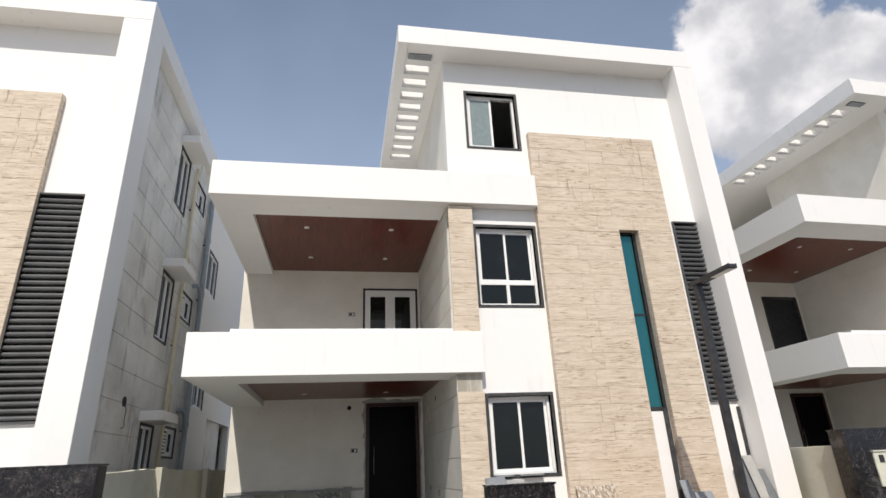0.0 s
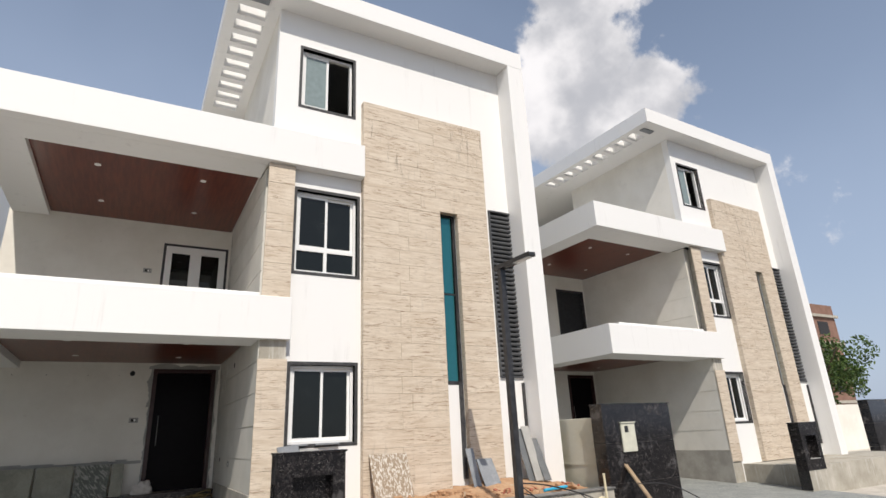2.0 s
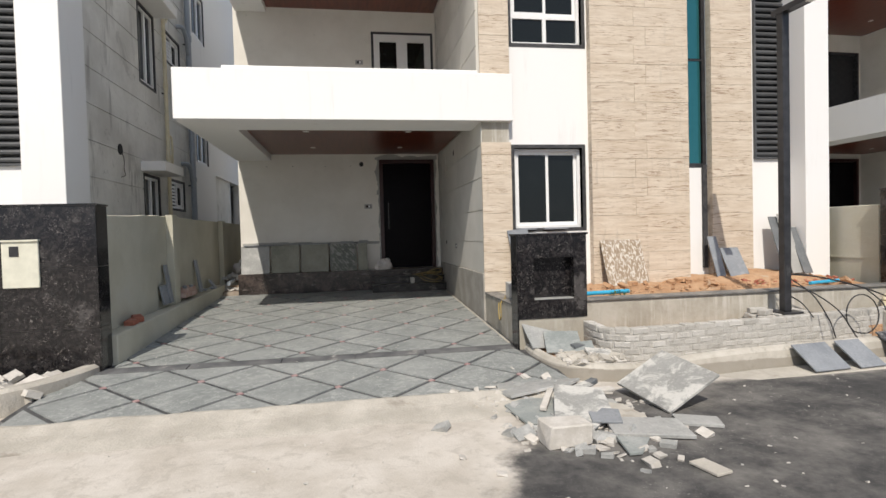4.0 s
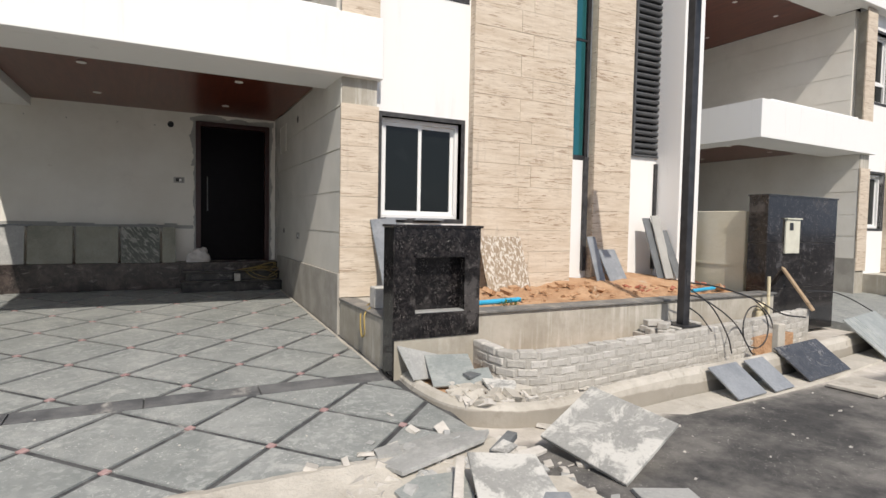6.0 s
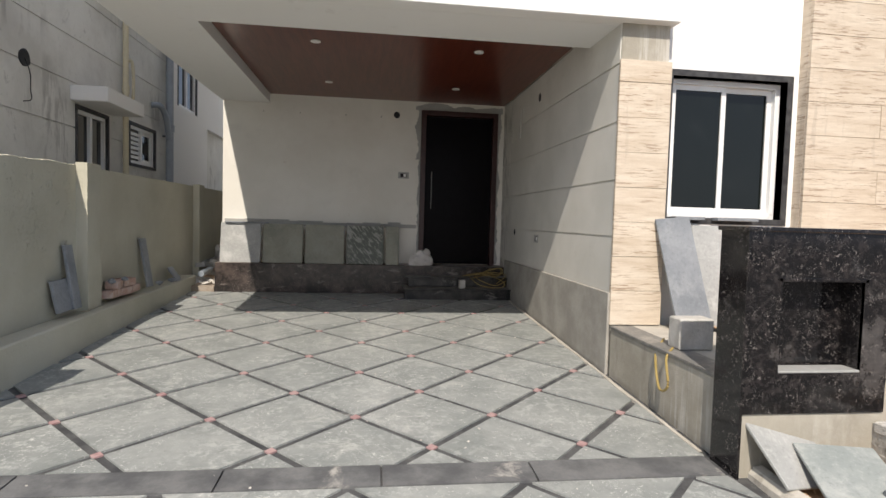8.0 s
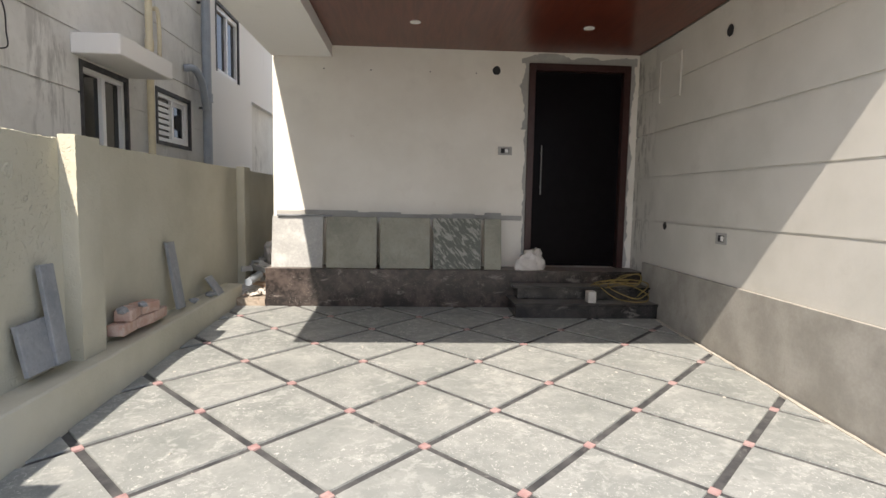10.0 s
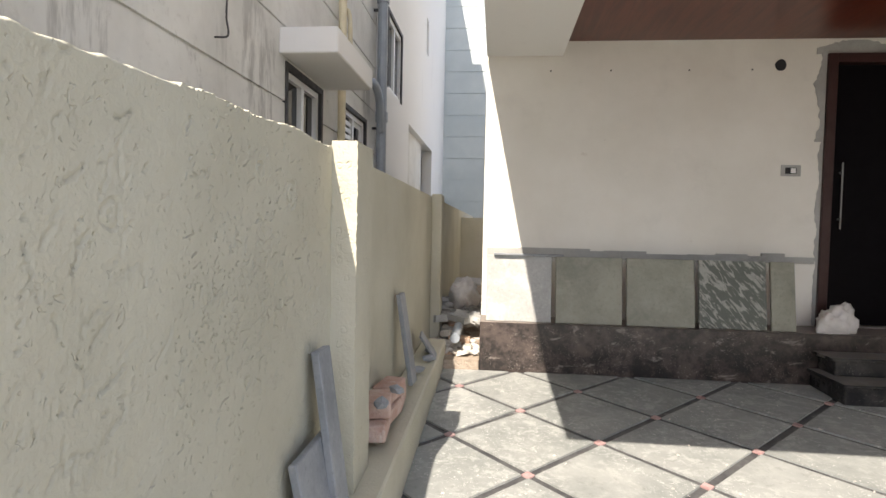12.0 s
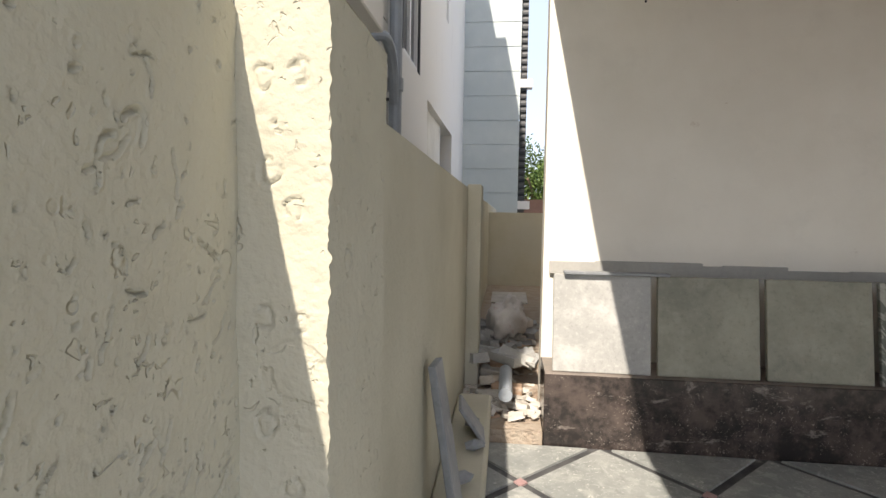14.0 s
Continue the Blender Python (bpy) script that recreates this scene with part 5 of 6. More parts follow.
for z0, z1 in ((3.17, 4.25), (6.4, 7.6)):
    w = boxes("window", [(-3.70, -3.642, 15.72, 15.77, z0, z1), (-3.70, -3.642, 16.83, 16.88, z0, z1), (-3.70, -3.642, 15.77, 16.83, z1 - 0.05, z1)], PUTTY, wing, "white framed window in a dark surround")
    bm = bmesh.new()
    pierced(bm, "x", 15.77, 16.83, z0, z1 - 0.05, -3.73, -3.67, [(15.83, 16.28, z0 + 0.06, z1 - 0.12), (16.34, 16.77, z0 + 0.06, z1 - 0.12)])
    part("window_frame", bm, UPVC, w)
    boxes("pane", [(-3.72, -3.71, 15.77, 16.83, z0, z1 - 0.05)], GLASS, w)

far = thing("far_building", "pale blue-grey plastered building with level joints", "house")
fw = boxes("wall", [(-4.58, -2.27, 23.72, 32, -0.4, 11)], PANELBLUE, far)
z = -0.4
while z < 10.9:
    boxes("plaster_panel", [(-4.6, -2.25, 23.70, 23.72, z, z + 0.58)], PANELBLUE, fw)
    z += 0.6
lv = boxes("louvre", [(-2.24, -2.08, 23.9, 24.0, 0.4, 11)], LOUVRE, far, "dark louvre strip at the corner")
for k in range(60):
    shared("slat", SLAT, lv, pose(-2.25, 23.86, 0.5 + k * 0.17) @ Matrix.Diagonal((0.28, 1, 2, 1)))
for z in (1.6, 4.6, 7.6):
    boxes("ledge", [(-2.25, -1.95, 23.7, 24.0, z, z + 0.2)], WHITE, far)


# ---- flank details of the left house: windows, awnings, pipes ----
def flank_window(parent, y0, y1, z0, z1, x, awning, fan=False):
    bm = bmesh.new()
    g = 0.05
    pierced(bm, "x", y0, y1, z0, z1, x - 0.12, x + 0.008, [(y0 + g, y1 - g, z0 + g, z1 - g)])
    w = part("window", bm, PUTTY, parent, "white window in a dark surround")
    bm = bmesh.new()
    ym = (y0 + y1) / 2
    pierced(bm, "x", y0 + g, y1 - g, z0 + g, z1 - g, x - 0.08, x - 0.02, [(y0 + 0.1, ym - 0.03, z0 + 0.1, z1 - 0.1), (ym + 0.03, y1 - 0.1, z0 + 0.1, z1 - 0.1)])
    part("window_frame", bm, UPVC, w)
    boxes("pane", [(x - 0.06, x - 0.055, y0 + g, y1 - g, z0 + g, z1 - g)], GLASS, w)
    if fan:
        for k in range(6):
            z = z0 + 0.14 + k * (z1 - z0 - 0.26) / 6
            boxes("slat", [(x - 0.054, x - 0.035, y0 + 0.1, ym - 0.03, z, z + 0.045)], UPVC, w)
        bm = bmesh.new()
        pierced(bm, "x", ym + 0.03, y1 - 0.1, z0 + 0.1, z1 - 0.1, x - 0.054, x - 0.045, [(ym + 0.08, y1 - 0.15, z0 + 0.15, z1 - 0.15)])
        part("vent_frame", bm, UPVC, w)
        bm = bmesh.new()
        # dark disc paints the shade inside the vent opening
        bmesh.ops.create_cone(bm, cap_ends=True, segments=24, radius1=0.10, radius2=0.10, depth=0.012)
        for v in bm.verts:
            v.co = Vector((v.co.z + x - 0.048, v.co.x + (ym + y1) / 2 - 0.035, v.co.y + (z0 + z1) / 2))
        part("vent_ring", bm, DARK, w, "round dark vent opening")
    if awning:
        bm = bmesh.new()
        vs = box(bm, x, x + 0.38, y0 - 0.12, y1 + 0.1, z1 + 0.02, z1 + 0.21)
        part("awning", bm, WHITE, parent, "white concrete sunshade over the window", 0.008)


FX = 7.665
for z in (0.0, 3.27, 6.47):
    flank_window(left_house, 12.30, 13.20, 0.95 + z, 2.50 + z, FX, True)
for z in (0.0, 3.23, 6.35):
    flank_window(left_house, 13.85, 14.92, 1.86 + z, 2.56 + z, FX, False, True)


def downpipe(name, x, y, r, mat, z1, label, joints):
    t = thing(name, label, "drain pipe")
    bm = bmesh.new()
    tube(bm, [(x, y, -0.3), (x, y, z1)], r, 12)
    part("pipe", bm, mat, t)
    for z in joints:
        bm = bmesh.new()
        tube(bm, [(x, y, z), (x, y, z + 0.12)], r * 1.25, 12)
        part("pipe_collar", bm, mat, t)
        boxes("pipe_clamp", [(x - 0.14, x, y - 0.015, y + 0.015, z - 0.1, z - 0.07)], BLACKMETAL, t)
    return t


downpipe("cream_pipe", -3.66, 13.56, 0.04, PVC, 9.0, "cream plastic drain pipe clamped to the flank wall", (1.2, 2.9, 4.4, 6.2, 7.9))
downpipe("grey_pipe", -3.62, 15.24, 0.065, GREYPIPE, 9.0, "grey plastic soil pipe clamped to the flank wall", (1.0, 2.6, 4.1, 6.0, 7.6))
for z in (2.62, 5.8):
    bm = bmesh.new()
    tube(bm, curve_pts([(-3.74, 14.72, z + 0.35), (-3.62, 14.78, z + 0.35), (-3.60, 15.0, z + 0.2), (-3.62, 15.2, z - 0.15)], 6), 0.05, 10)
    tagged(part("pipe_branch", bm, GREYPIPE), "grey plastic branch pipe joining the soil pipe", "drain pipe")
for z in (2.75, 5.9):
    bm = bmesh.new()
    tube(bm, curve_pts([(-3.74, 13.80, z + 0.7), (-3.66, 13.80, z + 0.65), (-3.65, 13.78, z + 0.1), (-3.66, 13.6, z - 0.1)], 6), 0.025, 8)
    tagged(part("pipe_branch", bm, PVC), "cream plastic branch pipe joining the drain pipe", "drain pipe")


# ---- loose things ----
def slab(name, label, category, m, w, h, t, mat, group=""):
    """A thin stone slab, its foot edge centred at the origin, standing along +z of m."""
    bm = bmesh.new()
    box(bm, -w / 2, w / 2, -t / 2, t / 2, 0, h)
    ob = new(name, mesh_of(name, bm, mat, min(0.004, t / 5)))
    ob.matrix_basis = m
    return tagged(ob, label, category, group)


# facing slabs leaning above the plinth
xx = -2.20
for w, mat, lab in ((0.60, SLATEPALE, "pale dusty slate slab"), (0.60, SLATEGREEN, "green-grey slate slab"), (0.60, SLATEGREEN, "green-grey slate slab"), (0.58, SLATEMARBLE, "slate slab with bold pale veins"), (0.22, SLATEGREEN, "narrow brownish slate strip")):
    slab("stone_slab", lab + " leaning on the rear wall above the plinth", "stone slab", pose(xx + w / 2, 13.17, 0.43, -8), w - 0.02, 0.595, 0.03, mat, "slabs on the plinth")
    xx += w + 0.018 if w > 0.3 else w
slab("stone_offcut", "thin slate offcut lying on top of the leaning slabs", "stone slab", pose(-1.82, 13.20, 1.03, -90), 0.62, 0.08, 0.02, SLATEBLUE)
bm = bmesh.new()
rr = random.Random(5)
x = -2.2
while x < 0.7:
    w = rr.uniform(0.12, 0.4)
    box(bm, x, min(x + w, 0.75), 13.47, 13.498, 1.0, 1.05 + 0.04 * rr.random())
    x += w
structure(part("mortar_bead", bm, CEMENT), "ragged grey mortar above the slabs")


# ---- loose things on the site ----
def plate(name, label, category, corner, u, v, t, mat, group=""):
    """A flat slab from one corner along two edges, its thickness behind."""
    corner, u, v = Vector(corner), Vector(u), Vector(v)
    n = u.cross(v).normalized()
    v2 = n.cross(u).normalized() * v.length
    bm = bmesh.new()
    box(bm, 0, u.length, 0, v.length, -t, 0)
    ob = new(name, mesh_of(name, bm, mat, min(0.004, t / 5)))
    m = Matrix((u.normalized(), v2.normalized(), n)).transposed().to_4x4()
    ob.matrix_basis = Matrix.Translation(corner) @ m
    return tagged(ob, label, category, group)


SLATEDARK = slate("dark_grey_slate", (0.11, 0.12, 0.125), (0.16, 0.17, 0.175), (0.26, 0.27, 0.27), 0.5)
EARTHBRICK = mottled("dusty_orange_brick", (0.42, 0.27, 0.18), (0.52, 0.38, 0.28), 9, 0.95, 0.5, 60, (0.55, 0.50, 0.44))
plate("stone_slab", "large pale dusty stone slab propped on the kerb", "stone slab", (2.75, 5.25, -0.375), (0.52, 0.07, 0.27), (-0.04, 0.68, 0.13), 0.03, SLATEBLOTCH)
plate("stone_slab", "blue-grey stone slab leaning on the kerb", "stone slab", (4.89, 6.0, -0.36), (0.46, 0.04, 0.0), (-0.10, 0.30, 0.22), 0.02, SLATEBLUE, "slabs leaning on the kerb")
plate("stone_slab", "narrow blue-grey stone slab leaning on the kerb", "stone slab", (5.46, 6.02, -0.36), (0.34, 0.03, 0.0), (-0.14, 0.30, 0.22), 0.02, SLATEBLUE, "slabs leaning on the kerb")
plate("stone_slab", "dark speckled slab leaning on the kerb", "stone slab", (6.15, 6.10, -0.365), (0.98, 0.12, 0.0), (-0.20, 0.32, 0.26), 0.02, DARKSPECK, "slabs leaning on the kerb")
plate("floor_tile", "cream tile lying on the road beside the kerb", "tile", (6.25, 5.55, -0.36), (0.62, 0.06, 0.0), (0.12, 0.42, 0.0), 0.03, KERB)
plate("floor_tile", "small cream tile lying on the road", "tile", (2.37, 4.10, -0.375), (0.13, 0.03, 0.0), (-0.07, 0.22, 0.0), 0.02, KERB)


def shard(label, corners, t, mat, group="broken slabs"):
    """A broken slab: a flat outline of its own corners with its thickness below."""
    bm = bmesh.new()
    c = [Vector(p) for p in corners]
    nrm = (c[1] - c[0]).cross(c[2] - c[0]).normalized()
    if nrm.z < 0:
        c.reverse()
        nrm = -nrm
    mid = sum(c, Vector()) / len(c)
    hi = [bm.verts.new(p - mid) for p in c]
    lo = [bm.verts.new(p - mid - nrm * t) for p in c]
    bm.faces.new(hi)
    bm.faces.new(lo[::-1])
    for k in range(len(c)):
        bm.faces.new((hi[k], lo[k], lo[(k + 1) % len(c)], hi[(k + 1) % len(c)]))
    ob = new("stone_slab", mesh_of("stone_slab", bm, mat, min(0.003, t / 6)))
    ob.location = mid
    return tagged(ob, label, "stone slab", group)


shard("pale mottled broken slab tipped on the rubble", [(1.89, 5.68, -0.19), (2.26, 5.50, -0.20), (2.22, 5.20, -0.32), (1.95, 4.98, -0.36), (1.66, 5.06, -0.35)], 0.022, SLATEBLOTCH)
shard("green-grey broken slab lying on the ground", [(1.44, 5.72, -0.355), (1.62, 5.80, -0.34), (1.90, 5.72, -0.32), (1.70, 5.10, -0.365), (1.50, 5.30, -0.37)], 0.022, TEALSLAB)
shard("grey slab tip jutting over a hollow at the drive's edge", [(1.54, 5.84, -0.315), (2.20, 5.99, -0.27), (2.34, 6.16, -0.29), (1.95, 6.32, -0.322), (1.42, 6.16, -0.335)], 0.028, SLATEPALE)
shard("small dark slab on the rubble", [(2.12, 5.80, -0.26), (2.38, 5.98, -0.24), (2.42, 5.92, -0.24), (2.17, 5.74, -0.27)], 0.045, SLATEDARK)
shard("small blue-grey slab on the rubble", [(2.02, 5.29, -0.285), (2.26, 5.19, -0.29), (2.20, 5.00, -0.325), (1.97, 5.05, -0.32)], 0.022, SLATEBLUE)
shard("cream cement slab lying on the rubble", [(2.24, 5.47, -0.31), (2.42, 5.42, -0.33), (2.48, 5.13, -0.35), (2.22, 5.08, -0.35)], 0.03, KERB)
shard("long grey slab lying on the rubble", [(2.12, 5.17, -0.335), (2.66, 5.00, -0.335), (2.62, 4.68, -0.36), (2.06, 4.87, -0.36)], 0.03, SLATEPALE)
shard("thin pale strip of stone on the road", [(2.74, 5.20, -0.37), (3.05, 5.05, -0.37), (2.98, 4.86, -0.37), (2.67, 4.99, -0.37)], 0.028, SLATEPALE)
shard("small green slab on the road", [(2.04, 4.80, -0.35), (2.27, 4.73, -0.36), (2.10, 4.52, -0.37), (2.0, 4.52, -0.37)], 0.022, TEALSLAB)
shard("narrow pale offcut leaning in the rubble", [(1.67, 5.44, -0.31), (1.86, 5.76, -0.24), (1.91, 5.74, -0.24), (1.72, 5.41, -0.31)], 0.03, RUBBLE)
shard("white splinter lying on the rubble", [(2.20, 5.66, -0.24), (2.44, 5.70, -0.25), (2.46, 5.64, -0.26), (2.24, 5.58, -0.26)], 0.025, RUBBLE)
shard("small pale splinter lying on the rubble", [(2.10, 5.74, -0.23), (2.24, 5.82, -0.22), (2.30, 5.74, -0.24), (2.18, 5.68, -0.25)], 0.018, SLATEBLOTCH)
bm = bmesh.new()
for v in box(bm, 1.50, 1.82, 4.74, 4.96, -0.40, -0.22):
    v.co += Vector((noise.noise(v.co * 7), noise.noise(v.co * 9 + Vector((3, 0, 0))), noise.noise(v.co * 8))) * 0.05
tagged(part("cement_lump", bm, RUBBLE, bevel=0.01), "pale broken cement block on the road", "rubble")


def chips(name, n, seed, region, size, mat, label, z=None):
    rng = random.Random(seed)
    bm = bmesh.new()
    for k in range(n):
        x, y = region(rng)
        s = size * rng.uniform(0.4, 1.5)
        base = z if z is not None else (surf(y) if x < 2.1 else ROADZ)
        r = bmesh.ops.create_cube(bm, size=1)
        m = pose(x, y, base + s * 0.12, rng.uniform(-25, 25), rng.uniform(-25, 25), rng.uniform(0, 180)) @ Matrix.Diagonal((s, s * rng.uniform(0.4, 0.9), s * rng.uniform(0.15, 0.45), 1))
        for v in r["verts"]:
            v.co = m @ (v.co * rng.uniform(0.8, 1.1))
    return tagged(part(name, bm, mat), label, "rubble", kind="stuff")


chips("rubble_chips", 260, 1, lambda r: (r.gauss(1.95, 0.35), r.gauss(5.35, 0.42)), 0.075, RUBBLE, "pale stone and cement chips")
chips("slate_chips", 110, 2, lambda r: (r.gauss(1.9, 0.3), r.gauss(5.45, 0.4)), 0.11, SLATEPALE, "grey slate splinters")
chips("road_grit", 260, 3, lambda r: (r.uniform(-2.5, 7.0), r.uniform(2.0, 6.0)), 0.022, RUBBLE, "small pale grit on the road")
chips("pit_stones", 60, 18, lambda r: (r.uniform(2.40, 2.98), r.uniform(6.48, 7.05)), 0.10, KERB, "dusty lumps of mortar between kerb and planter", -0.225)
chips("pit_rubble", 90, 4, lambda r: (r.uniform(2.40, 2.98), r.uniform(6.48, 7.05)), 0.085, RUBBLE, "broken stone between kerb and planter", -0.235)
chips("bed_rubble", 90, 5, lambda r: (r.uniform(3.3, 7.6), r.uniform(7.9, 9.1)), 0.05, SOIL, "clods and stones on the soil bed", 0.31)
chips("bed_lumps", 46, 15, lambda r: (r.uniform(3.9, 7.4), r.uniform(8.0, 9.0)), 0.12, SOIL, "lumps of dry soil on the bed", 0.32)
chips("bed_stones", 40, 6, lambda r: (r.uniform(5.9, 7.6), r.uniform(8.0, 8.9)), 0.06, REDBRICK, "brick bits on the soil bed", 0.33)
chips("drive_grit", 160, 7, lambda r: (r.uniform(-2.5, 2.0), r.uniform(6.2, 12.9)), 0.012, RUBBLE, "fine grit on the drive")
chips("corner_rubble", 90, 8, lambda r: (r.uniform(-4.2, -2.9), r.uniform(6.8, 7.5)), 0.15, RUBBLE, "pale rubble heap at the gate pillar", -0.25)
chips("neighbour_rubble", 120, 9, lambda r: (r.uniform(8.2, 9.6), r.uniform(8.4, 10.5)), 0.16, SLATEBLUE, "slate waste beside the compound wall", 0.1)
plate("stone_slab", "large green-grey slab leaning in the kerb corner", "stone slab", (2.30, 6.98, -0.20), (0.40, -0.10, 0.0), (-0.03, 0.42, 0.16), 0.02, TEALSLAB, "slabs in the kerb corner")
plate("stone_slab", "pale slab leaning on the gate post footing", "stone slab", (2.20, 7.15, -0.18), (0.42, 0.10, -0.04), (-0.04, 0.34, 0.28), 0.02, SLATEPALE, "slabs in the kerb corner")
shard("small dark offcut lying on the rubble in the kerb corner", [(2.60, 7.02, -0.13), (2.74, 7.06, -0.13), (2.76, 6.96, -0.14), (2.62, 6.93, -0.14)], 0.03, SLATEDARK, "slabs in the kerb corner")
shard("green slab piece half buried in the kerb corner", [(2.55, 7.12, -0.14), (2.86, 7.02, -0.10), (2.84, 6.86, -0.2), (2.5, 6.86, -0.23)], 0.02, TEALSLAB, "slabs in the kerb corner")
shard("pale slab piece on the rubble in the kerb corner", [(2.70, 6.86, -0.14), (2.96, 6.74, -0.16), (2.90, 6.60, -0.2), (2.68, 6.68, -0.2)], 0.02, SLATEBLOTCH, "slabs in the kerb corner")

# leaning things on the front bed
plate("mottled_tile", "brown and white mottled tile leaning on the stone cladding", "tile", (4.02, 8.90, 0.29), (0.70, 0.04, 0.0), (-0.06, 0.27, 0.72), 0.012, MOTTLED)
plate("stone_slab", "tall narrow blue-grey slab leaning on the cladding", "stone slab", (5.86, 8.90, 0.36), (0.16, 0.0, 0.0), (0.04, 0.26, 0.66), 0.02, SLATEBLUE, "slabs on the front bed")
plate("stone_slab", "wide blue-grey slab leaning on the cladding", "stone slab", (6.06, 8.84, 0.36), (0.34, 0.0, 0.0), (-0.12, 0.30, 0.46), 0.02, SLATEBLUE, "slabs on the front bed")
for k, (x, w, h, skew) in enumerate(((6.98, 0.16, 0.92, 0.02), (7.10, 0.18, 0.96, 0.06), (7.26, 0.16, 0.72, 0.16))):
    plate("stone_strip", "tall grey stone strip leaning in the corner of the front", "stone slab", (x, 8.82 - 0.05 * k, 0.40), (w, 0.0, 0.0), (skew, 0.34, h), 0.02, CEMENT if k == 1 else SLATEDARK, "strips in the corner")
plate("stone_slab", "tall blue-grey slab leaning below the window beside the gate post", "stone slab", (2.62, 8.92, 0.24), (0.34, 0.05, 0.03), (-0.16, 0.25, 0.96), 0.02, SLATEBLUE, "slabs behind the gate post")
plate("stone_slab", "grey slab leaning below the window behind the gate post", "stone slab", (2.86, 8.98, 0.24), (0.30, 0.0, 0.0), (-0.02, 0.24, 0.92), 0.02, SLATEPALE, "slabs behind the gate post")
for x, w in ((2.72, 0.28), (3.12, 0.40)):
    plate("stone_offcut", "grey slate piece lying on the window sill", "stone slab", (x, 9.24, 1.235), (w, 0.0, 0.0), (0.0, 0.10, 0.0), 0.03, SLATEBLUE)
bm = bmesh.new()
box(bm, 2.24, 2.50, 8.28, 8.44, 0.265, 0.49)
tagged(part("cement_block", bm, BLOCKM, bevel=0.01), "grey cement block on the retaining wall coping", "block")
bm = bmesh.new()
tube(bm, curve_pts([(2.20, 8.30, 0.28), (2.11, 8.22, 0.22), (2.09, 8.15, 0.05), (2.10, 8.28, 0.0), (2.14, 8.42, 0.2), (2.3, 8.6, 0.28)], 8), 0.009, 6)
tagged(part("yellow_rope", bm, YELLOW), "yellow cord hanging over the retaining wall", "rope")
bm = bmesh.new()
tube(bm, [(3.12, 7.80, 0.345), (3.80, 7.90, 0.345)], 0.028, 10)
tagged(part("blue_pipe", bm, BLUEPIPE), "short blue plastic pipe on the soil bed", "pipe")
bm = bmesh.new()
tube(bm, [(6.55, 7.86, 0.34), (7.1, 7.95, 0.35)], 0.025, 10)
tagged(part("blue_pipe", bm, BLUEPIPE), "short blue plastic pipe half buried in soil", "pipe")
rng = random.Random(12)
bm = bmesh.new()
for k in range(70):
    c = Vector((3.62 + rng.gauss(0, 0.07), 7.86 + rng.gauss(0, 0.04), 0.29 + rng.random() * 0.07))
    a, b = Vector((rng.gauss(0, 1), rng.gauss(0, 1), rng.gauss(0.3, 0.6))).normalized() * 0.03, Vector((rng.gauss(0, 1), rng.gauss(0, 1), 0.4)).normalized() * 0.012
    bm.faces.new([bm.verts.new(c - a), bm.verts.new(c + b), bm.verts.new(c + a), bm.verts.new(c - b)])
tagged(part("weeds", bm, LEAVES), "small green weeds by the bed's edge", "plant", kind="stuff")

# cables and pipes round the street lamp
for i, pts in enumerate((
    [(5.62, 7.20, 0.55), (6.0, 7.1, 0.50), (6.6, 7.05, 0.34), (7.2, 7.05, 0.12), (7.6, 7.0, 0.06)],
    [(5.60, 7.20, 0.42), (5.75, 7.05, 0.36), (6.0, 6.86, 0.12), (6.15, 6.75, -0.2), (6.3, 6.8, -0.25)],
    [(6.28 + 0.24 * math.cos(a * 0.7), 6.80 + 0.02 * math.sin(a), 0.06 + 0.24 * math.sin(a * 0.7)) for a in range(-3, 7)],
    [(5.95, 6.84, -0.22), (5.88, 6.86, 0.0), (5.78, 7.0, 0.3), (5.63, 7.2, 0.5)],
    [(5.5, 7.25, 0.35), (5.7, 7.1, 0.2), (5.75, 6.95, 0.02)],
    [(6.6, 7.05, 0.34), (6.72, 6.92, 0.15), (6.74, 6.85, -0.1)],
    [(8.1, 7.3, 0.35), (8.7, 7.2, 0.3), (9.2, 7.0, 0.05), (9.35, 6.9, -0.1)],
)):
    bm = bmesh.new()
    tube(bm, curve_pts(pts, 8), 0.008 if i else 0.010, 6)
    tagged(part("cable", bm, CABLE), "black cable looping from the lamp over the brick planter" if i < 6 else "black cable hanging before the granite pillar", "cable", "loose cables")
bm = bmesh.new()
tube(bm, [(7.47, 7.40, -0.2), (7.45, 7.40, 0.55)], 0.020, 10)
tagged(part("cream_pipe_stub", bm, PVC), "upright cream plastic pipe stub", "pipe")
bm = bmesh.new()
tube(bm, curve_pts([(7.30, 7.42, -0.1), (7.30, 7.42, 0.12), (7.34, 7.42, 0.17), (7.44, 7.46, 0.17), (7.48, 7.47, 0.12), (7.48, 7.48, -0.1)], 6), 0.035, 10)
tagged(part("cream_pipe_bend", bm, PVC), "cream plastic pipe bend beside the planter", "pipe")
chips("wall_foot_rubble", 120, 16, lambda r: (r.uniform(3.0, 6.0), r.gauss(6.66, 0.05)), 0.035, RUBBLE, "mortar crumbs at the foot of the planter wall", -0.33)
plate("timber_board", "rough timber plank leaning on the granite pillar", "plank", (8.42, 7.36, 0.05), (0.09, 0.02, 0.0), (-0.50, 0.30, 0.56), 0.03, WOOD)
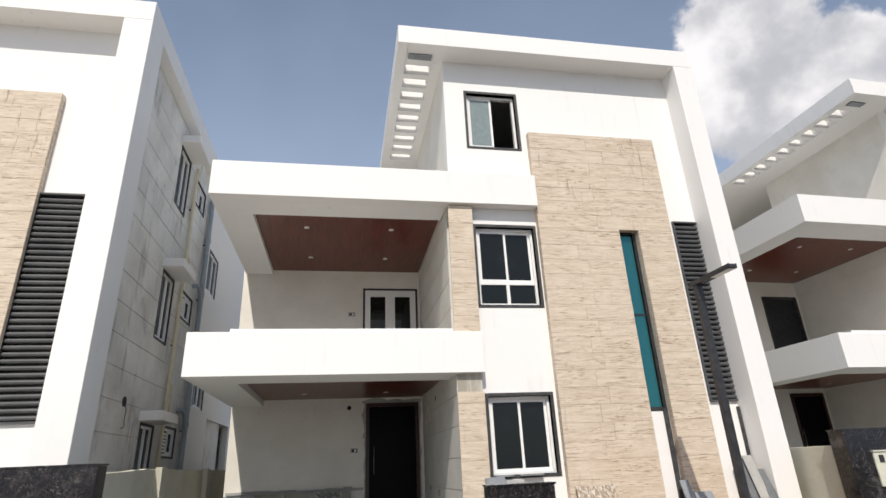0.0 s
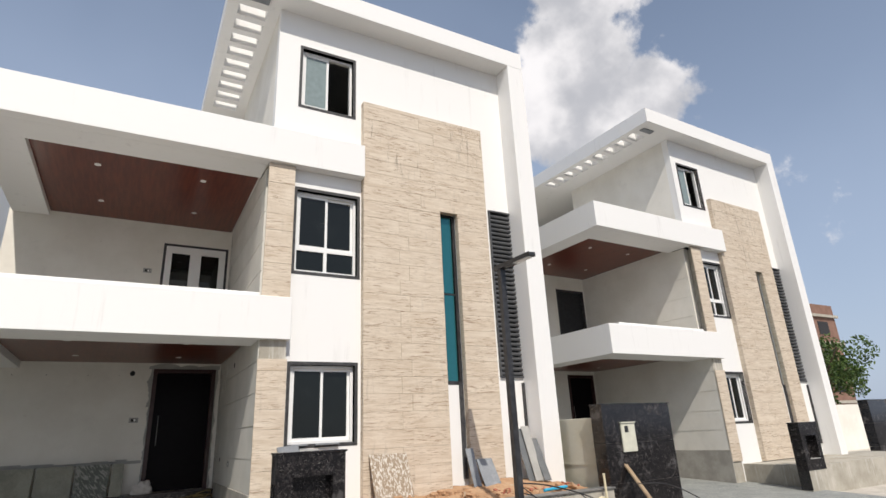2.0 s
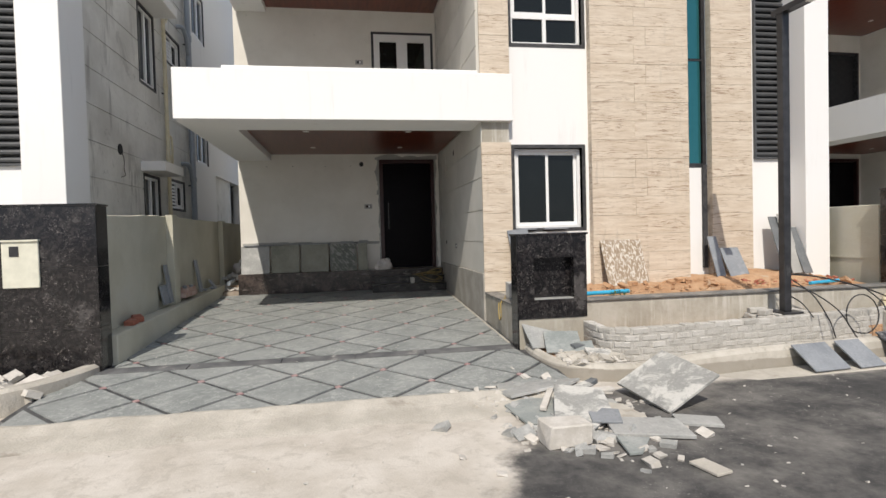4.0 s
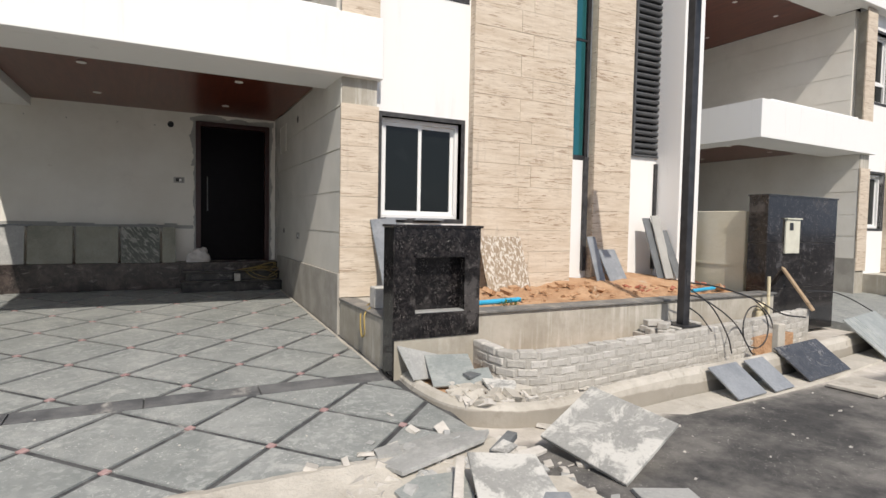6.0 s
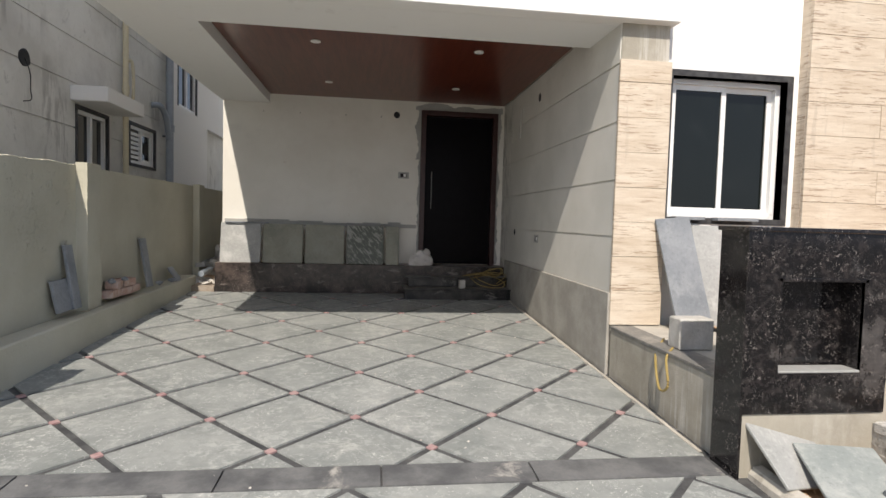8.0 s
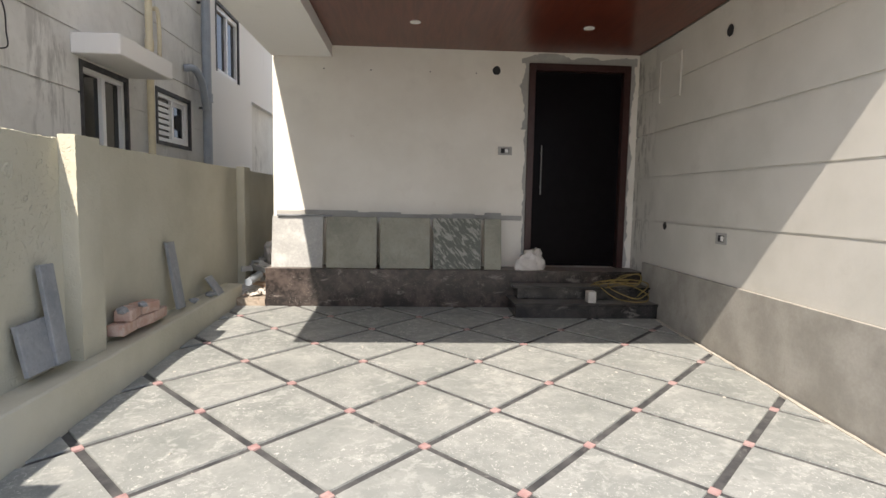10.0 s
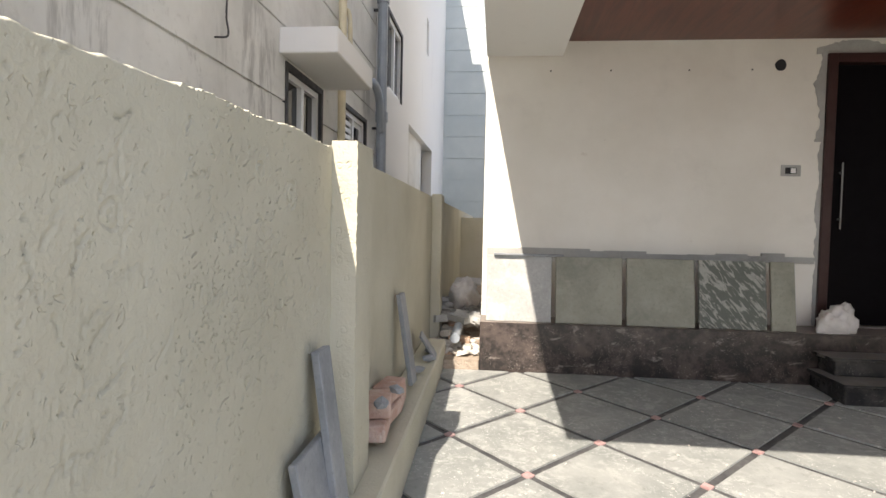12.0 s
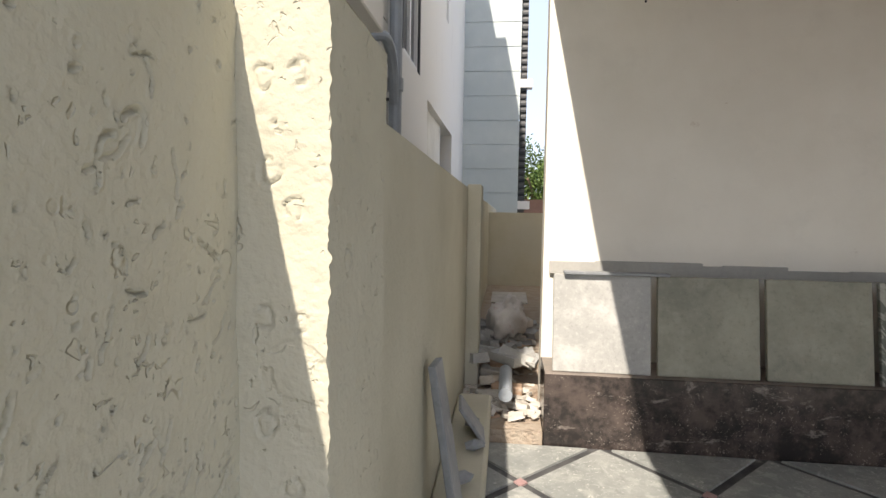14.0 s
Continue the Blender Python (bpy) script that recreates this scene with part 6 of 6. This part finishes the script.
for k in range(4):
    plate("stone_sheet", "pale green stone sheet in a slanted stack", "stone slab", (8.05 + 0.13 * k, 6.25 + 0.02 * k, -0.36), (0.95, 0.22, 0.0), (-0.28, 0.42, 0.40), 0.025, TEALSLAB, "stack of stone sheets")


def sack(name, m, label, s=1.0):
    bm = bmesh.new()
    bmesh.ops.create_icosphere(bm, subdivisions=4, radius=0.5)
    for v in bm.verts:
        n = noise.noise(v.co * 3.1) * 0.3 + (0.5 - abs(noise.noise(v.co * 6))) * 0.3 + noise.noise(v.co * 13) * 0.10
        v.co = Vector((v.co.x * 0.34 * (1 + n), v.co.y * 0.24 * (1 + n), max(v.co.z, -0.25) * 0.30 * (1 + n * 1.5) + 0.07)) * s
    ob = new(name, mesh_of(name, bm, CLOTH))
    for p in ob.data.polygons:
        p.use_smooth = True
    ob.matrix_basis = m
    return tagged(ob, label, "sack")


sack("sack", pose(0.84, 13.24, 0.435, 4, -10, 24) @ Matrix.Diagonal((1.1, 0.8, 0.95, 1)), "crumpled white cloth sack on the plinth by the door")
bm = bmesh.new()
box(bm, 1.34, 1.43, 12.62, 12.74, 0.143, 0.27)
tagged(part("cement_brick", bm, BLOCKM, bevel=0.008), "small pale brick standing on the entrance step", "brick")
DULLYELLOW = plain("dusty_yellow_plastic", (0.26, 0.19, 0.06), 0.7)
for i, pts in enumerate((
    [(1.62, 13.02, 0.32), (1.75, 12.94, 0.36), (1.88, 13.02, 0.40), (2.02, 12.9, 0.42), (1.95, 12.8, 0.32), (1.78, 12.86, 0.33), (1.7, 12.98, 0.35), (1.92, 12.98, 0.34)],
    [(1.45, 12.8, 0.32), (1.7, 12.7, 0.36), (2.0, 12.85, 0.34), (2.05, 13.0, 0.42), (1.8, 12.9, 0.38), (1.6, 12.75, 0.31), (1.85, 12.6, 0.2), (2.05, 12.7, 0.25)],
    [(1.5, 12.9, 0.33), (1.65, 12.6, 0.2), (1.95, 12.58, 0.17), (2.02, 12.7, 0.24), (1.8, 12.75, 0.33), (1.55, 12.7, 0.3)],
    [(1.4, 12.75, 0.32), (1.6, 13.0, 0.33), (1.9, 12.95, 0.36), (2.08, 12.8, 0.33), (1.9, 12.65, 0.22)],
)):
    bm = bmesh.new()
    tube(bm, curve_pts(pts, 8), 0.006, 6)
    tagged(part("yellow_cable", bm, DULLYELLOW), "tangled yellow cable on the entrance steps", "cable", "yellow cables")

bm = bmesh.new()
box(bm, 6.50, 6.63, 6.66, 6.74, -0.36, 0.10)
tagged(part("cement_post", bm, KERB, bevel=0.01), "short cement post standing before the brick planter", "post")

# along the left wall
OLDBRICK = mottled("mortared_red_brick", (0.44, 0.27, 0.21), (0.56, 0.43, 0.37), 9, 0.9, 0.6, 60, (0.56, 0.52, 0.46), dist=0.008)
plate("stone_strip", "narrow grey stone strip leaning on the compound wall", "stone slab", (-2.665, 10.19, 0.225), (-0.005, -0.12, 0.0), (-0.085, 0.0, 0.59), 0.03, SLATEBLUE, "offcuts on the ledge")
plate("stone_slab", "square grey slab leaning on the compound wall", "stone slab", (-2.685, 10.20, 0.225), (-0.01, -0.34, -0.01), (-0.055, 0.0, 0.29), 0.03, SLATEBLUE, "offcuts on the ledge")
plate("stone_strip", "narrow dark stone strip leaning on the compound wall", "stone slab", (-2.65, 11.85, 0.225), (-0.01, -0.13, 0.0), (-0.10, -0.05, 0.59), 0.03, SLATEBLUE, "offcuts on the ledge")
for k, (y, dz, r) in enumerate(((10.78, 0.0, 5), (11.03, 0.0, -6), (11.28, 0.0, 4), (10.86, 0.088, 10), (11.12, 0.088, -8))):
    bm = bmesh.new()
    box(bm, -0.06, 0.06, -0.115, 0.115, 0, 0.085)
    b = tagged(part("loose_brick", bm, OLDBRICK, bevel=0.008), "red brick with old mortar lying on the wall ledge", "brick", "bricks on the ledge")
    b.matrix_basis = pose(-2.69, y + 0.1, 0.222 + dz, 0, 0, r)
for k in range(5):
    bm = bmesh.new()
    rough_stone(bm, (0, 0, 0), (0.08, 0.12, 0.06), 20 + k)
    b = tagged(part("stone_lump", bm, SLATEBLUE), "small dark stone lump on the wall ledge", "stone", "lumps on the ledge")
    b.matrix_basis = pose(-2.65 + 0.03 * (k % 2), (10.82, 11.05, 12.1, 12.45, 12.75)[k], 0.405 if k < 2 else 0.24, 0, 0, 40 * k)
for k, y in enumerate((8.55, 8.75)):
    bm = bmesh.new()
    box(bm, -0.06, 0.06, -0.10, 0.10, 0, 0.07)
    b = tagged(part("loose_brick", bm, REDBRICK, bevel=0.01), "broken red brick on the wall ledge", "brick", "bricks on the ledge")
    b.matrix_basis = pose(-2.66, y, 0.13 + 0.02 * k, 5, 0, 30 * k)
plate("stone_slab", "grey slate piece leaning at the end of the ledge", "stone slab", (-2.60, 12.75, 0.2), (0.02, -0.22, 0.0), (-0.12, 0.1, 0.16), 0.02, SLATEBLUE, "offcuts on the ledge")
# waste in the passage
PASSEARTH = mottled("dusty_waste_earth", (0.33, 0.26, 0.20), (0.42, 0.36, 0.29), 7, 0.95, 0.8, 40, (0.42, 0.40, 0.37), dist=0.02)
chips("passage_rubble", 110, 10, lambda r: (r.uniform(-2.76, -2.26), r.uniform(13.2, 14.2)), 0.07, RUBBLE, "broken mortar and stone in the side passage", 0.10)
chips("passage_stones", 60, 11, lambda r: (r.uniform(-2.76, -2.26), r.uniform(13.8, 15.2)), 0.16, SLATEPALE, "slate and cement pieces in the side passage", 0.30)
rng = random.Random(31)
for k in range(14):
    bm = bmesh.new()
    box(bm, -0.11, 0.11, -0.055, 0.055, -0.035, 0.035)
    b = tagged(part("loose_brick", bm, (EARTHBRICK, RUBBLE, BLOCKM)[k % 3], bevel=0.008), "broken brick heaped in the side passage", "brick", "bricks in the passage")
    b.matrix_basis = pose(-2.46 + rng.uniform(-0.14, 0.12), 13.35 + 0.12 * k, 0.06 + 0.025 * k, rng.uniform(-15, 15), rng.uniform(-15, 15), rng.uniform(0, 180))
structure(boxes("passage_fill", [(-2.77, -2.245, 13.08, 13.75, -0.3, 0.08), (-2.77, -1.5, 13.75, 18.5, -0.3, 0.12), (-2.77, -1.5, 14.3, 18.5, 0.12, 0.30)], PASSEARTH), "earth in the side passage")
bm = bmesh.new()
tube(bm, [(-2.47, 13.22, 0.245), (-2.47, 13.7, 0.27)], 0.045, 14)
tagged(part("drain_stub", bm, GREYPIPE), "grey plastic drain stub jutting from the bricks", "pipe")
sack("sack", pose(-2.46, 14.6, 0.38, 0, 0, 80), "grey-white sack lying in the side passage", 1.2)
plate("stone_sheet", "pale sheet lying on the waste in the passage", "stone slab", (-2.62, 14.9, 0.58), (0.34, 0.0, 0.0), (0.0, 0.5, 0.03), 0.015, RUBBLE)


# ---- small fittings on the walls ----
def switch_plate(m, label):
    t = thing("switch_box", label, "switch box", m)
    bm = bmesh.new()
    pierced(bm, "y", -0.085, 0.085, -0.05, 0.05, -0.006, 0.0, [(-0.05, 0.05, -0.028, 0.028)])
    part("rim", bm, CEMENT, t)
    # dark plate paints the shade inside the open box
    boxes("plate", [(-0.05, 0.05, -0.004, 0.0, -0.028, 0.028)], DARK, t)
    boxes("switch", [(0.0, 0.04, -0.009, -0.004, -0.022, 0.022)], LAMPGLASS, t)


switch_plate(pose(0.525, 13.5, 1.84), "open switch box set in the cream wall")
switch_plate(pose(0.42, 13.5, 5.05), "open switch box on the balcony wall")
switch_plate(pose(2.14, 11.5, 0.94, 0, 0, -90), "open socket box set in the grooved wall")
# flat dark discs: the shade inside each hole is put into colour
for m, r in ((pose(0.40, 13.497, 2.785, 90), 0.05), (pose(2.138, 11.56, 2.74, 90, 0, -90), 0.05), (pose(2.138, 12.6, 1.0, 90, 0, -90), 0.04)):
    bm = bmesh.new()
    bmesh.ops.create_cone(bm, cap_ends=True, segments=18, radius1=r, radius2=r, depth=0.004)
    for v in bm.verts:
        v.co *= 1 + 0.12 * noise.noise(v.co * 30)
    ob = tagged(part("conduit_hole", bm, DARK), "dark round conduit hole in the wall", "hole")
    ob.matrix_basis = m
# tiny dark blocks paint the shade inside the plug holes
for x in (-1.65, -1.1, -0.4, 0.15):
    tagged(boxes("wall_plug", [(x, x + 0.012, 13.492, 13.5, 2.74, 2.752)], DARK), "tiny dark plug hole below the ceiling", "hole")


def ragged(bm, a, b, out, low, high, seed):
    """A thin smear of cement from a to b along a frame, its outer edge uneven."""
    a, b, out = Vector(a), Vector(b), Vector(out)
    n = int((b - a).length / 0.015)
    rows = []
    for k in range(n + 1):
        f = k / n
        p = a.lerp(b, f)
        w = low + (high - low) * min(1.0, abs(noise.noise(p * 2.3 + Vector((seed, 0, 0)))) * 1.6 + abs(noise.noise(p * 17 + Vector((seed, 0, 0)))) * 0.4)
        deep = 0.010 + 0.003 * noise.noise(p * 14)
        q = p + out * w
        rows.append([bm.verts.new(v) for v in ((p.x, 13.499, p.z), (p.x, 13.5 - deep, p.z), (q.x, 13.5 - deep * 0.7, q.z), (q.x, 13.499, q.z))])
    for r, t in zip(rows, rows[1:]):
        for k in range(3):
            bm.faces.new((r[k], t[k], t[k + 1], r[k + 1]))
    for r in (rows[0], rows[-1]):
        bm.faces.new(r)


bm = bmesh.new()
ragged(bm, (0.789, 0, 0.44), (0.789, 0, 2.1), (-1, 0, 0), 0.01, 0.05, 1)
ragged(bm, (0.789, 0, 2.1), (0.789, 0, 2.9), (-1, 0, 0), 0.03, 0.13, 2)
ragged(bm, (2.031, 0, 0.44), (2.031, 0, 2.9), (1, 0, 0), 0.015, 0.075, 3)
ragged(bm, (0.70, 0, 2.882), (2.11, 0, 2.882), (0, 0, 1), 0.05, 0.12, 4)
bmesh.ops.recalc_face_normals(bm, faces=bm.faces)
structure(part("door_mortar", bm, CEMENT), "rough cement round the entrance door frame")
t = thing("panel_cover", "painted square cover plate set in the grooved side wall", "cover plate")
boxes("plate", [(2.124, 2.135, 12.41, 12.86, 2.36, 2.78)], FACEWALL, t)
boxes("rim", [(2.116, 2.135, 12.39, 12.41, 2.34, 2.80), (2.116, 2.135, 12.86, 12.875, 2.34, 2.80), (2.116, 2.135, 12.41, 12.86, 2.78, 2.80)], FACEWALL, t)
# hole with a broken patch and a loose wire on the flank; a dark disc paints its inner shade
bm = bmesh.new()
bmesh.ops.create_cone(bm, cap_ends=True, segments=14, radius1=0.10, radius2=0.09, depth=0.012)
for v in bm.verts:
    v.co *= 1 + 0.25 * noise.noise(v.co * 12)
ob = tagged(part("conduit_hole", bm, DARK), "broken dark conduit hole in the grey flank wall", "hole")
ob.matrix_basis = pose(-3.735, 11.27, 2.78, 0, 90)
bm = bmesh.new()
tube(bm, curve_pts([(-3.73, 11.27, 2.78), (-3.69, 11.29, 2.62), (-3.71, 11.33, 2.46), (-3.68, 11.29, 2.34), (-3.71, 11.20, 2.30)], 6), 0.006, 5)
tagged(part("wire", bm, CABLE), "thin loose wire hanging on the flank wall", "cable")

# rubble and kerb at the left corner of the drive
bm = bmesh.new()
sweep(bm, curve_pts([(-2.64, 7.85, 0), (-2.72, 7.3, 0), (-2.95, 6.8, 0), (-3.4, 6.42, 0), (-4.4, 6.2, 0), (-7, 6.1, 0)], 8), [(-0.15, ROADZ - 0.05), (-0.15, -0.16), (-0.02, -0.15), (0.02, -0.18), (0.03, ROADZ - 0.05)])
structure(part("kerb_corner", bm, KERB), "curved concrete kerb at the gate pillar")
structure(boxes("verge", [(-9, -2.9, 6.75, 7.58, -0.5, -0.27)], KERB), "cement verge")


# ---- things far off ----
def tree(m, h, r, seed, label):
    t = thing("tree", label, "tree", m)
    rng = random.Random(seed)
    bm = bmesh.new()
    n = 8
    prev = None
    for j in range(6):
        z = h * 0.6 * j / 5
        rad = 0.28 * (1 - 0.13 * j)
        ring = [bm.verts.new((rad * math.cos(k * math.tau / n) + 0.1 * math.sin(z), rad * math.sin(k * math.tau / n), z)) for k in range(n)]
        if prev:
            for k in range(n):
                bm.faces.new((prev[k], prev[(k + 1) % n], ring[(k + 1) % n], ring[k]))
        prev = ring
    for k in range(7):
        a = k * 0.9
        tube(bm, [(0, 0, h * 0.45), (math.cos(a) * r * 0.4, math.sin(a) * r * 0.4, h * 0.65), (math.cos(a) * r * 0.75, math.sin(a) * r * 0.75, h * (0.7 + 0.2 * rng.random()))], 0.07, 5)
    part("trunk", bm, BARK, t)
    verts, faces = [], []
    clumps = [(Vector((rng.gauss(0, 0.45) * r, rng.gauss(0, 0.45) * r, h * 0.72 + rng.gauss(0, 0.15) * h)), rng.uniform(0.2, 0.42) * r) for _ in range(34)]
    for c, cr in clumps:
        for _ in range(190):
            d = Vector((rng.gauss(0, 1), rng.gauss(0, 1), rng.gauss(0, 1))).normalized() * cr * rng.uniform(0.55, 1.05)
            p = c + d
            a = Vector((rng.gauss(0, 1), rng.gauss(0, 1), rng.gauss(0, 1))).normalized() * 0.13
            b = a.cross(Vector((rng.gauss(0, 1), rng.gauss(0, 1), rng.gauss(0, 1)))).normalized() * 0.06
            i = len(verts)
            verts += [p - a, p + b, p + a, p - b]
            faces.append((i, i + 1, i + 2, i + 3))
    me = bpy.data.meshes.new("crown")
    me.from_pydata([tuple(v) for v in verts], [], faces)
    me.materials.append(LEAVES)
    ob = new("crown", me)
    ob.parent = t
    return t


tree(pose(-1.0, 42, -0.4), 5.5, 3.0, 3, "leafy green tree behind the houses")
tree(pose(38.5, 20.5, -0.4), 6.4, 3.2, 5, "leafy green tree at the end of the street")
tree(pose(42.5, 22.5, -0.4), 5.6, 3.0, 6, "leafy green tree at the end of the street")
b = thing("brown_building", "unfinished brown building with scaffolding behind the trees", "building", pose(58, 34, -0.4))
boxes("wall", [(0, 14, 0, 10, 0, 14)], BROWNBLD, b)
for k in range(4):
    boxes("slab_edge", [(-0.3, 14.3, -0.3, 0, 3.2 * k + 2.9, 3.2 * k + 3.2)], CONCRETE, b)
    for j in range(3):
        boxes("window", [(1.5 + 4.3 * j, 3.6 + 4.3 * j, -0.05, 0, 3.2 * k + 0.9, 3.2 * k + 2.4)], DARK, b)
bm = bmesh.new()
for k in range(6):
    tube(bm, [(-2.6 + 0.5 * k * 0.9, -1, 0), (-2.6 + 0.5 * k * 0.9, -1, 13.5)], 0.05, 5)
for k in range(7):
    tube(bm, [(-2.8, -1, 1.6 + 1.8 * k), (0.4, -1, 1.6 + 1.8 * k)], 0.05, 5)
part("scaffold", bm, CEMENT, b)
structure(boxes("boundary_wall", [(24, 60, 16, 16.2, -0.5, 1.8)], CREAMWALL), "pale boundary wall at the end of the street")
structure(boxes("boundary_wall", [(-3, 6, 34, 34.2, -0.5, 2.2)], BROWNBLD), "red boundary wall behind")

# bricks of the planter
total = sum((b - a).length for a, b in zip(PLANTER, PLANTER[1:]))
rng = random.Random(77)
for row in range(6):
    s = 0.11 + (0.105 if row % 2 else 0.0)
    while s < total - 0.1:
        p, d = along(PLANTER, s)
        shared("brick", BRICK, planter, pose(p.x - d.y * 0.0515, p.y + d.x * 0.0515, 0.022 - 0.078 * row + rng.uniform(-0.007, 0.007), rng.uniform(-3, 3), rng.uniform(-2, 2), math.degrees(math.atan2(d.y, d.x)) + rng.uniform(-3, 3)) @ Matrix.Diagonal((rng.uniform(0.78, 1.0), rng.uniform(0.98, 1.06), rng.uniform(0.82, 1.0), 1)))
        s += 0.212


# cement screed along the front of the drive
def screed():
    bm = bmesh.new()
    rings = []
    rr = random.Random(4)
    x = -3.6
    while x < 2.35:
        yf, yb = 5.55 + 0.10 * noise.noise((x * 1.5, 0, 0)) + 0.035 * noise.noise((x * 9, 4, 0)), 6.13 + 0.05 * noise.noise((x * 1.8, 7, 0)) + 0.04 * noise.noise((x * 11, 2, 0))
        rings.append([bm.verts.new((x, y, z)) for y, z in ((yf - 0.15, ROADZ - 0.02), (yf + 0.12, ROADZ + 0.018), (5.88 + 0.02 * noise.noise((x * 3, 1, 1)), ROADZ + 0.035 + 0.01 * rr.random()), (yb - 0.07, -0.320), (yb, -0.332), (yb, -0.45))])
        x += 0.06
    for p, q in zip(rings, rings[1:]):
        for k in range(5):
            bm.faces.new((p[k], q[k], q[k + 1], p[k + 1]))
    return bm


structure(part("screed", screed(), KERB), "ragged cement screed along the front of the drive")

# cement edging and pebbles along the foot of the side wall
def drive_edging():
    bm = bmesh.new()
    rings = []
    y = 7.72
    while y < 12.58:
        w = 0.018 * noise.noise((3, y * 2.1, 0)) + 0.008 * noise.noise((5, y * 13, 0))
        z = surf(y)
        rings.append([bm.verts.new(p) for p in ((2.062 + w, y, z - 0.02), (2.066 + w, y, z + 0.006), (2.088, y, z + 0.009 + 0.004 * noise.noise((y * 9, 0, 0))), (2.094, y, z - 0.02))])
        y += 0.05
    for p, q in zip(rings, rings[1:]):
        for k in range(3):
            bm.faces.new((p[k], q[k], q[k + 1], p[k + 1]))
    bmesh.ops.recalc_face_normals(bm, faces=bm.faces)
    return bm


structure(part("drive_edging", drive_edging(), KERB), "thin cement edging along the foot of the wall")

# dark cross strip of the drive: five worn slabs with pale joints
STRIPSTONE = mottled("worn_dark_slate", (0.085, 0.087, 0.09), (0.17, 0.172, 0.17), 5, 0.6, 0.3, 60, (0.40, 0.385, 0.35))
xs_ = (-2.83, -1.72, -0.70, 0.14, 0.98, 2.07)
for a, b in zip(xs_, xs_[1:]):
    bm = bmesh.new()
    prism(bm, [(a + 0.006, 7.463), (b - 0.006, 7.463), (b - 0.006, 7.680), (a + 0.006, 7.680)], 0.02, 0.001)
    part("strip_stone", bm, STRIPSTONE, driveway)

# ---- paving, last ----
pave(-2.56, 2.08, 0.447, 7.889, 0.943, 0.948, 0.08, 7.69, 13.07)
pave(-2.85, 2.08, 0.437, 7.0, 0.938, 0.90, 0.075, 6.12, 7.45)
